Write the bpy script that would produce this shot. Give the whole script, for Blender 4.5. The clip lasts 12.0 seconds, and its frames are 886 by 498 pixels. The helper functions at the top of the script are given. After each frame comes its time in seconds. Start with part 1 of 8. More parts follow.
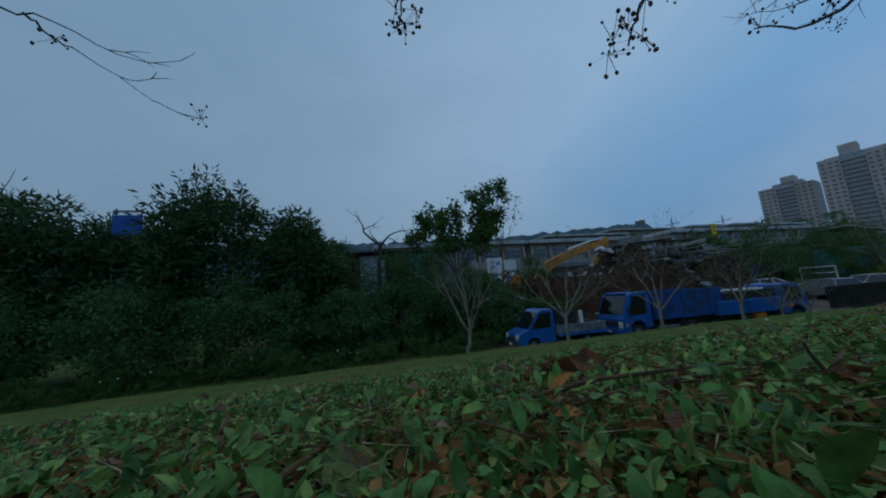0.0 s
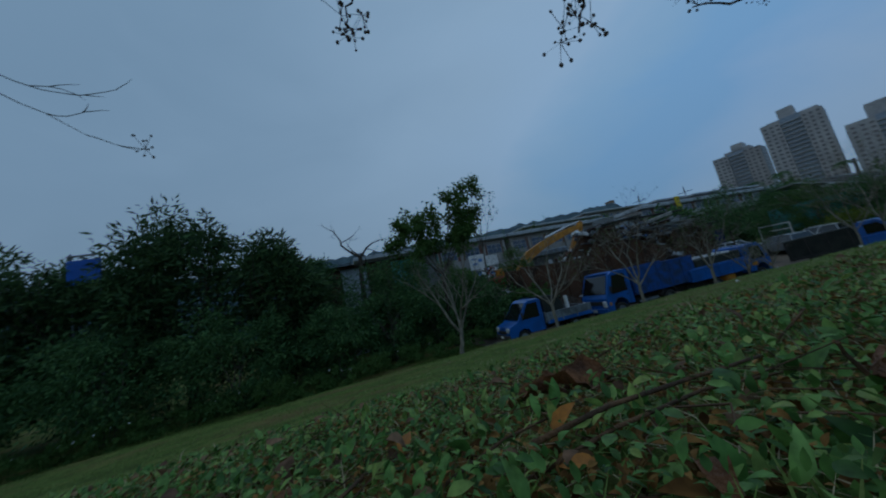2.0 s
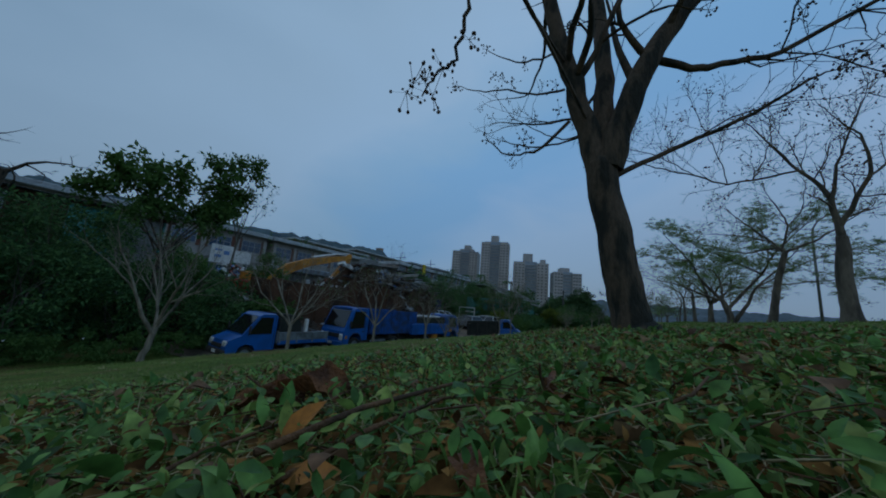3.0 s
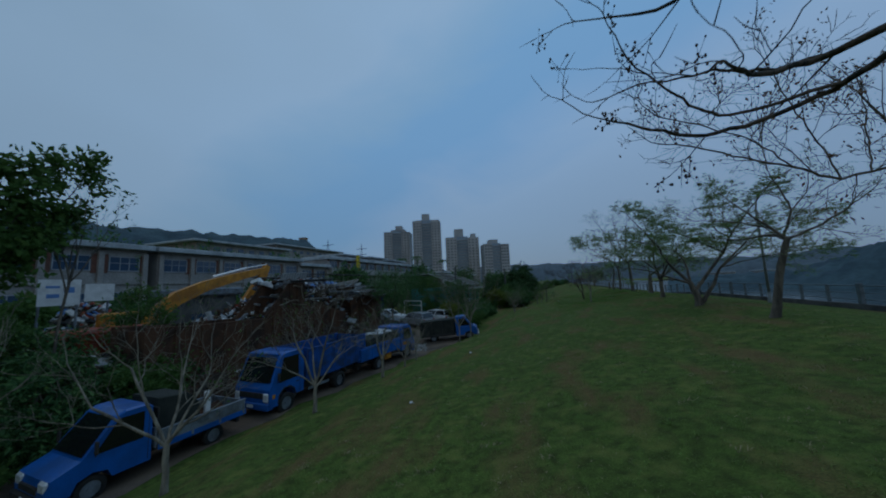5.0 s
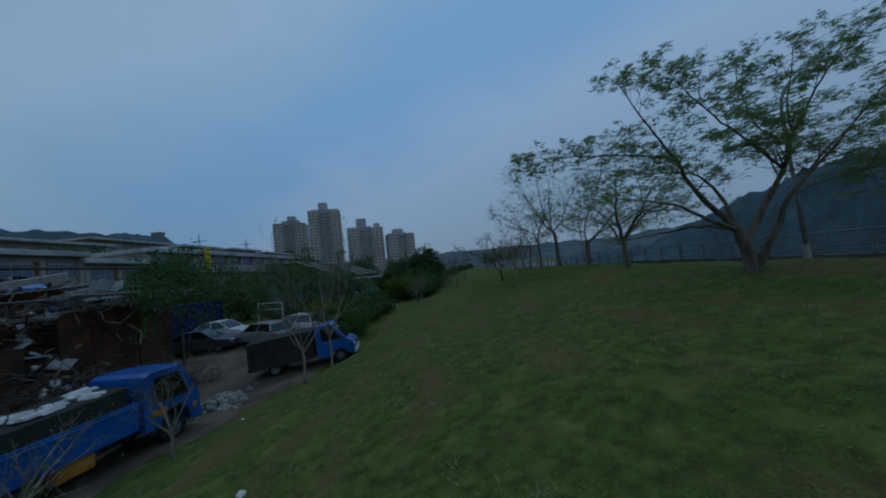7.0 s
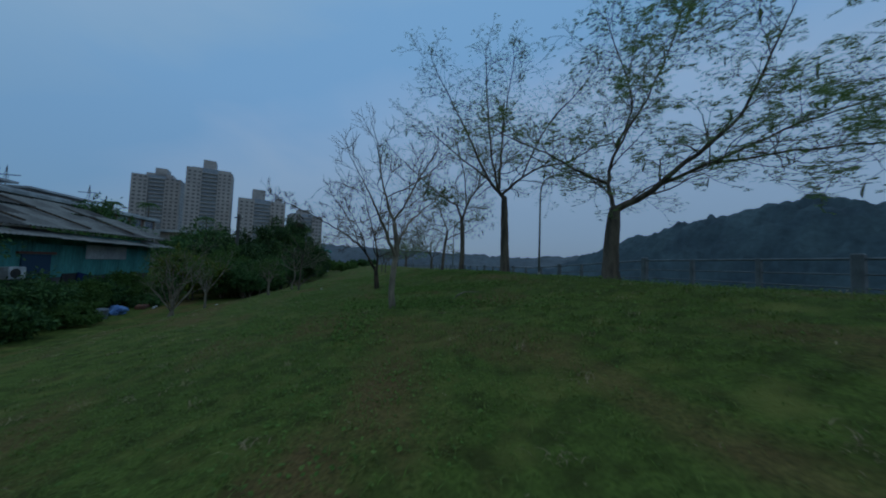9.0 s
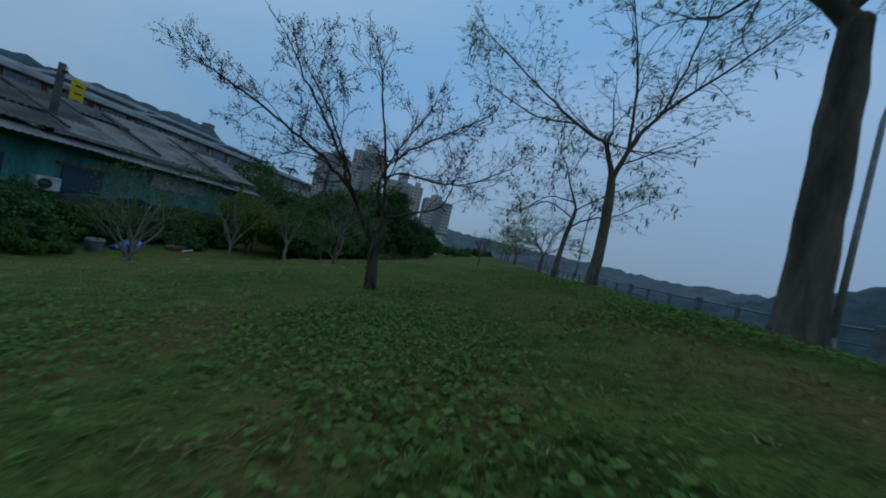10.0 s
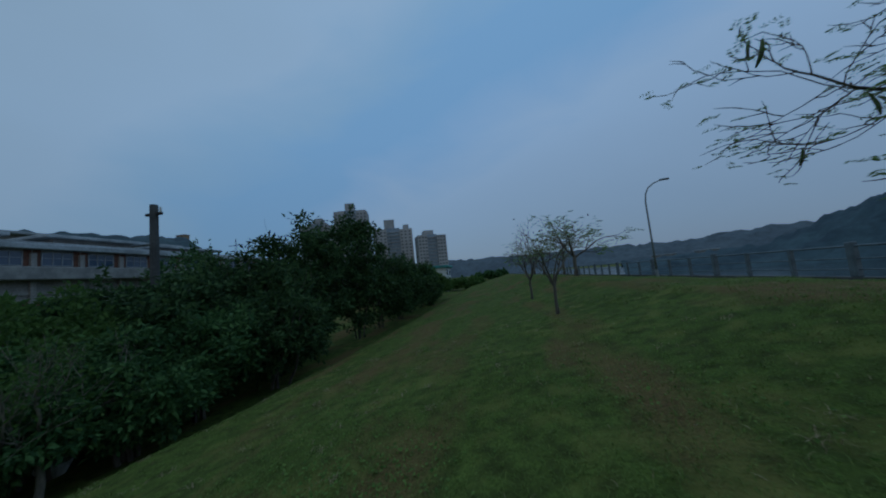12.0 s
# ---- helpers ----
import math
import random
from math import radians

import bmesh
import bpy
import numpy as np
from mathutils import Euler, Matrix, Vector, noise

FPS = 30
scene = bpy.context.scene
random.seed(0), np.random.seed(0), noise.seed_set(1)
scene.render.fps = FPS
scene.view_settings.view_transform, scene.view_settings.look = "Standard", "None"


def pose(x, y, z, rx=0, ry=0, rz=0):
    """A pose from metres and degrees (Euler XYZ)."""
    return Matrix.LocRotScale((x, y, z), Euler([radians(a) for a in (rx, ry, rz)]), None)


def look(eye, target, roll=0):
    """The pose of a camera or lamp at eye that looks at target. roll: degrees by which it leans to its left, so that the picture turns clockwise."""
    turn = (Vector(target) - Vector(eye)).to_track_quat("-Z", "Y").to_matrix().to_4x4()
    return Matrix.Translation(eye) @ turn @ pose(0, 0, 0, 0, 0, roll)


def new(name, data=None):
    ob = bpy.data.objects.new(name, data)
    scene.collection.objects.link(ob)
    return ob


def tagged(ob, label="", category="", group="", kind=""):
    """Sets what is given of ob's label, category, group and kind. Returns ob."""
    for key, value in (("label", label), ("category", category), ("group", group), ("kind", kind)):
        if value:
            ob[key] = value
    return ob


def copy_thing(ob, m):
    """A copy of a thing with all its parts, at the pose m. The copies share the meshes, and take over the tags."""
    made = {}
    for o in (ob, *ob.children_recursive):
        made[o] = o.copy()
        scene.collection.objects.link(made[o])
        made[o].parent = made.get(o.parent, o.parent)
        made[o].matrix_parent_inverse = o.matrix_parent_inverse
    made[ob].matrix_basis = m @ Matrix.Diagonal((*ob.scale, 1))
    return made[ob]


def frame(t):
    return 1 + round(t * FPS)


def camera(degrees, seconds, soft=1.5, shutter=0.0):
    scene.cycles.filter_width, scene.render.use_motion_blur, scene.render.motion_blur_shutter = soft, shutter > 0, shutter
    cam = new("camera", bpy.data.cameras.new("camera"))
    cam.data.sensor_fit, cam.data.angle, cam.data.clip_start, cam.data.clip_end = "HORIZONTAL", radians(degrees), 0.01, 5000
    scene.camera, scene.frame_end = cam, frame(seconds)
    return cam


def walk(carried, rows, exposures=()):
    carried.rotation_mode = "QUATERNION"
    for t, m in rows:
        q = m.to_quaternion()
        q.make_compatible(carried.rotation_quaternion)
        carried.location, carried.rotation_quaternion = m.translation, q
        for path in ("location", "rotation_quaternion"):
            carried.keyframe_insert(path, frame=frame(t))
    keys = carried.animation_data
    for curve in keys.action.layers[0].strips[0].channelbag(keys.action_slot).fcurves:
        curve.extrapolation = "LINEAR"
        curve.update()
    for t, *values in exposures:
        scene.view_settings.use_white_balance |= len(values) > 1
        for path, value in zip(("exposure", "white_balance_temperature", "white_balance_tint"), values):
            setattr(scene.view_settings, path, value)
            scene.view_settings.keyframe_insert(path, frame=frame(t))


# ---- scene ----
cam = camera(109.9, 12.0, soft=1.9, shutter=0.07)
walk(cam, [
    (0.0, pose(0.057, -0.038, 0.098, 98.36, 4.43, 75.73)),
    (0.5, pose(0.055, -0.037, 0.099, 96.33, 0.94, 76.27)),
    (1.0, pose(0.051, -0.035, 0.100, 95.56, 0.39, 76.09)),
    (1.5, pose(0.048, -0.034, 0.100, 95.76, -0.76, 74.95)),
    (1.8, pose(0.046, -0.030, 0.102, 96.00, 0.80, 75.10)),
    (2.0, pose(0.018, -0.008, 0.122, 98.44, 12.13, 73.30)),
    (2.1, pose(0.003, 0.010, 0.109, 96.18, 17.33, 64.05)),
    (2.2, pose(0.010, 0.043, 0.119, 90.68, 16.92, 52.16)),
    (2.3, pose(-0.022, 0.012, 0.101, 88.02, 10.42, 43.46)),
    (2.4, pose(-0.036, 0.025, 0.081, 92.82, 3.63, 36.81)),
    (2.5, pose(-0.035, -0.006, 0.086, 98.62, -0.38, 31.77)),
    (3.0, pose(-0.043, -0.003, 0.085, 100.10, -4.90, 29.62)),
    (3.2, pose(-0.043, -0.003, 0.085, 99.90, -4.90, 29.62)),
    (4.8, pose(-2.143, 2.025, 2.120, 97.23, 0.26, 21.78)),
    (5.0, pose(-2.569, 2.504, 1.990, 96.45, 2.51, 17.95)),
    (5.5, pose(-3.213, 4.225, 1.837, 94.38, 6.37, 9.59)),
    (6.0, pose(-3.228, 6.795, 1.677, 93.96, 6.06, 8.12)),
    (6.5, pose(-3.191, 9.717, 1.100, 93.77, 5.13, 6.18)),
    (7.0, pose(-3.109, 13.243, 1.352, 93.49, 6.38, 1.07)),
    (7.2, pose(-2.968, 14.724, 1.345, 93.45, 7.63, -1.01)),
    (8.8, pose(0.133, 27.239, 0.583, 92.85, 1.65, -18.33)),
    (9.0, pose(0.843, 28.547, 0.604, 93.09, -2.09, -14.94)),
    (9.5, pose(2.399, 32.059, 0.646, 91.70, -9.67, -3.56)),
    (10.0, pose(3.249, 36.011, 0.602, 89.32, -12.53, 7.40)),
    (10.5, pose(3.330, 39.773, 0.589, 88.95, -9.85, 14.74)),
    (11.0, pose(3.306, 43.665, 0.467, 90.58, -5.11, 18.22)),
    (11.5, pose(2.243, 46.250, 0.551, 93.55, 0.53, 13.24)),
    (12.0, pose(1.519, 49.007, 0.936, 95.34, 5.79, 8.53)),
], exposures=((0.0, -1.9), (0.7, -2.05), (2.0, -2.05), (2.5, -1.95), (4.8, -2.05), (7.2, -2.07), (8.8, -2.0), (9.5, -1.85), (10.5, -1.72), (11.0, -1.75), (12.0, -2.08)))

# ---- sky and sun ----
world = bpy.data.worlds.new("dusk_sky")
scene.world = world
world.use_nodes = True
wt = world.node_tree
wt.nodes.clear()
w_out = wt.nodes.new("ShaderNodeOutputWorld")
w_bg = wt.nodes.new("ShaderNodeBackground")
w_sky = wt.nodes.new("ShaderNodeTexSky")
w_sky.sky_type = "NISHITA"
w_sky.sun_disc = False
w_sky.sun_elevation = radians(12)
w_sky.sun_rotation = radians(160)
w_co = wt.nodes.new("ShaderNodeTexCoord")
w_sep = wt.nodes.new("ShaderNodeSeparateXYZ")
wt.links.new(w_co.outputs["Generated"], w_sep.inputs[0])
# cloud deck with a blue rift running up across it; darker towards the horizon
w_map = wt.nodes.new("ShaderNodeMapping")
w_map.inputs["Scale"].default_value = (1.0, 1.0, 2.4)
w_map.inputs["Rotation"].default_value = (0.0, radians(18), radians(20))
wt.links.new(w_co.outputs["Generated"], w_map.inputs[0])
w_noise = wt.nodes.new("ShaderNodeTexNoise")
w_noise.inputs["Scale"].default_value = 2.2
w_noise.inputs["Detail"].default_value = 6.0
w_noise.inputs["Roughness"].default_value = 0.5
w_noise.inputs["Distortion"].default_value = 0.4
wt.links.new(w_map.outputs[0], w_noise.inputs["Vector"])


def w_math(kind, a, b):
    n = wt.nodes.new("ShaderNodeMath")
    n.operation = kind
    for k, v in enumerate((a, b)):
        if isinstance(v, (int, float)):
            n.inputs[k].default_value = v
        else:
            wt.links.new(v, n.inputs[k])
    return n.outputs[0]


def w_bearing(az, el):
    return Vector((math.sin(radians(az)) * math.cos(radians(el)), math.cos(radians(az)) * math.cos(radians(el)), math.sin(radians(el))))


w_dot = wt.nodes.new("ShaderNodeVectorMath")
w_dot.operation = "DOT_PRODUCT"
w_dot.inputs[1].default_value = w_bearing(-29, 23).cross(w_bearing(4, 39)).normalized() * -1
wt.links.new(w_co.outputs["Generated"], w_dot.inputs[0])
w_band = w_math("ADD", w_dot.outputs["Value"], w_math("MULTIPLY", w_math("SUBTRACT", w_noise.outputs["Fac"], 0.5), 0.36))
w_ramp = wt.nodes.new("ShaderNodeValToRGB")
w_el = w_ramp.color_ramp.elements
w_el[0].position, w_el[0].color = 0.0, (0.71, 1.18, 1.90, 1)
w_el[1].position, w_el[1].color = 1.0, (0.62, 1.04, 1.54, 1)
for w_p, w_c in ((0.28, (0.88, 1.40, 2.14, 1)), (0.39, (0.92, 1.48, 2.28, 1)), (0.44, (0.74, 1.36, 2.26, 1)), (0.48, (0.61, 1.28, 2.22, 1)), (0.53, (0.61, 1.28, 2.20, 1)),
                 (0.58, (0.74, 1.36, 2.14, 1)), (0.65, (0.95, 1.50, 2.20, 1)), (0.77, (0.90, 1.40, 2.0, 1))):
    w_e = w_el.new(w_p)
    w_e.color = w_c
wt.links.new(w_math("ADD", w_math("MULTIPLY", w_band, 0.5), 0.53), w_ramp.inputs[0])
w_low = wt.nodes.new("ShaderNodeValToRGB")
w_el = w_low.color_ramp.elements
w_el[0].position, w_el[0].color = 0.0, (0.62, 0.62, 0.62, 1)
w_el[1].position, w_el[1].color = 0.7, (1.06, 1.06, 1.06, 1)
for w_p, w_v in ((0.10, 0.72), (0.24, 0.83), (0.42, 0.96)):
    w_e = w_el.new(w_p)
    w_e.color = (w_v, w_v, w_v, 1)
wt.links.new(w_sep.outputs["Z"], w_low.inputs[0])
w_cloud = wt.nodes.new("ShaderNodeMix")
w_cloud.data_type, w_cloud.blend_type = "RGBA", "MULTIPLY"
w_cloud.inputs["Factor"].default_value = 1.0
wt.links.new(w_ramp.outputs[0], w_cloud.inputs["A"])
wt.links.new(w_low.outputs[0], w_cloud.inputs["B"])
w_mix = wt.nodes.new("ShaderNodeMix")
w_mix.data_type = "RGBA"
w_mix.inputs["Factor"].default_value = 0.03
wt.links.new(w_cloud.outputs["Result"], w_mix.inputs["A"])
wt.links.new(w_sky.outputs[0], w_mix.inputs["B"])
wt.links.new(w_mix.outputs["Result"], w_bg.inputs[0])
w_bg.inputs[1].default_value = 1.0
wt.links.new(w_bg.outputs[0], w_out.inputs[0])
sun_data = bpy.data.lights.new("sun", "SUN")
sun_data.energy, sun_data.angle, sun_data.color = 0.5, radians(25), (1.0, 0.93, 0.86)
sun = new("sun", sun_data)
sun.matrix_world = look((0, 0, 60), (25, -12, 0))


# ---- materials ----
def mat(name, a, b=None, scale=6.0, rough=0.8, metal=0.0, bump=0.0, fine=60.0, mix=(0.4, 0.62), stretch=(1, 1, 1),
        island=0.0, piece=0.0, spec=0.3, world_space=False, relief=0.02):
    """Two colours broken by coarse and fine noise, with bump; island and piece vary the brightness."""
    m = bpy.data.materials.new(name)
    m.use_nodes = True
    t = m.node_tree
    p = t.nodes["Principled BSDF"]
    p.inputs["Roughness"].default_value = rough
    p.inputs["Metallic"].default_value = metal
    p.inputs["Specular IOR Level"].default_value = spec
    co = t.nodes.new("ShaderNodeNewGeometry") if world_space else t.nodes.new("ShaderNodeTexCoord")
    src = co.outputs["Position"] if world_space else co.outputs["Object"]
    mp = t.nodes.new("ShaderNodeMapping")
    mp.inputs["Scale"].default_value = stretch
    t.links.new(src, mp.inputs[0])
    n1 = t.nodes.new("ShaderNodeTexNoise")
    n1.inputs["Scale"].default_value, n1.inputs["Detail"].default_value = scale, 6.0
    n2 = t.nodes.new("ShaderNodeTexNoise")
    n2.inputs["Scale"].default_value, n2.inputs["Detail"].default_value = fine, 3.0
    for n in (n1, n2):
        t.links.new(mp.outputs[0], n.inputs["Vector"])
    r = t.nodes.new("ShaderNodeMapRange")
    r.inputs["From Min"].default_value, r.inputs["From Max"].default_value = mix
    t.links.new(n1.outputs["Fac"], r.inputs["Value"])
    mx = t.nodes.new("ShaderNodeMix")
    mx.data_type = "RGBA"
    b = b or tuple(c * 0.7 for c in a)
    mx.inputs["A"].default_value, mx.inputs["B"].default_value = (*a, 1), (*b, 1)
    t.links.new(r.outputs[0], mx.inputs["Factor"])
    hsv = t.nodes.new("ShaderNodeHueSaturation")
    t.links.new(mx.outputs["Result"], hsv.inputs["Color"])
    val = t.nodes.new("ShaderNodeMapRange")
    val.inputs["From Min"].default_value, val.inputs["From Max"].default_value = 0.3, 0.7
    val.inputs["To Min"].default_value, val.inputs["To Max"].default_value = 0.82, 1.18
    t.links.new(n2.outputs["Fac"], val.inputs["Value"])
    out = val.outputs[0]
    for amount, node, socket in ((island, "ShaderNodeNewGeometry", "Random Per Island"), (piece, "ShaderNodeObjectInfo", "Random")):
        if amount:
            g = t.nodes.new(node)
            v2 = t.nodes.new("ShaderNodeMapRange")
            v2.inputs["To Min"].default_value, v2.inputs["To Max"].default_value = 1 - amount, 1 + amount
            t.links.new(g.outputs[socket], v2.inputs["Value"])
            mu = t.nodes.new("ShaderNodeMath")
            mu.operation = "MULTIPLY"
            t.links.new(out, mu.inputs[0])
            t.links.new(v2.outputs[0], mu.inputs[1])
            out = mu.outputs[0]
    t.links.new(out, hsv.inputs["Value"])
    t.links.new(hsv.outputs[0], p.inputs["Base Color"])
    if bump:
        bp = t.nodes.new("ShaderNodeBump")
        bp.inputs["Strength"].default_value, bp.inputs["Distance"].default_value = bump, relief
        t.links.new(n2.outputs["Fac"], bp.inputs["Height"])
        t.links.new(bp.outputs[0], p.inputs["Normal"])
    return m


def leaf_mat(name, colours, rough=0.55, through_light=0.25, spec=0.1):
    """Leaves: a colour per leaf out of a ramp, some light through the blade."""
    m = bpy.data.materials.new(name)
    m.use_nodes = True
    t = m.node_tree
    p = t.nodes["Principled BSDF"]
    p.inputs["Roughness"].default_value = rough
    p.inputs["Specular IOR Level"].default_value = spec
    g = t.nodes.new("ShaderNodeNewGeometry")
    ramp = t.nodes.new("ShaderNodeValToRGB")
    e = ramp.color_ramp.elements
    e[0].position, e[0].color = 0.0, (*colours[0], 1)
    e[1].position, e[1].color = 1.0, (*colours[-1], 1)
    for i, c in enumerate(colours[1:-1]):
        k = e.new((i + 1) / (len(colours) - 1))
        k.color = (*c, 1)
    t.links.new(g.outputs["Random Per Island"], ramp.inputs[0])
    co = t.nodes.new("ShaderNodeTexCoord")
    n = t.nodes.new("ShaderNodeTexNoise")
    n.inputs["Scale"].default_value, n.inputs["Detail"].default_value = 110.0, 4.0
    t.links.new(co.outputs["Object"], n.inputs["Vector"])
    hsv = t.nodes.new("ShaderNodeHueSaturation")
    v = t.nodes.new("ShaderNodeMapRange")
    v.inputs["From Min"].default_value, v.inputs["From Max"].default_value = 0.25, 0.75
    v.inputs["To Min"].default_value, v.inputs["To Max"].default_value = 0.5, 1.5
    t.links.new(n.outputs["Fac"], v.inputs["Value"])
    t.links.new(v.outputs[0], hsv.inputs["Value"])
    t.links.new(ramp.outputs[0], hsv.inputs["Color"])
    t.links.new(hsv.outputs[0], p.inputs["Base Color"])
    tr = t.nodes.new("ShaderNodeBsdfTranslucent")
    t.links.new(hsv.outputs[0], tr.inputs["Color"])
    ms = t.nodes.new("ShaderNodeMixShader")
    ms.inputs[0].default_value = through_light
    t.links.new(p.outputs[0], ms.inputs[1])
    t.links.new(tr.outputs[0], ms.inputs[2])
    t.links.new(ms.outputs[0], t.nodes["Material Output"].inputs[0])
    return m


def glass_mat(name, tint=(0.02, 0.025, 0.03), rough=0.08):
    m = bpy.data.materials.new(name)
    m.use_nodes = True
    p = m.node_tree.nodes["Principled BSDF"]
    p.inputs["Base Color"].default_value = (*tint, 1)
    p.inputs["Roughness"].default_value = rough
    p.inputs["Specular IOR Level"].default_value = 0.7
    return m


def ground_mat():
    """Mown grass over soil: coarse patches of green, worn brown tracks, fine blades."""
    m = bpy.data.materials.new("grass_ground")
    m.use_nodes = True
    t = m.node_tree
    p = t.nodes["Principled BSDF"]
    p.inputs["Roughness"].default_value = 0.95
    p.inputs["Specular IOR Level"].default_value = 0.1
    co = t.nodes.new("ShaderNodeNewGeometry")

    def noise_node(s, d, stretch=(1, 1, 1)):
        mp = t.nodes.new("ShaderNodeMapping")
        mp.inputs["Scale"].default_value = stretch
        t.links.new(co.outputs["Position"], mp.inputs[0])
        n = t.nodes.new("ShaderNodeTexNoise")
        n.inputs["Scale"].default_value, n.inputs["Detail"].default_value = s, d
        t.links.new(mp.outputs[0], n.inputs["Vector"])
        return n.outputs["Fac"]

    def ramp(fac, lo, hi):
        r = t.nodes.new("ShaderNodeMapRange")
        r.inputs["From Min"].default_value, r.inputs["From Max"].default_value = lo, hi
        t.links.new(fac, r.inputs["Value"])
        return r.outputs[0]

    def blend(fac, a, b):
        x = t.nodes.new("ShaderNodeMix")
        x.data_type = "RGBA"
        t.links.new(fac, x.inputs["Factor"])
        for s, c in (("A", a), ("B", b)):
            if isinstance(c, tuple):
                x.inputs[s].default_value = (*c, 1)
            else:
                t.links.new(c, x.inputs[s])
        return x.outputs["Result"]

    fine = noise_node(38.0, 4.0)
    green = blend(ramp(noise_node(0.35, 5.0), 0.35, 0.65), (0.104, 0.158, 0.032), (0.142, 0.202, 0.043))
    green = blend(ramp(fine, 0.35, 0.72), green, (0.058, 0.088, 0.018))
    green = blend(ramp(noise_node(5.5, 4.0), 0.40, 0.68), green, (0.055, 0.072, 0.018))
    green = blend(ramp(noise_node(2.2, 6.0), 0.52, 0.72), green, (0.16, 0.18, 0.045))
    soil = blend(ramp(fine, 0.35, 0.65), (0.23, 0.135, 0.06), (0.12, 0.075, 0.036))
    worn = ramp(noise_node(0.6, 9.0, (1.4, 0.45, 1.0)), 0.50, 0.64)
    k = t.nodes.new("ShaderNodeMath")
    k.operation = "MULTIPLY"
    k.inputs[1].default_value = 0.72
    t.links.new(worn, k.inputs[0])
    col = blend(k.outputs[0], green, soil)
    t.links.new(col, p.inputs["Base Color"])
    bp = t.nodes.new("ShaderNodeBump")
    bp.inputs["Strength"].default_value, bp.inputs["Distance"].default_value = 0.7, 0.05
    t.links.new(fine, bp.inputs["Height"])
    t.links.new(bp.outputs[0], p.inputs["Normal"])
    return m


M_ground = ground_mat()
M_yard = mat("yard_dirt", (0.165, 0.12, 0.085), (0.075, 0.057, 0.043), 0.6, 0.9, bump=0.5, fine=25, world_space=True)
M_bark = mat("grey_bark", (0.16, 0.135, 0.105), (0.07, 0.06, 0.05), 5.0, 0.95, bump=0.8, fine=30, stretch=(1, 1, 0.25))
M_bark_dark = mat("dark_bark", (0.10, 0.074, 0.052), (0.028, 0.028, 0.022), 9.0, 0.95, bump=1.0, fine=45, mix=(0.44, 0.58), stretch=(1, 1, 0.3))
M_bark_pale = mat("pale_bark", (0.27, 0.235, 0.18), (0.13, 0.115, 0.09), 5.0, 0.9, bump=0.5, fine=30, stretch=(1, 1, 0.3))
M_leaf_dark = leaf_mat("dark_leaf", ((0.03, 0.075, 0.03), (0.055, 0.13, 0.045), (0.115, 0.22, 0.07), (0.042, 0.098, 0.04)))
# darker copy of dark_leaf: thicket and shrub shade put into the leaf colour
M_leaf_shaded = leaf_mat("shaded_leaf", ((0.02, 0.046, 0.02), (0.04, 0.088, 0.032), (0.09, 0.16, 0.055), (0.03, 0.062, 0.028)))
M_leaf_mid = leaf_mat("mid_leaf", ((0.06, 0.125, 0.032), (0.10, 0.18, 0.045), (0.07, 0.14, 0.042)), 0.6, 0.35)
M_leaf_yellow = leaf_mat("yellow_green_leaf", ((0.11, 0.15, 0.022), (0.17, 0.20, 0.03), (0.06, 0.11, 0.025)))
M_leaf_feather = leaf_mat("feathery_leaf", ((0.15, 0.25, 0.08), (0.23, 0.34, 0.12), (0.17, 0.27, 0.10)), 0.6, 0.45)
M_leaf_dry = leaf_mat("dry_leaf", ((0.16, 0.085, 0.05), (0.26, 0.15, 0.085), (0.11, 0.06, 0.04), (0.30, 0.20, 0.10)), 0.7)
M_seed = mat("dry_seed", (0.11, 0.08, 0.065), (0.05, 0.036, 0.03), 20, 0.9, island=0.4)
M_pod = mat("seed_pod", (0.10, 0.15, 0.045), (0.06, 0.085, 0.03), 20, 0.7, island=0.4)
M_cover = leaf_mat("ground_cover_leaf", ((0.026, 0.068, 0.016), (0.075, 0.18, 0.036), (0.125, 0.26, 0.055), (0.05, 0.115, 0.026), (0.175, 0.32, 0.075), (0.26, 0.32, 0.075), (0.06, 0.15, 0.042)), 0.5, 0.25, 0.2)
M_litter = leaf_mat("leaf_litter", ((0.05, 0.024, 0.008), (0.17, 0.078, 0.022), (0.30, 0.16, 0.05), (0.07, 0.033, 0.012), (0.21, 0.105, 0.03)), 0.9, 0.08)
M_sheet_dark_blue = mat("dark_blue_paint", (0.006, 0.022, 0.095), (0.01, 0.02, 0.06), 1.0, 0.75, bump=0.2, fine=12)
M_blade = leaf_mat("grass_blade", ((0.108, 0.182, 0.038), (0.14, 0.225, 0.048), (0.19, 0.245, 0.066), (0.118, 0.19, 0.047)), 0.6, 0.3)
M_straw = leaf_mat("dry_grass", ((0.34, 0.27, 0.16), (0.46, 0.37, 0.22), (0.24, 0.18, 0.11)), 0.8, 0.15)
M_twig = mat("brown_twig", (0.15, 0.075, 0.035), (0.06, 0.034, 0.018), 30, 0.85, bump=0.4, fine=200)
M_concrete = mat("pale_concrete", (0.34, 0.33, 0.31), (0.22, 0.215, 0.21), 1.2, 0.9, bump=0.2, fine=20)
M_concrete_dark = mat("dark_concrete", (0.12, 0.12, 0.115), (0.06, 0.06, 0.06), 1.0, 0.9, bump=0.3, fine=15)
M_tower_wall = mat("tower_tile", (0.42, 0.41, 0.41), (0.35, 0.345, 0.35), 0.08, 0.8, fine=0.6)
M_tower_blue = mat("tower_blue_tile", (0.30, 0.36, 0.42), (0.25, 0.30, 0.36), 0.08, 0.8, fine=0.6)
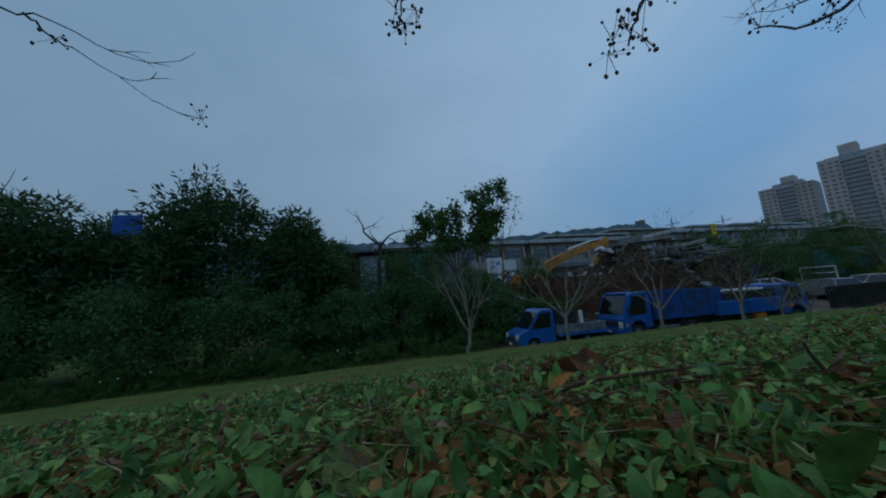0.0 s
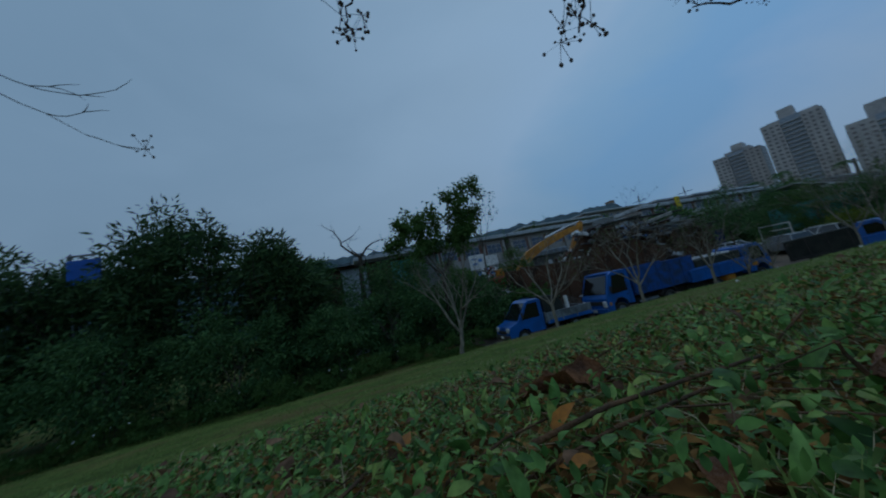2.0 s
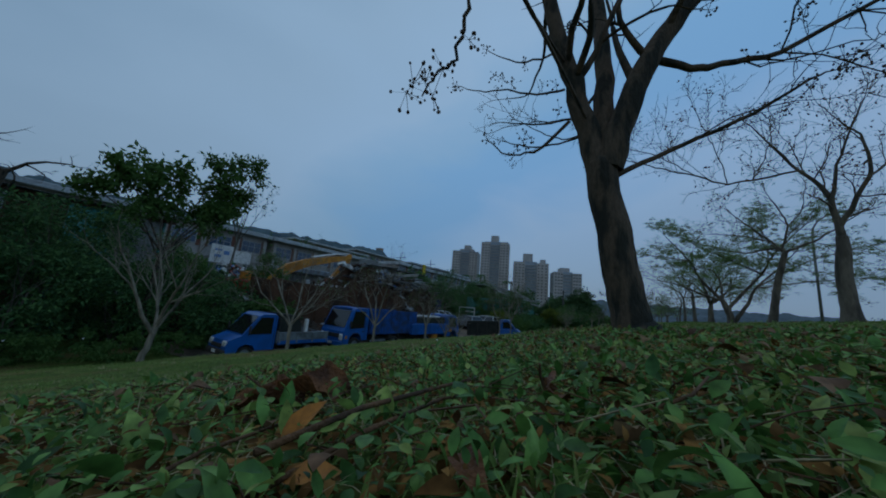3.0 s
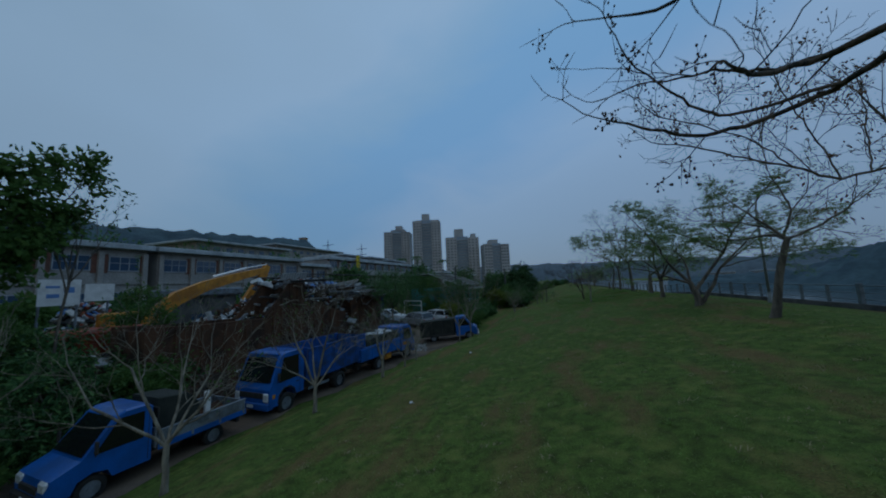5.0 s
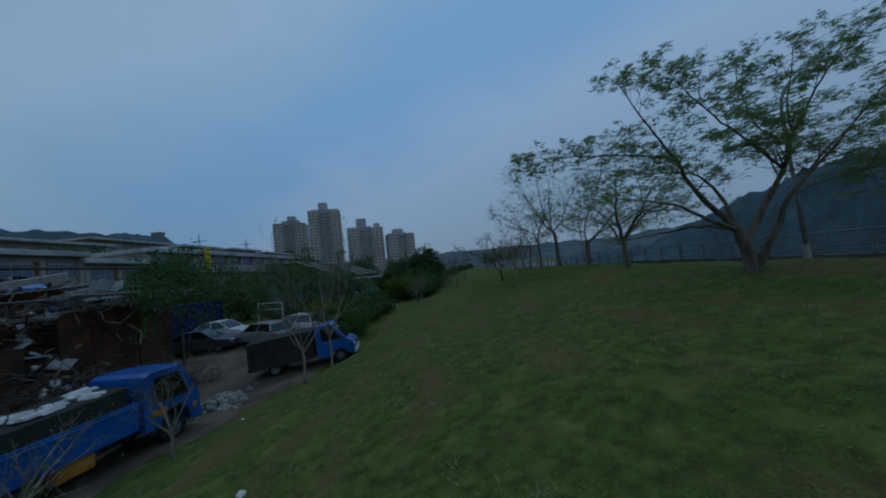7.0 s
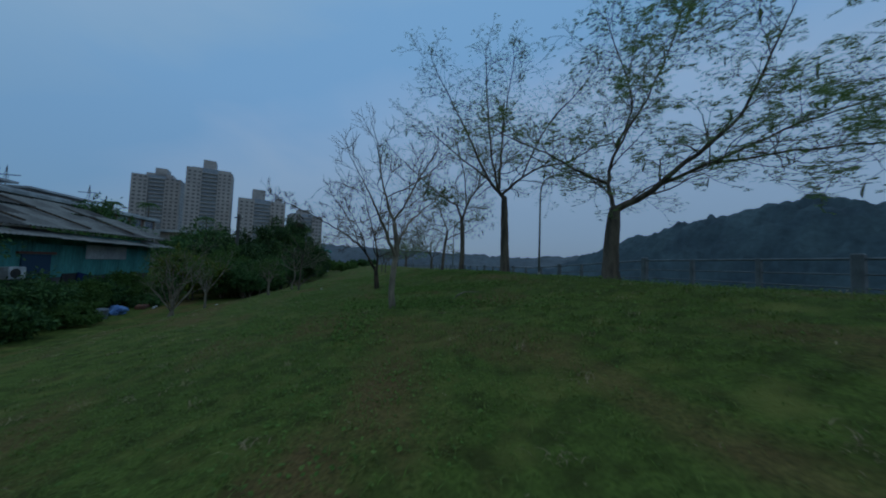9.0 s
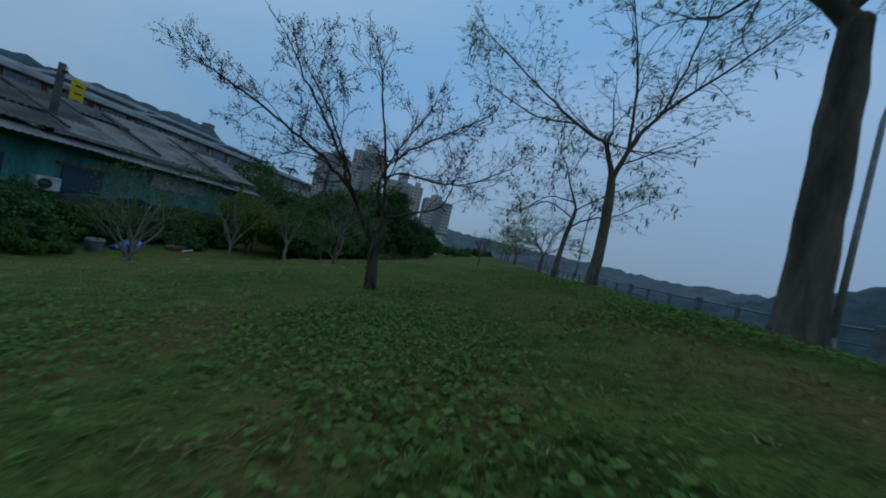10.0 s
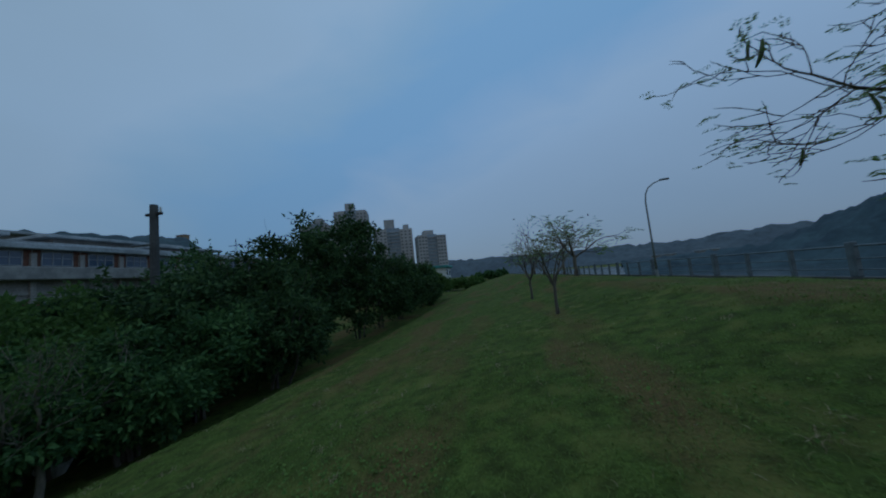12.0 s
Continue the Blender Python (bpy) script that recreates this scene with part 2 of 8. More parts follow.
M_tower_glass = glass_mat("tower_window", (0.09, 0.10, 0.12), 0.3)
M_glass = glass_mat("vehicle_glass", (0.008, 0.009, 0.011), 0.06)
M_window_frame = mat("grey_window_frame", (0.36, 0.38, 0.40), (0.28, 0.30, 0.32), 1.0, 0.6)
M_window = glass_mat("window_glass", (0.04, 0.075, 0.13), 0.1)
M_blue = mat("blue_paint", (0.003, 0.105, 0.40), (0.006, 0.075, 0.27), 1.6, 0.28, bump=0.05, fine=40, spec=0.5)
M_blue_old = mat("worn_blue_paint", (0.004, 0.065, 0.27), (0.014, 0.04, 0.11), 2.6, 0.6, bump=0.2, fine=30)
M_steel_grey = mat("grey_steel", (0.20, 0.23, 0.26), (0.12, 0.13, 0.14), 3.0, 0.55, bump=0.15, fine=30, metal=0.3)
M_rust = mat("rusty_steel", (0.09, 0.042, 0.022), (0.036, 0.021, 0.014), 1.2, 0.9, bump=0.4, fine=18)
M_black = mat("black_rubber", (0.018, 0.018, 0.018), (0.03, 0.028, 0.026), 8.0, 0.85, bump=0.2)
M_dark_metal = mat("dark_chassis", (0.03, 0.03, 0.03), (0.05, 0.045, 0.04), 5.0, 0.7, bump=0.2)
M_canvas = mat("dark_canvas", (0.022, 0.026, 0.022), (0.035, 0.038, 0.032), 2.0, 0.9, bump=0.3, fine=25)
M_chrome = mat("headlight", (0.75, 0.76, 0.76), (0.55, 0.56, 0.58), 12.0, 0.2, metal=0.2, spec=0.6)
M_white_car = mat("white_car_paint", (0.68, 0.69, 0.70), (0.60, 0.61, 0.62), 2.0, 0.3, spec=0.5)
M_grey_car = mat("dark_grey_car_paint", (0.05, 0.055, 0.06), (0.04, 0.042, 0.05), 2.0, 0.3, spec=0.5)
M_silver_car = mat("silver_car_paint", (0.36, 0.38, 0.40), (0.30, 0.31, 0.33), 2.0, 0.3, metal=0.4, spec=0.5)
M_orange = mat("orange_paint", (0.58, 0.24, 0.03), (0.36, 0.14, 0.025), 2.0, 0.6, bump=0.15, fine=25)
M_red = mat("red_paint", (0.32, 0.05, 0.02), (0.2, 0.035, 0.02), 2.0, 0.6)
M_yellow = mat("yellow_panel", (0.62, 0.46, 0.02), (0.52, 0.38, 0.03), 2.0, 0.6)
M_brick = mat("red_brick_tile", (0.19, 0.085, 0.06), (0.13, 0.065, 0.05), 3.0, 0.85, bump=0.2, fine=14)
M_school = mat("grey_plaster", (0.33, 0.31, 0.29), (0.24, 0.225, 0.21), 0.5, 0.9, bump=0.15, fine=6)
M_roof_pale = mat("pale_roof_sheet", (0.40, 0.43, 0.45), (0.26, 0.28, 0.29), 0.5, 0.6, fine=6)
M_roof_grey = mat("weathered_roof_sheet", (0.22, 0.23, 0.22), (0.13, 0.135, 0.13), 0.7, 0.75, bump=0.2, fine=10)
M_teal = mat("teal_sheet", (0.075, 0.30, 0.28), (0.045, 0.17, 0.165), 0.8, 0.7, bump=0.2, fine=10, stretch=(1, 1, 0.3))
M_rail = mat("blue_grey_rail", (0.15, 0.185, 0.205), (0.10, 0.125, 0.14), 3.0, 0.55, bump=0.1)
M_pole = mat("galvanised_pole", (0.30, 0.32, 0.33), (0.22, 0.23, 0.24), 4.0, 0.5, metal=0.5)
# aerial haze mixed into the hillside greens as a blue tint
M_hill_haze = mat("wooded_hill_haze", (0.058, 0.10, 0.115), (0.034, 0.062, 0.078), 0.07, 0.95, fine=0.5, mix=(0.36, 0.64), world_space=True)
# horizon hills: haze painted in as a paler blue-grey base colour
M_far_hill_haze = mat("far_hill_haze", (0.10, 0.13, 0.15), (0.08, 0.105, 0.125), 0.01, 0.95, fine=0.08, world_space=True)
M_tan = mat("tan_wall", (0.34, 0.22, 0.13), (0.28, 0.18, 0.11), 0.2, 0.9, fine=1.0)
M_clover = leaf_mat("weed_leaf", ((0.095, 0.18, 0.042), (0.145, 0.25, 0.06), (0.18, 0.275, 0.07), (0.075, 0.145, 0.036)), 0.8, 0.3)
M_plastic = mat("grey_white_plastic", (0.62, 0.63, 0.63), (0.36, 0.37, 0.38), 3.0, 0.6, bump=0.4, fine=12)
M_white = mat("white_paint", (0.72, 0.72, 0.70), (0.6, 0.6, 0.58), 3.0, 0.7)
M_tank_blue = mat("blue_sheet", (0.01, 0.10, 0.42), (0.01, 0.08, 0.34), 1.0, 0.6)
M_light_blue = mat("light_blue_plastic", (0.12, 0.25, 0.5), (0.1, 0.2, 0.42), 3.0, 0.6)
M_water = glass_mat("river_water", (0.03, 0.045, 0.05), 0.12)


# ---- building tools ----
class Shape:
    """Collects vertices and faces of one mesh."""

    def __init__(self):
        self.v, self.f = [], []

    def add(self, verts, faces):
        n = len(self.v)
        self.v.extend(tuple(p) for p in verts)
        self.f.extend(tuple(i + n for i in q) for q in faces)
        return self

    def box(self, x0, x1, y0, y1, z0, z1, bev=0.0, m=None):
        """A box; bev cuts its upright and level edges."""
        if bev <= 0:
            v = [(x, y, z) for z in (z0, z1) for y in (y0, y1) for x in (x0, x1)]
            f = [(0, 2, 3, 1), (4, 5, 7, 6), (0, 1, 5, 4), (2, 6, 7, 3), (0, 4, 6, 2), (1, 3, 7, 5)]
        else:
            b = min(bev, abs(x1 - x0) * 0.45, abs(y1 - y0) * 0.45, abs(z1 - z0) * 0.45)
            v, f = [], []
            for z, k in ((z0, b), (z0 + b, 0), (z1 - b, 0), (z1, b)):
                i = k * 0.9
                v += [(x0 + b + 0, y0 + i, z), (x1 - b, y0 + i, z), (x1 - i, y0 + b, z), (x1 - i, y1 - b, z),
                      (x1 - b, y1 - i, z), (x0 + b, y1 - i, z), (x0 + i, y1 - b, z), (x0 + i, y0 + b, z)]
            for r in range(3):
                for j in range(8):
                    k2 = (j + 1) % 8
                    f.append((r * 8 + j, r * 8 + k2, r * 8 + 8 + k2, r * 8 + 8 + j))
            f += [tuple(reversed(range(8))), tuple(range(24, 32))]
        if m is not None:
            v = [m @ Vector(p) for p in v]
        return self.add(v, f)

    def prism(self, outline, x0, x1, inset=0.0):
        """An outline of (y, z) points swept from x0 to x1; inset rounds the two side edges."""
        n = len(outline)
        cy, cz = sum(p[0] for p in outline) / n, sum(p[1] for p in outline) / n
        s = 1 - inset
        rows = [[(x0, cy + (y - cy) * s, cz + (z - cz) * s) for y, z in outline]] if inset else []
        d = (x1 - x0) * 0.06 if inset else 0
        rows += [[(x0 + d, y, z) for y, z in outline], [(x1 - d, y, z) for y, z in outline]]
        if inset:
            rows.append([(x1, cy + (y - cy) * s, cz + (z - cz) * s) for y, z in outline])
        v = [p for r in rows for p in r]
        f = []
        for r in range(len(rows) - 1):
            for j in range(n):
                k = (j + 1) % n
                f.append((r * n + j, r * n + k, r * n + n + k, r * n + n + j))
        f += [tuple(reversed(range(n))), tuple(range(len(v) - n, len(v)))]
        return self.add(v, f)

    def tube(self, pts, radii, sides=8, cap=True):
        """A round tube through points."""
        P = np.asarray(pts, float)
        n = len(P)
        R = np.full(n, radii, float) if np.isscalar(radii) else np.asarray(radii, float)
        T = np.gradient(P, axis=0)
        T /= np.linalg.norm(T, axis=1)[:, None] + 1e-9
        ref = np.array([0.31, 0.95, 0.05]) if abs(T[0][2]) > 0.8 else np.array([0.05, 0.1, 1.0])
        u = np.cross(T, ref)
        u /= np.linalg.norm(u, axis=1)[:, None] + 1e-9
        w = np.cross(T, u)
        a = np.linspace(0, 2 * math.pi, sides, endpoint=False)
        ring = P[:, None, :] + R[:, None, None] * (np.cos(a)[None, :, None] * u[:, None, :] + np.sin(a)[None, :, None] * w[:, None, :])
        f = []
        for i in range(n - 1):
            for j in range(sides):
                k = (j + 1) % sides
                f.append((i * sides + j, i * sides + k, (i + 1) * sides + k, (i + 1) * sides + j))
        if cap:
            f += [tuple(range(sides)), tuple(reversed(range((n - 1) * sides, n * sides)))]
        return self.add(ring.reshape(-1, 3).tolist(), f)

    def quad(self, a, b, c, d):
        return self.add([a, b, c, d], [(0, 1, 2, 3)])

    def mesh(self, name, material, smooth=False):
        me = bpy.data.meshes.new(name)
        me.from_pydata(self.v, [], self.f)
        me.update()
        if smooth:
            me.polygons.foreach_set("use_smooth", np.ones(len(me.polygons), bool))
        if material:
            me.materials.append(material)
        bm = bmesh.new()
        bm.from_mesh(me)
        bmesh.ops.recalc_face_normals(bm, faces=bm.faces)
        bm.to_mesh(me)
        bm.free()
        return me


def fast_mesh(name, verts, faces, material, smooth=False):
    """A mesh out of number arrays; all faces have the same count of corners."""
    verts, faces = np.asarray(verts, np.float32).reshape(-1, 3), np.asarray(faces, np.int32)
    me = bpy.data.meshes.new(name)
    me.vertices.add(len(verts))
    me.vertices.foreach_set("co", verts.ravel())
    k = faces.shape[1]
    me.loops.add(faces.size)
    me.loops.foreach_set("vertex_index", faces.ravel())
    me.polygons.add(len(faces))
    me.polygons.foreach_set("loop_start", np.arange(0, faces.size, k, dtype=np.int32))
    if smooth:
        me.polygons.foreach_set("use_smooth", np.ones(len(faces), bool))
    me.update(calc_edges=True)
    me.validate()
    if material:
        me.materials.append(material)
    return me


def thing(name, label, category, m=None, group="", kind=""):
    ob = new(name)
    ob.empty_display_size = 0.2
    if m is not None:
        ob.matrix_world = m
    return tagged(ob, label, category, group, kind)


def part(name, shape, material, parent, label="", smooth=False, m=None):
    me = shape if isinstance(shape, bpy.types.Mesh) else shape.mesh(name, material, smooth)
    ob = new(name, me)
    ob.parent = parent
    if m is not None:
        ob.matrix_basis = m
    if label:
        tagged(ob, label)
    return ob


def solo(name, shape, material, label, category, kind="", group="", smooth=False, m=None):
    me = shape if isinstance(shape, bpy.types.Mesh) else shape.mesh(name, material, smooth)
    ob = new(name, me)
    if m is not None:
        ob.matrix_world = m
    return tagged(ob, label, category, group, kind)


# ---- lie of the land ----
UX = (-5, -0.25, -0.1, 0, 0.157, 0.46, 0.676, 0.784, 0.946, 1.03, 1.2)
UZ = (-3.1, -3.0, -2.95, -2.8, -1.8, -0.95, -0.35, -0.1, 0.42, 0.42, 0.28)


def toe(y):
    return np.interp(y, (-60, 12, 22, 30, 40, 60, 90), (-13.5, -12.5, -10.8, -8.8, -7, -5, -4))


def fall(y):
    """How far the path behind the crest sinks towards its far end."""
    return 0.4 * np.clip((y - 38) / 8, 0, 1)


def land(x, y):
    """Height of the ground: yard, grass slope, crest, path and river bank."""
    x, y = np.asarray(x, float), np.asarray(y, float)
    t = toe(y)
    z = np.interp((x - t) / (6 - t), UX, UZ)
    k = 1 - 0.32 * np.clip((y - 29) / 9, 0, 1)
    z = np.where(z < -0.35, -0.35 + (z + 0.35) * k, z)
    z = np.where(x > 8, np.interp(x, (8, 11, 12.5, 16, 22, 30), (0.28, 0.0, -0.1, -3.5, -6, -7.5)), z)
    z = z - 0.14 * np.clip((y - 43) / 4, 0, 1) * np.clip((x - 2) / 3, 0, 1) * np.clip((10 - x) / 2, 0, 1)
    z = z + 0.35 * np.exp(-(x * x / np.where(x < 0, 10, 40) + y * y / 300))
    bumps = 0.035 * np.sin(x * 1.7 + 0.6 * np.sin(y * 0.9)) * np.sin(y * 1.3 + x * 0.4)
    z = z - fall(y) * np.clip((x - 8) / 2, 0, 1) * (x < 14)
    far = np.hypot(x, y)
    return z + bumps * np.clip((far - 1.5) / 2, 0, 1) * (x > t) * (x < 8)


def zz(x, y):
    return float(land(x, y))


# ---- trees ----
def grow(rng, p, d, length, radius, level, P, lines, tips):
    """One branch and its children. P: levels, kids, angle, ratio, rise, bend, taper."""
    n = 5 if level < 2 else (4 if level < 4 else 3)
    pts, rad = [np.array(p, float)], [radius]
    d = np.array(d, float)
    d /= np.linalg.norm(d)
    last = level >= P["levels"]
    end_r = radius * (P.get("taper", 0.62) if not last else 0.35)
    for i in range(n):
        d = d + rng.normal(0, P["bend"], 3) + np.array([0, 0, P["rise"][min(level, len(P["rise"]) - 1)]]) / n
        d /= np.linalg.norm(d)
        if "avoid" in P and P["avoid"](pts[-1] + d * length / n):
            d = d * (1, 1, 0) + (0, 0.2, 1.0)
            d /= np.linalg.norm(d)
            if P["avoid"](pts[-1] + d * length / n):
                return
        pts.append(pts[-1] + d * length / n)
        rad.append(radius + (end_r - radius) * (i + 1) / n)
    lines.append((np.array(pts), np.array(rad), level))
    if last:
        tips.append((pts[-1], d, level))
        tips.append((pts[-2], d, level))
        return
    kids = P["kids"][min(level, len(P["kids"]) - 1)]
    phase = rng.uniform(0, 6.28)
    for k in range(kids):
        s = 1.0 if k == 0 else rng.uniform(P.get("low", 0.35), 0.98)
        j = min(int(s * n), n - 1)
        q = pts[j] + (pts[j + 1] - pts[j]) * (s * n - j)
        r = (rad[j] + (rad[j + 1] - rad[j]) * (s * n - j)) * (0.85 if k == 0 else rng.uniform(0.5, 0.72))
        a = radians(P["angle"]) * (rng.uniform(0.3, 0.7) if k == 0 else rng.uniform(0.75, 1.25))
        u = np.cross(d, (0.3, 0.2, 1.0) if abs(d[2]) < 0.9 else (1.0, 0.2, 0.1))
        u /= np.linalg.norm(u)
        w = np.cross(d, u)
        f = phase + k * 2.4 + rng.uniform(-0.5, 0.5)
        e = d * math.cos(a) + (u * math.cos(f) + w * math.sin(f)) * math.sin(a)
        if P.get("flat"):
            e[2] = e[2] * (1 - P["flat"] * min(level, 2) / 2) + 0.04
        grow(rng, q, e, length * P["ratio"] * rng.uniform(0.75, 1.15), max(r, P.get("thin", 0.004)), level + 1, P, lines, tips)


def knot(s, p, d, r):
    """A rounded swelling that closes the top of a trunk."""
    d = np.asarray(d, float) / np.linalg.norm(d)
    a = np.linspace(-1.5, 1.5, 9)
    s.tube([np.asarray(p) + d * r * math.sin(q) for q in a], [max(r * math.cos(q), 0.002) for q in a], 10, cap=False)


def limbs_mesh(name, lines, material, thin=0.0):
    s = Shape()
    knot(s, lines[0][0][-1], lines[0][0][-1] - lines[0][0][-2], lines[0][1][-1] * 1.04)
    for pts, rad, level in lines:
        if rad[0] < thin:
            continue
        sides = 10 if rad[0] > 0.08 else (6 if rad[0] > 0.025 else 3)
        s.tube(pts, rad, sides, cap=False)
    return fast_shape(name, s, material)


def fast_shape(name, s, material, smooth=True):
    me = bpy.data.meshes.new(name)
    me.from_pydata(s.v, [], s.f)
    me.polygons.foreach_set("use_smooth", np.full(len(me.polygons), smooth))
    me.update()
    if material:
        me.materials.append(material)
    return me


def leaf_cloud(name, pos, along, size, width, material, rng, fold=0.25):
    """Folded four-corner leaves at the given places."""
    n = len(pos)
    pos, along = np.asarray(pos, float), np.asarray(along, float)
    along = along / (np.linalg.norm(along, axis=1)[:, None] + 1e-9)
    side = np.cross(along, rng.normal(0, 1, (n, 3)))
    side /= np.linalg.norm(side, axis=1)[:, None] + 1e-9
    up = np.cross(along, side)
    L = np.asarray(size, float).reshape(-1, 1) * np.ones((n, 1))
    W = L * width
    a, c = pos, pos + along * L
    mid = pos + along * L * 0.45
    b = mid + side * W * 0.5 + up * W * fold
    d = mid - side * W * 0.5 + up * W * fold
    v = np.stack([a, b, c, d], 1).reshape(-1, 3)
    f = np.arange(n * 4).reshape(n, 4)
    return fast_mesh(name, v, np.concatenate([f[:, (0, 1, 2)], f[:, (0, 2, 3)]]), material)


# ---- ground, river, hills ----
gx = np.concatenate([np.linspace(-900, -70, 14), np.linspace(-60, -18, 22), np.arange(-17, 12.6, 0.4), np.linspace(13, 30, 18),
                     np.linspace(45, 900, 16)])
gy = np.concatenate([np.linspace(-500, -40, 10), np.arange(-35, 110, 0.6), np.linspace(112, 200, 14), np.linspace(240, 1500, 14)])
GX, GY = np.meshgrid(gx, gy)
GZ = land(GX, GY)
nx, ny = len(gx), len(gy)
gi = np.arange(nx * ny).reshape(ny, nx)
gf = np.stack([gi[:-1, :-1], gi[:-1, 1:], gi[1:, 1:], gi[1:, :-1]], -1).reshape(-1, 4)
ground = solo("ground", fast_mesh("ground", np.stack([GX, GY, GZ], -1), gf, M_ground, True), None,
              "grassy embankment slope with worn brown patches", "ground", "structure")

# packed dirt of the yard, a finger above the ground
ys = Shape()
yy = np.arange(6.4, 40, 1.5)
for i in range(len(yy) - 1):
    for a, b in ((0, 0.12), (0.12, 0.5), (0.5, 1)):
        p = []
        for y, s in ((yy[i], a), (yy[i], b), (yy[i + 1], b), (yy[i + 1], a)):
            x = float(toe(y)) - 0.5 + 0.35 * math.sin(y * 1.7) - max(0.0, y - 32.5) * 1.1 - s * 26
            p.append((x, y, zz(x, y) + 0.012))
        ys.quad(*p)
solo("yard", ys, M_yard, "packed brown dirt and gravel of a scrapyard", "yard", "structure")

ws = Shape().quad((20, -500, -5.6), (135, -500, -5.6), (135, 1400, -5.6), (20, 1400, -5.6))
solo("water", ws, M_water, "dull blue-grey river behind the railing", "river", "structure")


def ridge(name, az0, az1, dist, heights, depth, material, label, seed, rough=0.12, base=-8.0, centre=(0, 20)):
    """A wooded ridge over a range of bearings; heights are angles of its skyline, evenly spaced."""
    rng = np.random.default_rng(seed)
    n = 260
    az = np.linspace(az0, az1, n)
    el = np.interp(np.linspace(0, 1, n), np.linspace(0, 1, len(heights)), heights)
    def smooth(a, k):
        w = np.hanning(k + 2)[1:-1]
        return np.apply_along_axis(lambda c: np.convolve(np.pad(c, k // 2, mode="edge"), w / w.sum(), "valid")[:n], 1, a)

    m = 15
    s = np.linspace(0, 1, m)
    fine = smooth(rng.normal(0, 1, (m, n + 8)), 3)[:, :n]
    broad = smooth(rng.normal(0, 1, (m, n + 40)), 25)[:, :n] * 3
    top = dist * (1 + 0.5 * depth) * np.tan(np.radians(el))
    rows = []
    for k in range(m):
        h = math.sin(s[k] * 1.57) if k < m - 1 else 0.7
        r = dist * (1 - 0.5 * depth) + dist * depth * (s[k] + 0.012 * broad[k])
        wob = (fine[k] * 0.35 + broad[k] * 0.5) * rough * top * (0.3 if k < m - 2 else 0.16) * (k > 0) + fine[k] * 0.0045 * dist * (k > 0)
        rows.append(np.stack([centre[0] + r * np.sin(np.radians(az)), centre[1] + r * np.cos(np.radians(az)), base + (top - base) * h + wob], -1))
    v = np.concatenate(rows)
    i = np.arange(len(v)).reshape(len(rows), n)
    f = np.stack([i[:-1, :-1], i[:-1, 1:], i[1:, 1:], i[1:, :-1]], -1).reshape(-1, 4)
    return solo(name, fast_mesh(name, v, f, material, True), None, label, "hill", "structure")


# ridges; distance haze comes from their material colours
ridge("backdrop_hill", 20, 115, 165, (0, 0.1, 0.2, 0.5, 2.8, 5.0, 6.6, 8.4, 9.2, 10.0, 8.7, 8.2, 8.0, 7.5, 7.2, 7.0, 6.5, 6.0, 5.0), 0.3, M_hill_haze,
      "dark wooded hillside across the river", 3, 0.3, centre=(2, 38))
ridge("backdrop_far_hill", -75, 48, 1300, (3.2, 3.6, 4.0, 3.8, 3.6, 3.0, 2.6, 2.9, 2.7, 2.4, 2.2, 1.9, 2.4, 1.5), 0.2, M_far_hill_haze,
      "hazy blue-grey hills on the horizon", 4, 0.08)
ridge("backdrop_left_hill", -140, -35, 300, (9, 9.2, 9.6, 9.6, 9.8, 9.9, 9.9, 9.8, 9.5, 9.4, 9.1, 8.9, 0.3), 0.3, M_hill_haze,
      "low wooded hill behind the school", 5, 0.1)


# ---- railing, lamps ----
def railing():
    r = thing("railing", "blue-grey steel railing on a low dark concrete wall", "railing", kind="structure")
    x = 11.3
    wall = Shape()
    bend = (-30, 38, 40, 42, 44, 46, 200)
    for y0, y1 in zip(bend, bend[1:]):
        a, b = float(fall(y0)), float(fall(y1))
        wall.prism([(y0, -0.6 - a), (y1, -0.6 - b), (y1, 0.24 - b), (y0, 0.24 - a)], x - 0.15, x + 0.15)
    part("curb_wall", wall, M_concrete_dark, r, "dark stained concrete curb wall")
    post = Shape()
    post.box(-0.06, 0.06, -0.06, 0.06, 0.24, 1.12, 0.015)
    pm = post.mesh("post", M_rail)
    big = Shape()
    big.box(-0.09, 0.09, -0.10, 0.10, 0.24, 1.2, 0.03)
    bm_ = big.mesh("thick_post", M_rail)
    for i in range(75):
        thick = i % 3 == 0
        part("thick_post" if thick else "post", bm_ if thick else pm, None, r, m=pose(x, -25 + i * 1.75, -float(fall(-25 + i * 1.75))))
    for z, q in ((1.08, 0.03), (0.74, 0.018), (0.44, 0.018)):
        s = Shape()
        s.tube([(x, y, z - float(fall(y))) for y in bend], q, 8)
        part("rail", s, M_rail, r)


railing()


def street_lamp():
    o = thing("street_lamp", "slim grey steel street lamp with a curved arm", "lamp", group="lamps along the crest")
    b = Shape()
    b.tube([(0, 0, -0.35), (0, 0, 0.05), (0, 0, 0.5)], [0.09, 0.09, 0.062], 10)
    part("base", b, M_pole, o)
    s = Shape()
    s.tube([(0, 0, 0.4), (0, 0, 2.4), (0, 0, 4.3), (0.06, 0, 4.75), (0.24, 0, 5.1), (0.55, 0, 5.32), (0.95, 0, 5.45)],
           [0.055, 0.048, 0.042, 0.038, 0.036, 0.034, 0.03], 8)
    part("pole", s, M_pole, o, smooth=True)
    h = Shape()
    h.box(0.85, 1.35, -0.07, 0.07, 5.40, 5.50, 0.03)
    part("lamp_head", h, M_steel_grey, o, "flat grey lamp head")
    return o


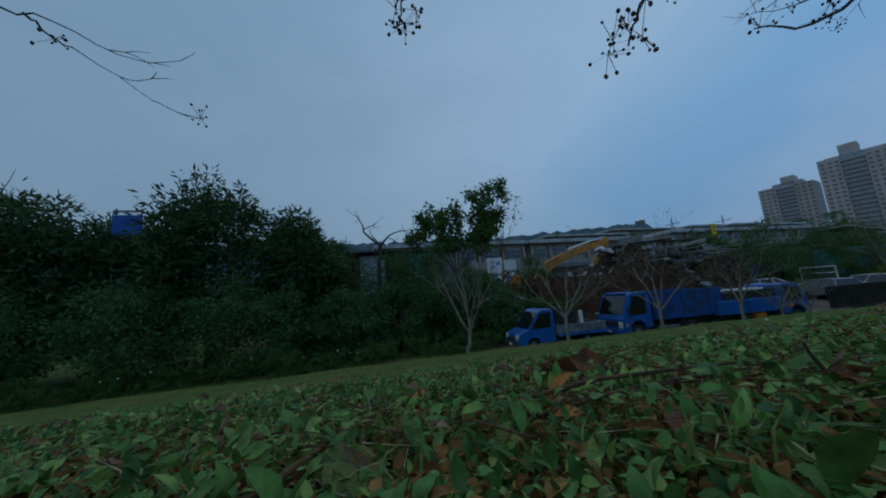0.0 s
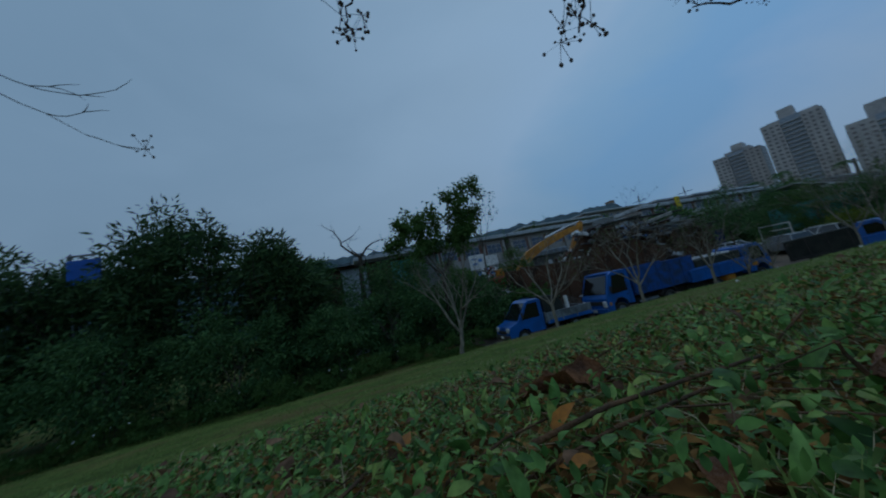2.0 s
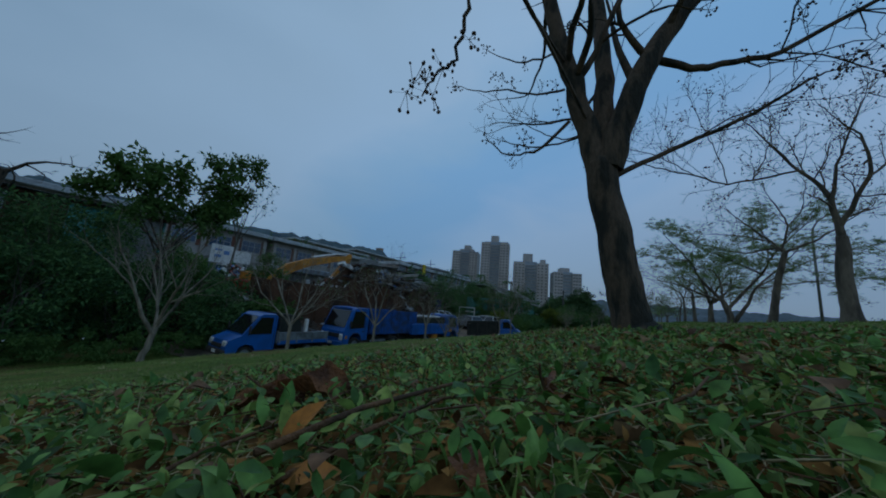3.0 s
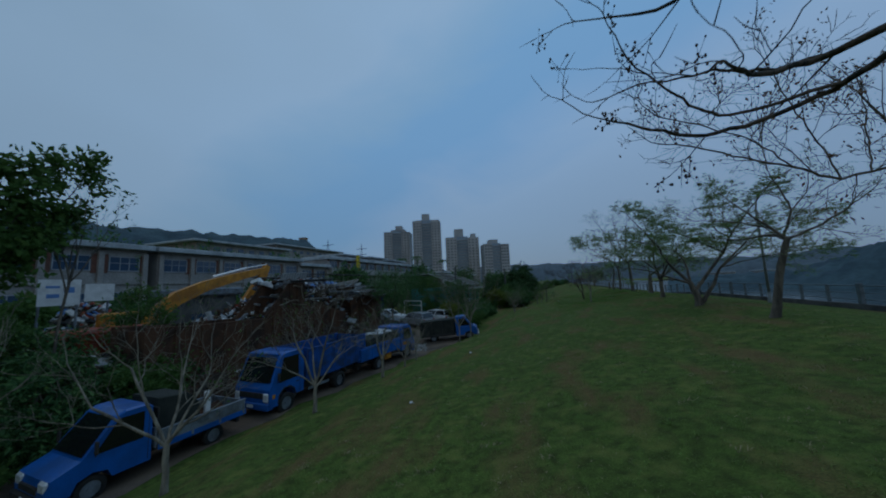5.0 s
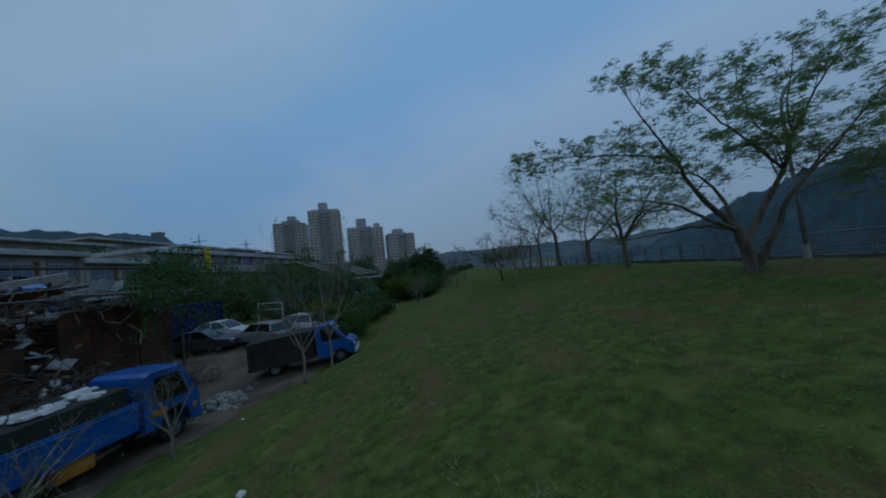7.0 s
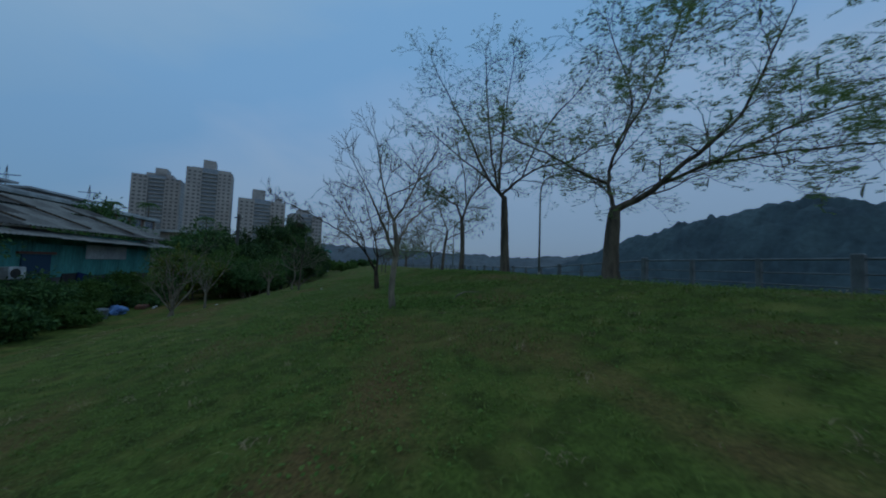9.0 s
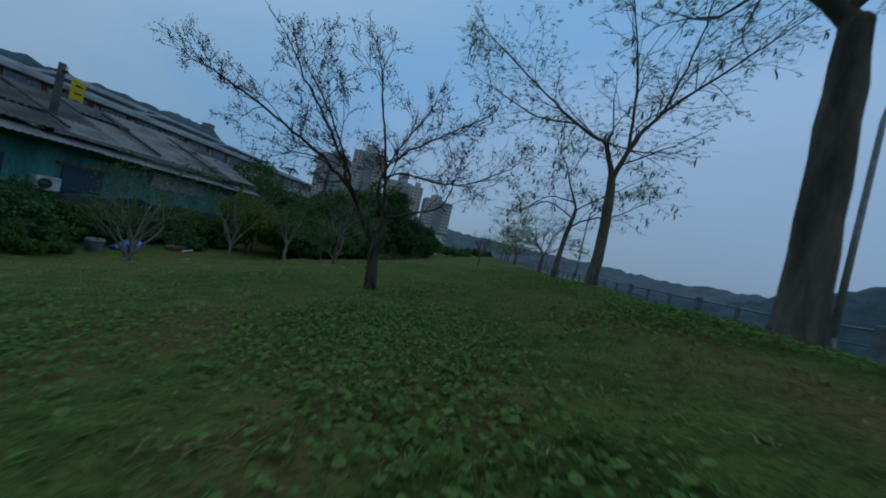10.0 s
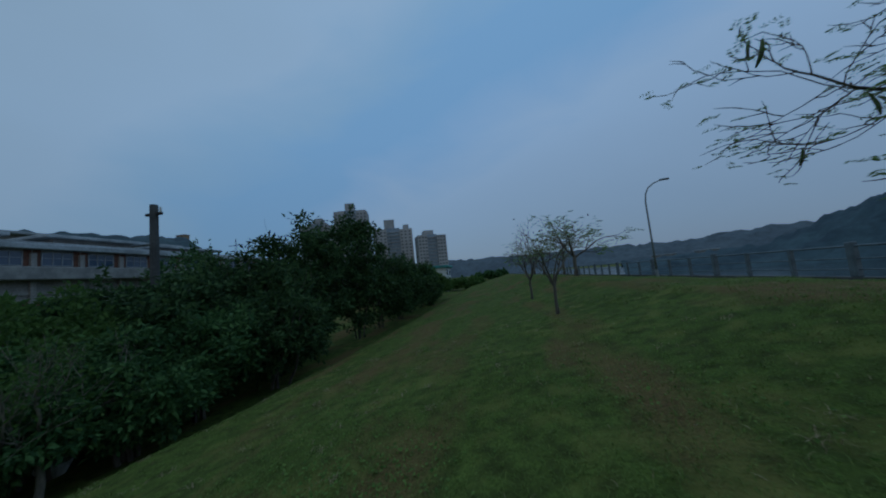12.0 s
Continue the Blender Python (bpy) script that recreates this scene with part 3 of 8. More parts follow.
lamp0 = street_lamp()
lamp0.matrix_world = pose(9.4, 42.2, zz(9.4, 42.2))
for x, y in ((8.8, 23.8), (8.25, 53.2), (8.8, 64.0), (10.0, 84.0), (10.0, 104.0)):
    copy_thing(lamp0, pose(x, y, zz(x, y), 0, 0, -4) @ Matrix.Scale(1.18 if y < 40 else 0.8, 4))


# ---- trees on the crest and slope ----
def tree(name, label, x, y, P, height, radius, seed, bark, lean=(0, 0), leaves=None, sink=0.1, stems=None, group="", thin=0.0, category="tree", yaw=0.0):
    """A tree with a trunk that forks into limbs, and its crown. stems: explicit first limbs (start height, direction, length, radius)."""
    rng = np.random.default_rng(seed)
    z = zz(x, y) - sink
    lines, tips = [], []
    o = thing(name, label, category, pose(x, y, z, 0, 0, yaw), group)
    trunk_top = np.array([lean[0], lean[1], height])
    n = 7
    tp = [trunk_top * (i / (n - 1)) ** np.array([1.3, 1.3, 1.0]) + (rng.normal(0, 0.02 * height / 2, 3) * (1, 1, 0) if 0 < i < n - 1 else 0) for i in range(n)]
    tr = [radius * (1.45 if i == 0 else (1.12 if i == 1 else 1.0 - 0.22 * i / n)) for i in range(n)]
    lines.append((np.array(tp), np.array(tr), 0))
    if stems is None:
        k0 = P["kids"][0]
        f0 = rng.uniform(0, 6.28)
        stems = []
        for k in range(k0):
            f = f0 + k * 6.28 / k0 + rng.uniform(-0.4, 0.4)
            a = radians(P["angle"] * rng.uniform(0.7, 1.2))
            stems.append((rng.uniform(0.82, 1.0) if k else 1.0, (math.cos(f) * math.sin(a), math.sin(f) * math.sin(a), math.cos(a)),
                          P["first"] * rng.uniform(0.8, 1.2), radius * rng.uniform(0.45, 0.68)))
    for s, d, L, r in stems:
        q = s * (n - 1)
        j = min(int(q), n - 2)
        start = tp[j] + (tp[j + 1] - tp[j]) * (q - j)
        grow(rng, start, d, L, r, 1, P, lines, tips)
    part("trunk", limbs_mesh("trunk", lines, bark, thin), None, o)
    if leaves:
        leaves(o, tips, rng)
    return o, tips


def pod_mesh():
    """A flat curved seed pod hanging from its stalk."""
    sh = Shape()
    n, v, f = 7, [], []
    for i in range(n):
        t = i / (n - 1)
        w = 0.024 * math.sin(math.pi * min(max(t, 0.06), 0.97)) ** 0.5
        x, z = 0.035 * math.sin(t * 2.4), -0.03 - 0.27 * t
        v += [(x - w, -0.004, z), (x + w, -0.004, z), (x + w, 0.004, z), (x - w, 0.004, z)]
    for i in range(n - 1):
        for j in range(4):
            k = (j + 1) % 4
            f.append((i * 4 + j, i * 4 + k, i * 4 + 4 + k, i * 4 + 4 + j))
    f += [(0, 1, 2, 3), tuple(range(n * 4 - 4, n * 4))]
    sh.add(v, f)
    sh.tube([(0, 0, 0.0), (0, 0, -0.035)], 0.003, 4)
    return sh.mesh("pod", M_pod, True)


POD = pod_mesh()


def feather_crown(density, size, pods=0, share=1.0, droop=0.5, material=None):
    """Feathery compound leaves as rows of narrow leaflets, and hanging pods."""
    def add(o, tips, rng):
        T0 = [(p, d) for p, d, lv in tips if rng.uniform() < share]
        if T0:
            P0 = np.repeat(np.array([q[0] for q in T0]), density, 0)
            D0 = np.repeat(np.array([q[1] for q in T0]), density, 0)
            n = len(P0)
            e = D0 * (1, 1, 0.3) + rng.normal(0, 0.7, (n, 3))
            e[:, 2] = e[:, 2] * 0.3 - droop * rng.uniform(0, 0.5, n)
            e /= np.linalg.norm(e, axis=1)[:, None]
            L = size * rng.uniform(0.7, 1.3, n)[:, None]
            s = np.cross(e, (0, 0, 1.0))
            s /= np.linalg.norm(s, axis=1)[:, None] + 1e-9
            base = P0 + rng.normal(0, 0.04, (n, 3))
            pos = np.concatenate([base + e * L * (i + 0.6) / 5 for i in range(5) for g in (-1, 1)])
            along = np.concatenate([s * g + e * 0.5 + (0, 0, -0.15) for i in range(5) for g in (-1, 1)])
            me = leaf_cloud("crown", pos, along, size * 0.42 * rng.uniform(0.7, 1.2, len(pos)), 0.30, material or M_leaf_feather, rng)
            part("crown", me, None, o)
        if pods:
            for p, d, lv in tips:
                if rng.uniform() < pods * 0.45:
                    for _ in range(rng.integers(1, 4)):
                        m = Matrix.Translation(p + rng.normal(0, 0.02, 3)) @ Euler((rng.normal(0, 0.18), rng.normal(0, 0.18), rng.uniform(0, 6.28))).to_matrix().to_4x4() @ Matrix.Scale(rng.uniform(0.5, 0.85), 4)
                        part("pod", POD, None, o, m=m)
    return add


def tuft_crown(density, size, share, material, spread=0.12, width=0.45):
    """Loose tufts of plain leaves at the twig ends."""
    def add(o, tips, rng):
        pos, along = [], []
        for p, d, lv in tips:
            if rng.uniform() > share:
                continue
            for _ in range(density):
                pos.append(p + rng.normal(0, spread, 3))
                along.append(rng.normal(0, 1, 3) + d * 0.6 + np.array([0, 0, -0.3]))
        if pos:
            part("crown", leaf_cloud("crown", pos, along, size * rng.uniform(0.6, 1.3, len(pos)), width, material, rng), None, o)
    return add


SPREAD = dict(levels=6, kids=(4, 3, 3, 3, 3, 2), angle=42, ratio=0.68, rise=(0.2, 0.12, 0.1, 0.08, 0.05), bend=0.10, taper=0.6, first=1.9, flat=0.35)
SAPLING = dict(levels=5, kids=(5, 3, 3, 3, 2), angle=36, ratio=0.62, rise=(0.35, 0.3, 0.25, 0.2), bend=0.10, taper=0.6, first=0.95)

ROW = "trees along the crest"
YOUNG = "young trees on the slope"
FINE = dict(levels=4, kids=(3, 3, 3, 2), angle=46, ratio=0.60, rise=(0.05, 0.05, 0.03, 0.0), bend=0.14, taper=0.6, low=0.2, every=0.24, reach=0.95, flat=0.45, thin=0.0055)
BARE_TWIGS = dict(FINE, flat=0.0, rise=(0.25, 0.2, 0.15, 0.12), angle=38, reach=0.75, every=0.30)
CANOPY = dict(FINE, every=0.22, reach=0.9, flat=0.6, rise=(0.2, 0.1, 0.05, 0.0), clear=2.3)


def seed_tufts(share, n, size=1.0, spread=0.045):
    """Clusters of dry capsules on thin stalks at some of the twig ends."""
    a = np.arange(6) * math.pi / 3
    ball = [(0, 0, -1.25)] + [(r * math.cos(q), r * math.sin(q), z) for z, r in ((-0.75, 0.7), (0.0, 1.0), (0.75, 0.62)) for q in a] + [(0, 0, 1.2)]
    face = [(0, 1 + (k + 1) % 6, 1 + k) for k in range(6)]
    for g in (1, 7):
        for k in range(6):
            p, q = g + k, g + (k + 1) % 6
            face += [(p, q, q + 6), (p, q + 6, p + 6)]
    face += [(19, 13 + k, 13 + (k + 1) % 6) for k in range(6)]
    ball, face = np.array(ball, float), np.array(face)
    three = np.array([(math.cos(k * 2.1), math.sin(k * 2.1), 0.3 * math.sin(k * 2.1)) for k in range(3)])
    side = np.array([(0, 1, 4), (0, 4, 3), (1, 2, 5), (1, 5, 4), (2, 0, 3), (2, 3, 5)])

    def add(o, tips, rng):
        pos, foot = [], []
        for p, d, lv in tips:
            if rng.uniform() < share:
                for _ in range(n):
                    pos.append(p + rng.normal(0, spread, 3) * (1, 1, 1.2))
                    foot.append(p)
        if pos:
            pos, foot = np.array(pos), np.array(foot)
            k = len(pos)
            r = rng.uniform(0.006, 0.011, k) * size
            v = (pos[:, None, :] + ball[None] * r[:, None, None] * rng.uniform(0.75, 1.2, (k, 1, 3))).reshape(-1, 3)
            f = (face[None] + 20 * np.arange(k)[:, None, None]).reshape(-1, 3)
            w = np.concatenate([foot[:, None, :] + three[None] * 0.0022, pos[:, None, :] + three[None] * 0.0015], 1).reshape(-1, 3)
            g = (side[None] + 6 * np.arange(k)[:, None, None]).reshape(-1, 3) + len(v)
            tagged(part("seed_cluster", fast_mesh("seed_cluster", np.concatenate([v, w]), np.concatenate([f, g]), M_seed, True), None, o, "clusters of dry dark seed capsules"), kind="stuff")
    return add


def guided_tree(name, label, x, y, radius, limbs, bark, P, crown, group, seed, slim=1.0, fine_from=99):
    """A tree whose trunk (the first) and main limbs follow a few points each; the twigs grow from them."""
    rng = np.random.default_rng(seed)
    o = thing(name, label, "tree", pose(x, y, zz(x, y) - 0.08), group)
    lines, tips = [], []
    for li, pts in enumerate(limbs):
        K = np.array(pts, float)
        r0 = slim * radius * (0.60 if len(lines) < 3 else 0.42 if li < fine_from else 0.2)
        if lines:
            best = None
            for C, R, _ in [q for q in lines if q[2] == 0]:
                d = np.linalg.norm(C - K[0], axis=1)
                i = int(d.argmin())
                if best is None or d[i] < best[0]:
                    best = (d[i], C[i], R[i])
            if K[0][2] > 0.3:
                K[0] = best[1]
                r0 = min(r0, best[2] * 0.8)
            else:
                r0 = radius * 0.8
        s = np.linspace(0, len(K) - 1, 5 * (len(K) - 1) + 1)
        C = np.stack([np.interp(s, np.arange(len(K)), K[:, j]) for j in range(3)], -1)
        for _ in range(3):
            C[1:-1] = (C[:-2] + 2 * C[1:-1] + C[2:]) / 4
        step = float(np.linalg.norm(np.diff(C, axis=0), axis=1).mean())
        C[1:-1] += rng.normal(0, min(0.012, 0.08 * step) if li else 0.005, C[1:-1].shape)
        if li == 0:
            R = np.interp(s / s[-1], (0, 0.06, 0.2, 0.8, 1), (1.42, 1.15, 0.98, 0.82, 0.66)) * radius * rng.uniform(0.985, 1.02, len(s))
        else:
            R = r0 + (0.012 - r0) * (s / s[-1]) ** 0.75
        lines.append((C, R, 0))
    for li, (C, R, _) in enumerate(list(lines)):
        if li == 0:
            continue
        step = np.linalg.norm(np.diff(C, axis=0), axis=1)
        along = np.concatenate([[0], np.cumsum(step)])
        at = 0.3
        while at < along[-1]:
            i = min(int(np.searchsorted(along, at)), len(C) - 1)
            t = C[i] - C[i - 1]
            t = t / np.linalg.norm(t)
            d = t * 0.7 + rng.normal(0, 0.55, 3) + (0, 0, 0.12)
            if C[i][2] > P.get("clear", 0.0):
                k = 0.55 + 0.6 * rng.uniform()
                grow(rng, C[i], d, P["reach"] * k, min(max(R[i] * 0.5, 0.007), 0.025), 1, P, lines, tips)
            at += P["every"] * rng.uniform(0.5, 1.5)
        grow(rng, C[-1], C[-1] - C[-2], P["reach"] * 0.7, R[-1], 1, P, lines, tips)
    part("trunk", limbs_mesh("trunk", lines, bark), None, o)
    crown(o, tips, rng)


def green_tip(o, tips, rng):
    """Fresh leaves on one limb end only."""
    far = [q for q in tips if np.linalg.norm(q[0] - (1.15, 0.8, 2.85)) < 0.55]
    tuft_crown(5, 0.09, 0.9, M_leaf_mid, 0.07)(o, far, rng)


guided_tree("crest_tree", "bare grey tree with a kinked trunk and wide limbs", 3.95, 9.6, 0.14, (
    ((0, 0, 0), (-0.05, 0, 0.85), (0, 0, 1.8)),
    ((0, 0, 1.9), (-0.15, -0.1, 2.85), (-0.65, -0.1, 3.5), (-1.3, -0.3, 4.5)),
    ((0.05, 0, 1.95), (0.35, -0.4, 3), (0.25, -0.65, 3.7), (-0.15, -0.75, 4.15)),
    ((0.45, -0.2, 3.1), (0.95, -0.2, 3.6), (1.4, -0.25, 4.45)),
    ((-0.05, 0, 2.6), (0.05, -0.2, 3.55), (0.3, -0.5, 4.5)),
    ((-1.42, -0.44, 2.74), (-1.92, -0.54, 2.98), (-2.41, -0.54, 3.31), (-2.97, -0.54, 3.51), (-3.62, -0.57, 3.84), (-4.33, -0.6, 4.04)),
    ((-1.92, -0.54, 2.98), (-1.9, -0.29, 3.77), (-2.08, -0.17, 4.5), (-2.3, -0.17, 5.28)),
    ((-2.41, -0.54, 3.31), (-3.11, -0.99, 3.68), (-3.87, -1.33, 3.92), (-4.51, -1.55, 4.08)),
    ((-1.42, -0.44, 2.74), (-1.02, 0.06, 3.72), (-0.79, 0.33, 4.59)),
), M_bark, BARE_TWIGS, tuft_crown(5, 0.07, 0.10, M_leaf_dry, 0.07), ROW, 20)
guided_tree("crest_tree", "slim tree with thin twigs and sparse feathery leaves", 4.57, 15.77, 0.115, (
    ((0, 0, 0), (0.15, -0.15, 1.2), (0.25, -0.25, 1.9), (0.4, -0.4, 2.6)),
    ((0.4, -0.35, 2.55), (0.05, -0.25, 3.1), (-0.45, -0.1, 3.7), (-1.0, 0, 4.4)),
    ((0.4, -0.4, 2.6), (0.25, -0.05, 2.85), (-0.3, 0.65, 2.75), (-0.9, 1.1, 2.95)),
    ((0.45, -0.45, 2.75), (0.45, -0.75, 3.5), (0.2, -0.85, 4.1), (-0.1, -1, 4.6)),
    ((0.5, -0.45, 2.65), (1, -0.65, 2.9), (1.6, -1, 3.4), (2.1, -1.2, 3.9)),
    ((0.6, -0.6, 3.5), (0.8, -0.9, 4.0), (0.8, -1.05, 4.6)),
    ((0.1, -0.28, 3.0), (-0.5, 0.3, 3.4), (-1.5, 0.7, 3.6)),
), M_bark, BARE_TWIGS, feather_crown(1, 0.13, 0.005, 0.35), ROW, 21)
guided_tree("crest_tree", "forked tree with two stems and a flat feathery canopy", 4.75, 21.5, 0.165, (
    ((0, 0, 0), (-0.02, -0.03, 0.5), (-0.3, -0.08, 1.22)),
    ((-0.3, -0.08, 1.22), (-1.05, -0.04, 2.11), (-1.33, 0.02, 2.7), (-1.5, 0, 3.3), (-2.2, -0.15, 4.1), (-2.85, -0.45, 4.95)),
    ((-0.12, -0.05, 0.8), (0.46, 0, 1.57), (1.34, 0.05, 2.7), (1.73, 0.1, 3.55), (2.8, 0.25, 4.85), (3.8, 0.3, 6.05)),
    ((0.05, 0, 0.12), (0.28, -0.02, 0.46), (0.67, -0.16, 1.14), (0.88, -0.3, 1.9), (1.67, -0.65, 2.8), (2.55, -1.1, 4.05)),
    ((-1.48, 0, 3.2), (-2.2, 0.15, 3.5), (-3.45, 0.45, 3.75), (-4.7, 0.6, 3.85)),
    ((-0.3, -0.08, 1.22), (-1.3, -0.4, 1.55), (-2.35, -0.85, 1.95), (-3.6, -1.15, 2.15)),
    ((-0.3, -0.08, 1.22), (-0.95, 0.3, 1.45), (-1.55, 0.7, 1.37), (-2.2, 1.1, 1.3)),
    ((1.34, 0.05, 2.7), (0.05, -0.5, 3.3), (-1.3, -1.05, 3.9), (-2.3, -1.5, 4.5)),
    ((1.68, 0.12, 3.4), (1.2, 0.4, 3.85), (1.3, 0.75, 4.8), (1.3, 0.85, 5.8)),
    ((0.88, -0.3, 1.9), (2.1, 0.1, 2.2), (3.9, 0.4, 2.5), (5.8, 0.7, 2.8)),
    ((0.9, -0.3, 1.95), (3.05, 0.25, 3.45), (5.8, 0.7, 4.4)),
    ((-0.3, -0.08, 1.22), (-0.2, 0.35, 2.35), (-0.55, 0.7, 3), (-1.65, 1.1, 3.2)),
    ((1.73, 0.11, 3.53), (1.33, -0.25, 4.25), (1.35, -0.5, 5.15)),
), M_bark, dict(CANOPY, reach=0.72, every=0.27, rise=(0.05, 0.0, 0.0, 0.0)), feather_crown(4, 0.12, 0.003, 0.8, 0.25), ROW, 22)
guided_tree("crest_tree", "spreading tree with long limbs, feathery leaves and pods", 6.3, 34.35, 0.18, (
    ((0, 0, 0), (0, 0, 0.8), (0.05, -0.05, 1.65)),
    ((0.05, -0.05, 1.65), (0.45, -0.65, 2), (0.75, -1.15, 2.55), (1.2, -1.8, 3.15), (1.55, -2.35, 4.9)),
    ((0.65, -0.6, 2.1), (1.55, -1.25, 2.65), (2.55, -1.95, 3.25), (3.6, -2.7, 3.65)),
    ((1.2, -1.15, 2.65), (1.9, -2.15, 2.55), (2.5, -3.05, 2.45)),
    ((0.05, -0.05, 1.7), (0.05, 0.2, 2.45), (0.3, 0.15, 3.3), (0.7, 0, 4.25), (0.4, 0.5, 6.4)),
    ((-0.05, 0.05, 2.25), (-0.55, 0.3, 2.55), (-1.2, 0.7, 3.05), (-2.1, 1.3, 3.65)),
    ((0.05, -0.05, 3.05), (0.7, -0.3, 4.25), (1.25, -0.5, 5.6), (1.65, -0.5, 7.05)),
), M_bark, FINE, feather_crown(2, 0.12, 0.03, 0.85, 0.3), ROW, 23, 0.8)
guided_tree("crest_tree", "tall spreading tree with sparse leaves and pods", 6.01, 39.05, 0.16, (
    ((0, 0, 0), (-0.05, 0, 1.45), (-0.1, 0, 2.85)),
    ((-0.25, 0.1, 2.8), (-0.65, 0.15, 3.45), (-1.45, 0.4, 5.23), (-2.8, 0.9, 8.04)),
    ((-0.35, 0.2, 2.95), (-0.15, 0.25, 4.92), (0, 0.35, 6.27), (0.35, 0.35, 8.52)),
    ((-0.2, 0.1, 2.85), (0.2, -0.4, 3.45), (0.8, -1, 3.9), (1.5, -1.65, 3.85), (2.6, -2.5, 4.86)),
    ((0.4, -0.2, 3.7), (1.3, -0.5, 5.66), (2.45, -0.9, 7), (3.05, -1.05, 7.91)),
    ((1.15, -0.6, 4.1), (2.1, -1.25, 3.55), (2.85, -1.85, 3.1), (3.6, -2.4, 2.75)),
    ((-0.35, 0.2, 2.95), (-0.8, -0.3, 4.2), (-1.1, -0.6, 5.8), (-1.3, -0.8, 7.4)),
    ((-0.65, 0.15, 3.45), (-1.7, 0.6, 4.4), (-3.0, 1.0, 5.6)),
), M_bark, FINE, feather_crown(1, 0.11, 0.02, 0.7, 0.3), ROW, 24)
guided_tree("crest_tree", "nearly bare spreading tree with hanging pods", 5.82, 43.6, 0.125, (
    ((0, 0, 0), (0.03, 0, 1.0), (0.02, 0, 1.8), (-0.05, 0.05, 2.8)),
    ((-0.1, 0.05, 2.65), (-0.3, -0.05, 3.4), (-0.9, -0.05, 3.6), (-1.85, 0.1, 4.35), (-3.55, 0.55, 5.9)),
    ((0, 0, 2.65), (0.25, 0.1, 3.6), (0.8, 0.05, 4.5), (1.9, -0.15, 5.5), (2.95, -0.3, 6.6)),
    ((0.1, -0.05, 3.45), (-0.05, -0.25, 4.9), (-0.55, -0.35, 6.55)),
    ((-1.1, 0.35, 3.75), (-1.95, 0.8, 4.1), (-3.35, 1.45, 5.1)),
    ((0.7, -0.25, 4.3), (0.9, -0.45, 5.4), (0.9, -0.65, 6.35)),
), M_bark, FINE, feather_crown(1, 0.12, 0.05, 0.45, 0.3), ROW, 25)
guided_tree("crest_tree", "leaning tree with hanging green pods", 5.83, 47.42, 0.095, (
    ((0, 0, 0), (0.05, 0, 1.15), (0.25, -0.05, 2.6)),
    ((0.25, -0.05, 2.6), (-0.25, -0.1, 3.8), (-0.75, -0.1, 4.65)),
    ((0.15, -0.05, 1.95), (0.85, -0.1, 2.45), (1.5, -0.15, 2.6), (2.25, -0.25, 3.15)),
    ((0.15, -0.05, 2.75), (-0.7, 0, 3), (-1.2, 0.05, 2.6), (-1.5, 0, 2.3)),
    ((0.1, -0.05, 2.4), (-0.7, -0.4, 2.7), (-1.2, -0.35, 2.5), (-1.6, -0.3, 2.15)),
    ((0.2, -0.05, 2.7), (0.95, -0.15, 3.15), (1.75, -0.25, 3.75)),
    ((-0.2, 0.05, 3.9), (0.1, -0.2, 4.5), (0.15, -0.4, 4.95)),
), M_bark, FINE, feather_crown(1, 0.12, 0.26, 0.6, 0.5), ROW, 26, 0.7)
guided_tree("crest_tree", "low round tree with a dense fan of bare twigs", 6.08, 51.44, 0.085, (
    ((0, 0, 0), (-0.02, 0, 0.5), (0, 0, 1.0)),
    ((0, 0, 1), (-0.32, -0.08, 1.38), (-0.72, -0.17, 1.88), (-1.22, -0.29, 2.44)),
    ((-0.21, -0.04, 1.24), (-0.44, 0.08, 1.45), (-1.06, 0.08, 1.64), (-1.85, 0.08, 1.78)),
    ((-0.25, 0, 1.32), (-0.76, -0.25, 1.44), (-1.26, -0.42, 1.4), (-1.76, -0.5, 1.24)),
    ((0, 0, 1), (0.5, 0.12, 1.31), (0.97, 0.23, 1.75)),
    ((-0.08, 0, 1.2), (-0.1, 0.25, 1.7), (0.08, 0.42, 2.4)),
    ((0.08, 0, 1.08), (0.17, -0.25, 1.8), (0.59, -0.5, 2.52)),
    ((0.34, 0.08, 1.24), (0.76, -0.34, 1.48), (1.34, -0.67, 1.48)),
    ((-0.5, -0.08, 1.56), (-0.59, -0.42, 1.96), (-0.76, -0.67, 2.36)),
), M_bark, dict(FINE, every=0.17, reach=0.68), feather_crown(1, 0.10, 0.02, 0.5, 0.3), ROW, 27)
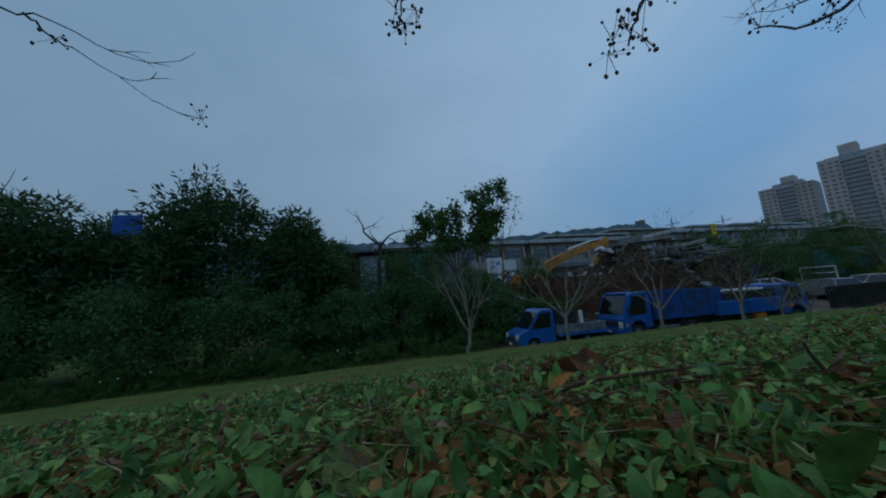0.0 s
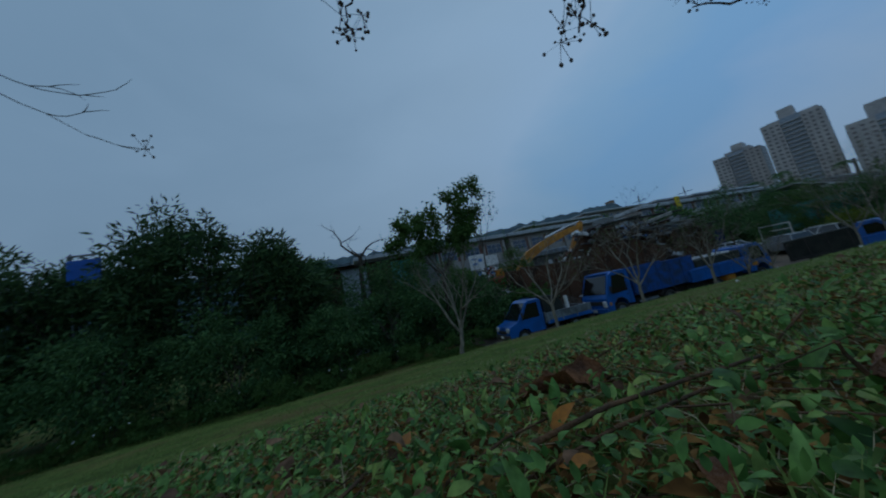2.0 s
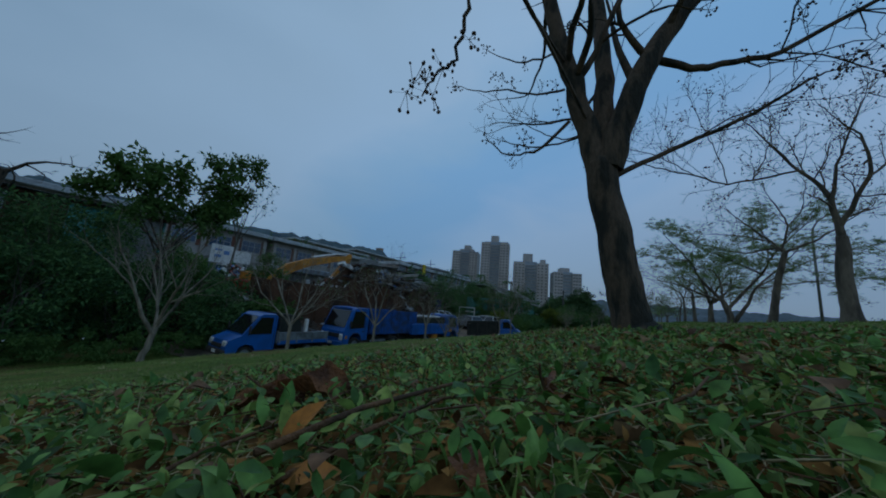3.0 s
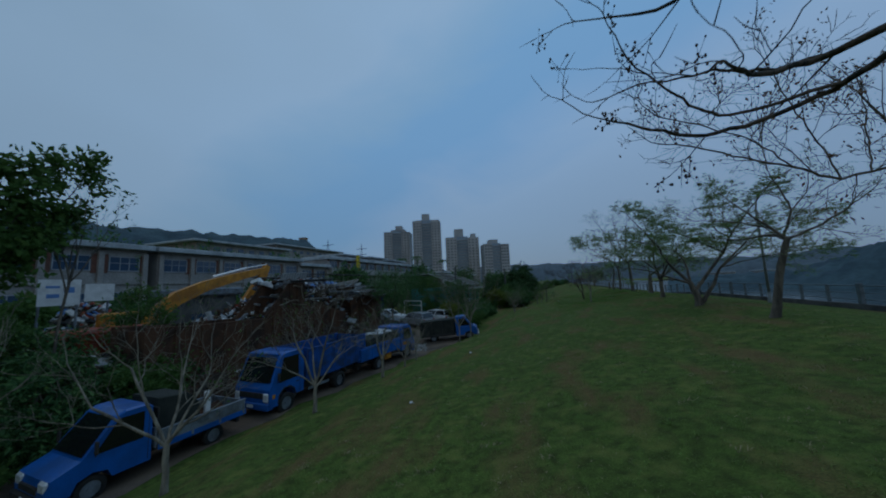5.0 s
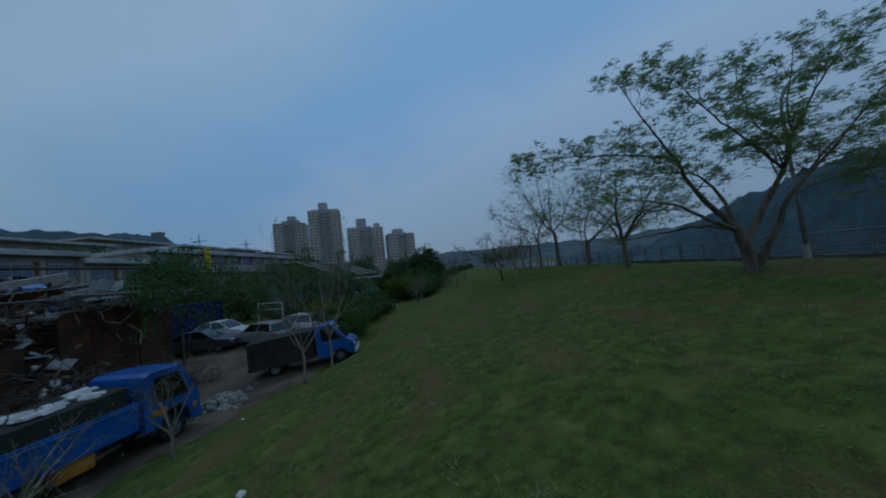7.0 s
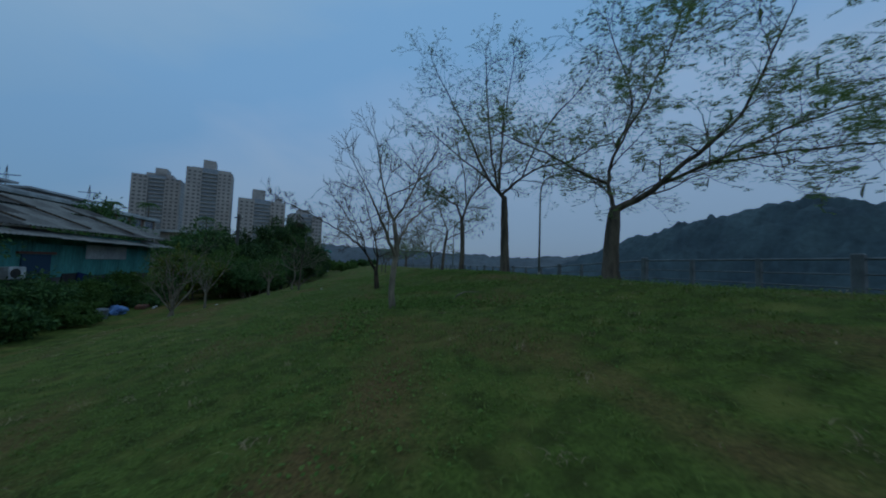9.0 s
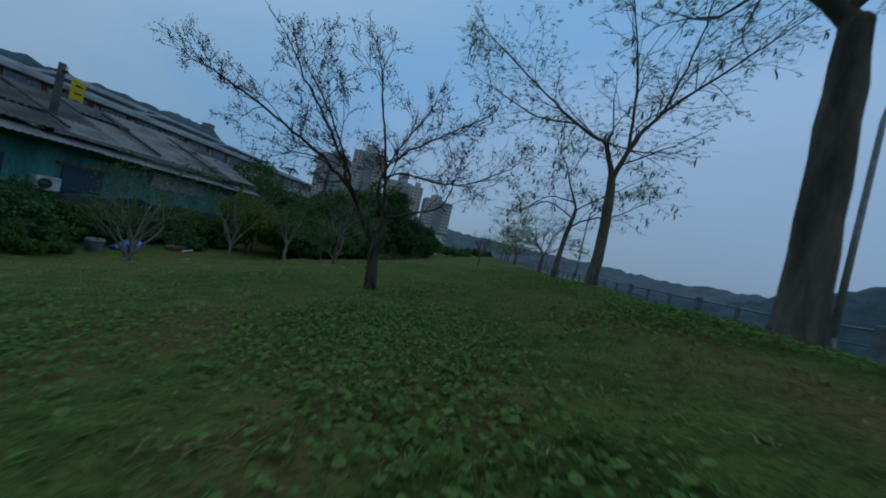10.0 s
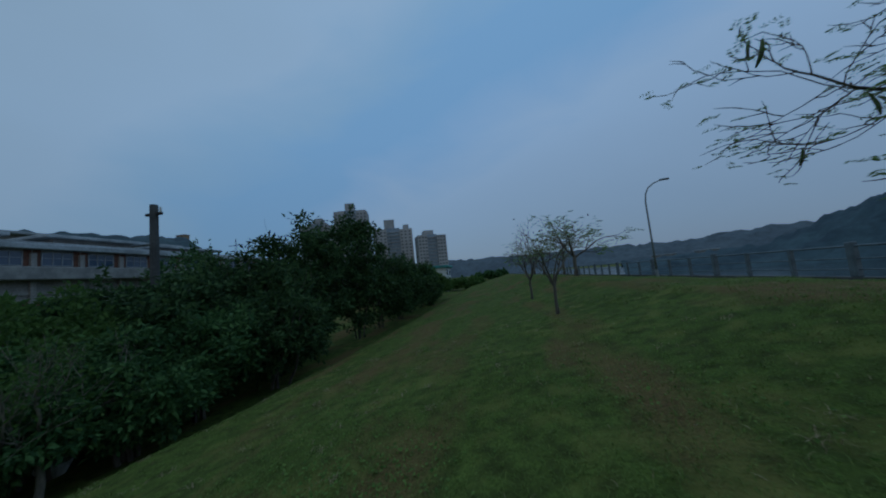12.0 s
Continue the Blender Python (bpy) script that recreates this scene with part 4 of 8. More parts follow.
guided_tree("young_tree", "young tree with bare twigs and dry seed tufts", 1.55, 41.07, 0.105, (
    ((0, 0, 0), (-0.04, 0, 0.3), (-0.07, -0.01, 0.55), (-0.09, -0.01, 0.82)),
    ((-0.1, -0.01, 0.78), (-0.29, -0.05, 1.1), (-0.48, -0.1, 1.42), (-0.69, -0.15, 1.7), (-1.15, -0.27, 2.06), (-1.64, -0.4, 2.35), (-2.66, -0.5, 2.85), (-3.3, -0.6, 3.1)),
    ((-0.08, -0.01, 0.82), (-0.04, 0.01, 1.05), (-0.05, 0.01, 1.4), (-0.14, 0, 1.86), (-0.21, 0, 2.17), (-0.33, 0.1, 2.6), (-0.55, 0.1, 3.3), (-0.66, 0.1, 3.8)),
    ((-0.7, -0.12, 1.69), (-0.85, -0.08, 1.93), (-0.95, -0.1, 2.3), (-1.3, -0.2, 2.9), (-1.7, -0.3, 3.4)),
    ((-0.16, 0, 1.98), (-0.03, -0.02, 2.08), (0.22, -0.01, 2.12), (0.61, -0.01, 2.07), (0.93, 0.07, 2.1), (1.22, 0.15, 2.17), (1.7, 0.28, 2.5)),
    ((-0.07, 0.01, 1.32), (-0.18, -0.02, 1.53), (-0.25, -0.03, 1.84), (-0.22, -0.02, 2.0), (-0.1, 0.1, 2.5), (0.2, 0.3, 3.2)),
    ((-0.02, 0.02, 1.31), (0.11, 0.16, 1.39), (0.28, 0.31, 1.5), (0.58, 0.49, 1.63), (0.81, 0.55, 1.77), (0.88, 0.57, 2.05)),
    ((-0.2, 0.02, 2.2), (0.1, 0.2, 2.6), (0.58, 0.3, 2.95), (1.2, 0.4, 3.4)),
    ((-0.48, -0.1, 1.45), (-0.6, -0.5, 1.9), (-0.9, -0.9, 2.5), (-1.2, -1.2, 3.0)),
), M_bark_dark, dict(BARE_TWIGS, reach=0.6, every=0.25, clear=1.6), seed_tufts(0.25, 9), YOUNG, 28, 1.35, 5)
guided_tree("young_tree", "slim young tree with bare twigs and few green leaves", 1.55, 35.17, 0.068, (
    ((0, 0, 0), (-0.04, 0, 0.4), (-0.03, 0, 0.85), (0.05, 0, 1.3), (-0.04, 0, 1.85)),
    ((-0.05, 0, 1.1), (-0.25, -0.25, 1.7), (-0.4, -0.45, 1.95), (-0.45, -0.6, 2.05), (-0.7, -0.85, 2.45)),
    ((-0.05, 0, 1.85), (-0.22, 0.1, 2.35), (-0.36, 0.2, 2.9), (-0.45, 0.3, 3.6)),
    ((0, 0, 1.9), (0.15, -0.25, 2.25), (0.3, -0.45, 2.65), (0.45, -0.65, 2.9)),
    ((0.05, 0, 1.45), (0.25, 0.25, 1.9), (0.65, 0.5, 2.3), (1.2, 0.8, 2.8)),
    ((0.15, 0.05, 2.55), (0.35, -0.05, 2.75), (0.7, -0.15, 3.05)),
), M_bark_pale, BARE_TWIGS, green_tip, YOUNG, 29)
tree("crest_tree", "spreading tree with long limbs and feathery leaves", 5.2, 28.0, dict(SPREAD, first=2.0, flat=0.4, angle=48), 1.3, 0.13, 24, M_bark, (0.0, 0.0),
     feather_crown(3, 0.12, 0.01, 0.8, 0.3), group=ROW)
for i, (x, y) in enumerate(((6.6, 68.5), (7.4, 75.0), (7.0, 82.0), (7.2, 90.0), (7.0, 98.0))):
    tree("crest_tree", "small spreading tree with flat green foliage", x, y, dict(SPREAD, levels=4, first=1.7, flat=0.5, angle=50), 1.3, 0.11, 40 + i, M_bark, (0, 0),
         feather_crown(2, 0.3, 0.0, 0.7), group=ROW)
tree("young_tree", "thin bare young tree on the slope", 3.1, 62.1, dict(SAPLING, first=0.9), 1.0, 0.05, 32, M_bark, (0.0, 0.0), tuft_crown(2, 0.06, 0.1, M_leaf_dry), group=YOUNG)
tree("young_tree", "thin bare young tree on the slope", 3.1, 57.3, dict(SAPLING, first=0.8), 0.9, 0.045, 33, M_bark, (0.0, 0.0), tuft_crown(2, 0.06, 0.1, M_leaf_dry), group=YOUNG)
TOE = "bare trees at the foot of the slope"
for i, (x, y, h, f) in enumerate(((-10.4, 7.3, 1.1, 1.75), (-9.9, 11.2, 1.0, 1.5), (-9.6, 15.1, 0.9, 1.2), (-9.7, 17.6, 0.5, 0.8), (-10.7, 21.4, 0.9, 0.9),
                                  (-8.6, 24.4, 1.4, 1.8), (-8.0, 25.4, 1.4, 2.0))):
    tree("bare_tree", "small bare pale-barked tree beside the trucks", x, y, dict(SAPLING, levels=6 if i < 3 or i > 4 else 5, first=f, angle=40), h, 0.065 if i < 3 else 0.05, 50 + i, M_bark_pale, (0.0, 0.0),
         tuft_crown(3, 0.07, 0.08, M_leaf_mid), group=TOE)
tree("bare_tree", "pale forked bare tree before the thicket", -14.6, 4.7, dict(SAPLING, levels=6, first=2.0, angle=25, rise=(0.5, 0.4, 0.3, 0.3)), 1.5, 0.11, 60, M_bark_pale, (0.1, 0.2), None, group=TOE)


# the tree beside the take-off spot: three heavy stems
def large_tree():
    """Trunk, three heavy stems and the long thin limbs, each guided by a few points; twigs grow from them."""
    rng = np.random.default_rng(77)
    x, y = 0.0, 3.0
    o = thing("large_tree", "dark-barked tree with three heavy stems and dry seed clusters", "tree", pose(x, y, zz(x, y) - 0.06))
    guides = (([(0.06, 0, 0), (0.02, 0, 0.14), (-0.05, 0, 0.55), (-0.13, 0, 1.0), (-0.20, 0, 1.5)], 0.20, 0.135, 0),
              ([(-0.20, 0, 1.45), (-0.33, 0, 1.95), (-0.49, -0.08, 2.55), (-0.66, -0.15, 3.3), (-0.85, -0.2, 4.5)], 0.118, 0.06, 3),
              ([(-0.18, 0, 1.40), (-0.18, 0.1, 2.1), (-0.20, 0.3, 3.0), (-0.3, 0.5, 4.2), (-0.36, 0.6, 5.2)], 0.112, 0.055, 4),
              ([(-0.14, 0, 1.50), (0.02, 0.02, 2.15), (0.26, 0.1, 2.72), (0.55, 0.2, 3.2), (1.0, 0.3, 3.9)], 0.122, 0.06, 8),
              ([(-0.08, 0, 1.42), (0.32, 0.2, 1.68), (0.85, 0.45, 1.97), (1.45, 0.75, 2.45)], 0.026, 0.014, 3),
              ([(0.2, 0.1, 2.6), (0.55, 0.2, 2.45), (0.75, 0.3, 2.5), (1.2, 0.5, 2.6), (1.9, 0.6, 3.0)], 0.04, 0.016, 7),
              ([(-0.19, 0.25, 2.8), (-0.2, 0.7, 3.05), (-0.25, 1.3, 3.35), (-0.33, 2.0, 3.42), (-0.32, 2.6, 3.42), (-0.9, 2.45, 3.2), (-1.35, 2.25, 3.08), (-1.73, 2.1, 3.14), (-2.0, 2.1, 3.27)], 0.036, 0.007, 1),
              ([(-0.34, 2.5, 3.42), (-0.94, 2.74, 3.40), (-1.2, 2.6, 3.46), (-1.5, 2.35, 3.56), (-1.82, 2.1, 3.74)], 0.02, 0.007, 1),
              ([(-0.25, 1.3, 3.35), (-0.62, 2.2, 3.5), (-1.2, 1.85, 3.25), (-1.6, 1.35, 3.1)], 0.03, 0.009, 2),
              ([(-0.62, 2.2, 3.5), (-1.05, 2.1, 3.42), (-1.35, 2.0, 3.45), (-1.75, 1.9, 3.4)], 0.018, 0.008, 2),
              ([(-0.7, -0.17, 3.6), (-0.9, 0.6, 4.2), (-1.1, 1.5, 4.25), (-1.49, 2.1, 4.08), (-1.88, 2.1, 4.12)], 0.034, 0.008, 1),
              ([(-0.49, -0.08, 2.6), (-0.75, -0.9, 2.75), (-0.8, -1.5, 2.4), (-0.75, -1.76, 1.8), (-0.77, -1.74, 1.65), (-0.84, -1.73, 1.44), (-0.92, -1.77, 1.39), (-0.98, -1.78, 1.26)], 0.022, 0.005, 0),
              ([(-0.48, 0.0, 2.05), (-0.7, -0.1, 1.78), (-0.8, -0.2, 1.67), (-0.99, -0.3, 1.63), (-1.23, -0.35, 1.82)], 0.022, 0.006, 1),
              ([(-0.53, 0.0, 2.42), (-0.79, -0.1, 2.36), (-1.11, -0.15, 2.49), (-1.39, -0.2, 2.5), (-1.7, -0.25, 2.65)], 0.016, 0.005, 1),
              ([(-0.62, 0.0, 2.92), (-0.75, -0.05, 2.8), (-1.12, -0.1, 2.88), (-1.39, -0.1, 3.13)], 0.016, 0.005, 1),
              ([(-0.3, -0.05, 1.95), (-0.9, -1.4, 3.0), (-1.75, -5.24, 2.03), (-2.01, -5.04, 1.98), (-2.15, -4.84, 2.03)], 0.02, 0.005, 0),
              ([(-2.09, -4.92, 2.01), (-2.18, -4.86, 1.96), (-2.28, -4.78, 1.93)], 0.009, 0.004, 0),
              ([(-0.78, -1.2, 2.6), (-1.18, -2.57, 1.93), (-1.32, -2.69, 1.84), (-1.42, -2.77, 1.78), (-1.5, -2.78, 1.7)], 0.012, 0.004, 0))
    lines, tips = [], []
    P = dict(levels=4, kids=(2, 2, 2, 2), angle=44, ratio=0.62, rise=(0.1, 0.08, 0.05, 0.05), bend=0.14, taper=0.6, low=0.3,
             avoid=lambda q: (q[0] < -0.5 and -3.3 < q[1] < -0.75 and q[2] < 2.0) or (q[0] < -1.0 and -0.7 < q[1] < 0.9) or q[0] < -2.2 and -3.3 < q[1] < 0.5)
    for pts, r0, r1, kids in guides:
        K = np.array(pts, float)
        s = np.linspace(0, len(K) - 1, 4 * (len(K) - 1) + 1)
        C = np.stack([np.interp(s, np.arange(len(K)), K[:, j]) for j in range(3)], -1)
        C[1:-1] = (C[:-2] + 2 * C[1:-1] + C[2:]) / 4 + rng.normal(0, 0.008, C[1:-1].shape)
        R = np.linspace(r0, r1, len(C)) if r0 < 0.15 else np.interp(s, (0, 0.6, 1.2, len(K) - 1), (r0, 0.168, 0.15, r1))
        lines.append((C, R, 0))
        for k in range(kids):
            i = int(len(C) * rng.uniform(0.35, 1.0)) - 1
            d = C[i] - C[i - 1]
            d = d / np.linalg.norm(d) + rng.normal(0, 0.55, 3)
            grow(rng, C[i], d, rng.uniform(0.45, 0.95) * (0.7 if r1 < 0.01 else 1.0), max(R[i] * 0.42, 0.006), 2 if r1 < 0.01 else 1, P, lines, tips)
        if r1 < 0.02:
            grow(rng, C[-1], C[-1] - C[-2], 0.4, r1, 2, P, lines, tips)
            for g in range(4):
                tips.append((C[-1 - g * 2], C[-1] - C[-3], 9))
    part("trunk", limbs_mesh("trunk", lines, M_bark_dark), None, o)
    ends = [(-1.84, 2.1, 3.77), (-1.76, 2.1, 3.82), (-1.8, 2.15, 3.7), (-1.46, 2.1, 3.57), (-1.37, 2.1, 3.64), (-2.01, 2.1, 3.25), (-1.98, 2.1, 3.33), (-1.9, 2.1, 4.1),
            (-1.45, -2.8, 1.76), (-1.48, -2.75, 1.71), (-1.43, -2.69, 1.75), (-1.51, -2.78, 1.69),
            (-1.02, -1.82, 1.32), (-1.05, -1.83, 1.27), (-0.96, -1.79, 1.33), (-0.93, -1.75, 1.27), (-0.75, -1.72, 1.58),
            (-0.87, -0.25, 1.79), (-0.8, -0.2, 1.82), (-0.92, -0.25, 1.72), (-1.2, -0.35, 1.81),
            (-1.15, -0.15, 2.64), (-1.05, -0.15, 2.54), (-1.25, -0.15, 2.71), (-1.67, -0.25, 2.62), (-0.61, 0.0, 2.51), (-0.58, 0.0, 2.2)]
    tips = [q for q in tips if rng.uniform() < 0.12] + [(np.array(q), None, 9) for q in ends]
    seed_tufts(1.0, 10, 1.1, 0.04)(o, tips, rng)


large_tree()


# ---- far apartment towers ----
def apartment_tower(az, dist, width, depth, height, turn, crown, seed):
    rng = random.Random(seed)
    x, y = dist * math.sin(radians(az)) - 3.3, 6.8 + dist * math.cos(radians(az))
    o = thing("apartment_tower", "grey-beige high-rise apartment block with many windows", "tower", pose(x, y, -3, 0, 0, turn), "apartment towers")
    b = Shape()
    w, d = width / 2, depth / 2
    b.box(-w, -w * 0.34, -d, d, 0, height)
    b.box(w * 0.34, w, -d, d, 0, height * 0.985)
    part("wing", b, M_tower_wall, o)
    c = Shape()
    c.box(-w * 0.34 + 0.004, w * 0.34 - 0.004, -d + 1.6, d - 1.0, 0, height * 1.01)
    part("core", c, M_tower_blue, o, "recessed blue-grey core of the facade")
    t = Shape()
    for x0, x1, h0, h1 in crown:
        t.box(x0 * w, x1 * w, -d * 0.6, d * 0.6, height - 0.5, height + h1, 0.3)
    part("roof_house", t, M_tower_wall, o, "lift house on the roof")
    floors = int(height / 3.3)
    win = Shape().box(-0.9, 0.9, -0.12, 0.12, -0.75, 0.75)
    wm = win.mesh("window", M_tower_glass)
    sw = Shape().box(-0.12, 0.12, -0.9, 0.9, -0.75, 0.75)
    sm = sw.mesh("window", M_tower_glass)
    slab = Shape().box(-w * 0.34, w * 0.34, -d - 0.1, -d + 1.55, -0.55, 0.0)
    bm_ = slab.mesh("balcony", M_tower_wall)
    for f in range(2, floors):
        z = f * 3.3 + 1.6
        for u in (-0.86, -0.64, -0.44, 0.44, 0.64, 0.86):
            part("window", wm, None, o, m=pose(u * w, -d, z))
        part("balcony", bm_, None, o, m=pose(0, 0, z))
        for v in (-0.55, 0.0, 0.55):
            part("window", sm, None, o, m=pose(-w, v * d, z))
            part("window", sm, None, o, m=pose(w, v * d, z))


apartment_tower(-26.0, 395, 33, 20, 73, 14, ((-0.15, 0.35, 0, 8), (-0.5, 0.6, 0, 3)), 1)
apartment_tower(-20.6, 370, 33, 20, 81, 16, ((-0.35, 0.2, 0, 9), (-0.8, 0.9, 0, 1.5)), 2)
apartment_tower(-14.2, 360, 38, 20, 58, 18, ((-0.45, 0.1, 0, 10), (0.55, 0.85, 0, 4)), 3)
apartment_tower(-8.2, 350, 28, 20, 47, 22, ((-0.5, 0.2, 0, 5),), 4)


# ---- school along the yard ----
def school():
    x = -44.0
    o = thing("school_building", "long grey three-storey school with brick-flanked windows", "building", pose(x, 0, 0))
    zg, top = -3.0, 7.0
    spans = ((2.0, 25.0, 7.0), (26.0, 47.4, 7.0), (47.4, 55.0, 6.3), (55.0, 112.0, 8.0))
    wf = Shape()
    for y0, y1, z0, z1 in ((-1.25, 1.25, -0.75, -0.67), (-1.25, 1.25, 0.67, 0.75), (-1.25, -1.17, -0.67, 0.67), (1.17, 1.25, -0.67, 0.67), (-0.4, -0.34, -0.67, 0.67),
                           (0.34, 0.4, -0.67, 0.67), (-1.17, 1.17, 0.05, 0.1)):
        wf.box(0.0, 0.09, y0, y1, z0, z1)
    wfm = wf.mesh("window_frame", M_window_frame)
    pn = Shape().box(-0.02, 0.04, -1.2, 1.2, -0.7, 0.7)
    pnm = pn.mesh("pane", M_window)
    br = Shape().box(-0.05, 0.06, -0.27, 0.27, -0.95, 0.95)
    brm = br.mesh("brick_panel", M_brick)
    pil = Shape().box(0, 0.35, -0.22, 0.22, zg, top - 0.35, 0.03)
    pilm = pil.mesh("pilaster", M_school)
    for y0, y1, h in spans:
        b = Shape().box(-14, 0, y0, y1, zg, h)
        part("wall", b, M_school, o)
        r = Shape().box(-14.6, 0.9, y0 - 0.4, y1 + 0.3, h, h + 0.55, 0.06)
        part("roof_slab", r, M_roof_pale, o, "stained concrete eaves slab")
        n = int(round((y1 - y0) / 3.7))
        for i in range(n + 1):
            y = y0 + (y1 - y0) * i / n
            part("pilaster", pilm, None, o, m=pose(0, min(max(y, y0 + 0.25), y1 - 0.25), 1.0 if h > 7.5 else 0 if h > 6.9 else -0.7))
            if i == n:
                break
            yc = y + (y1 - y0) / n / 2
            for z in (-1.3, 1.9, 7.1 if h > 7.5 else 5.5 if h > 6.9 else 4.9):
                wv = part("window", pnm, None, o, m=pose(0.0, yc, z))
                part("window_frame", wfm, None, wv)
                for g in (-1.55, 1.55):
                    part("brick_panel", brm, None, o, m=pose(0, yc + g * (y1 - y0) / n / 3.7 * 0.98, z))
        if h > 7.5:
            part("canopy_slab", Shape().box(0.0, 1.3, y0, y1, 4.85, 6.15, 0.08), M_concrete, o, "broad stained concrete canopy")
            part("roof_parapet", Shape().box(-9.0, -1.6, y0 + 3, y1 - 2, h + 0.55, h + 1.15, 0.05), M_roof_pale, o)
            for a, b, c in ((66.0, 73.0, 1.9), (78.0, 86.0, 2.1), (90.0, 99.0, 1.9)):
                part("penthouse", Shape().box(-10.0, -4.2, a, b, h + 0.5, h + c), M_school, o)
                part("penthouse_roof", Shape().box(-11.2, -3.2, a - 1.2, b + 1.2, h + c, h + c + 0.35, 0.05), M_roof_pale, o)
        for z in (0.35, 3.55):
            s = Shape().box(0, 0.18, y0, y1, z - 0.15, z + 0.15)
            part("floor_band", s, M_school, o)


school()


def flat_building(name, label, x0, x1, y0, y1, z0, z1, material, roof, overhang=0.8, windows=0, storeys=2):
    o = thing(name, label, "building", pose((x0 + x1) / 2, (y0 + y1) / 2, z0))
    w, d, h = (x1 - x0) / 2, (y1 - y0) / 2, z1 - z0
    part("wall", Shape().box(-w, w, -d, d, 0, h), material, o)
    part("roof", Shape().box(-w - overhang, w + overhang, -d - overhang, d + overhang, h, h + 0.6, 0.1), roof, o)
    if windows:
        wm = Shape().box(-0.08, 0.08, -0.9, 0.9, -0.6, 0.6).mesh("window", M_window)
        for s in range(storeys):
            for i in range(windows):
                part("window", wm, None, o, m=pose(w, -d + (i + 0.5) * 2 * d / windows, (s + 0.6) * h / storeys))
    return o


flat_building("flat_roofed_building", "pale flat-roofed building on the hill behind the school", -120, -92, 62, 92, -3, 16.5, M_school, M_roof_pale, 2.0, 8, 5)
flat_building("flat_roofed_building", "pale flat-roofed building on the hill behind the school", -132, -104, 100, 140, -3, 20.5, M_school, M_roof_pale, 2.0, 10, 5)
flat_building("hilltop_block", "small orange-tan block on a distant hill", -244.2, -236.8, 264, 268.5, 46.0, 56.2, M_tan, M_tan, 0.4)
flat_building("long_grey_building", "long low grey building with a pale roof", -62, -40, 118, 175, -3, 6.2, M_school, M_roof_pale, 1.0, 14, 2)
flat_building("small_house", "small pale two-storey house beyond the shrubs", -14, -8, 118, 126, -2.4, 3.2, M_white, M_teal, 0.6, 2, 2)
flat_building("small_house", "small grey house beyond the shrubs", -24, -17, 140, 150, -2.4, 4.4, M_school, M_roof_grey, 0.6, 2, 2)


def yellow_sign():
    o = thing("yellow_sign", "tall yellow signboard with dark characters on the school front", "sign", pose(-42.6, 63.8, 5.6))
    part("board", Shape().box(0, 0.25, -0.55, 0.55, 0.0, 3.7, 0.04), M_yellow, o)
    part("post", Shape().box(-0.1, 0.0, -0.45, -0.3, -0.4, 3.6), M_dark_metal, o)
    part("post", Shape().box(-0.1, 0.0, 0.3, 0.45, -0.4, 3.6), M_dark_metal, o)
    for z in (0.75, 1.5, 2.3, 3.1):
        part("lettering", Shape().box(0.25, 0.27, -0.3, 0.3, z - 0.1, z + 0.1), M_dark_metal, o, "unreadable dark character")


yellow_sign()


def pylon(x, y, h):
    o = thing("pylon", "far lattice power pylon", "pylon", pose(x, y, 0), "power pylons")
    s = Shape()
    for a, b in ((-1, -1), (1, -1), (1, 1), (-1, 1)):
        s.tube([(a * h * 0.09, b * h * 0.09, 0), (a * h * 0.03, b * h * 0.03, h * 0.6), (0, 0, h)], 0.2, 4)
    part("lattice", s, M_dark_metal, o)
    for z in (0.62, 0.75, 0.88):
        part("cross_arm", Shape().box(-h * 0.13, h * 0.13, -0.3, 0.3, z * h, z * h + 0.7), M_dark_metal, o)


pylon(-330, 420, 82)
pylon(-300, 470, 78)


# ---- corrugated sheets ----
def corrugated(length, height, pitch=0.18, depth=0.035, thick=0.01):
    """A standing corrugated sheet along y, facing x."""
    s = Shape()
    n = max(int(length / pitch * 2), 2)
    v, f = [], []
    for i in range(n + 1):
        y = length * i / n
        d = depth * (1 if i % 2 else -1) / 2
        v += [(d + thick, y, 0), (d + thick, y, height), (d - thick, y, 0), (d - thick, y, height)]
    for i in range(n):
        a = i * 4
        f += [(a, a + 4, a + 5, a + 1), (a + 2, a + 3, a + 7, a + 6), (a + 1, a + 5, a + 7, a + 3), (a, a + 2, a + 6, a + 4)]
    f += [(0, 1, 3, 2), (n * 4, n * 4 + 2, n * 4 + 3, n * 4 + 1)]
    return s.add(v, f)


def metal_shed():
    o = thing("metal_shed", "old green and rust corrugated metal shed behind the thicket", "shed", pose(-26, -4.2, -3))
    for i in range(6):
        m = (M_teal, M_rust, M_roof_pale, M_rust, M_teal, M_roof_grey, M_teal, M_teal)[i]
        part("wall_sheet", corrugated(2.0, 6.95), m, o, m=pose(0.004 * (i % 2), i * 2.02, 0))
    part("rear_wall", Shape().box(-8.2, -8, 0, 12.2, 0, 7.6), M_roof_grey, o)
    part("end_wall", Shape().box(-8, -0.1, -0.1, 0, 0, 7.0), M_teal, o)
    part("end_wall", Shape().box(-8, -0.1, 12.2, 12.3, 0, 7.0), M_teal, o)
    part("roof", corrugated(13.2, 8.9), M_roof_grey, o, m=pose(0.55, -0.5, 6.98, 0, -85, 0))
    part("eaves_beam", Shape().box(0.05, 0.2, -0.5, 12.7, 6.75, 6.95), M_rust, o)


metal_shed()


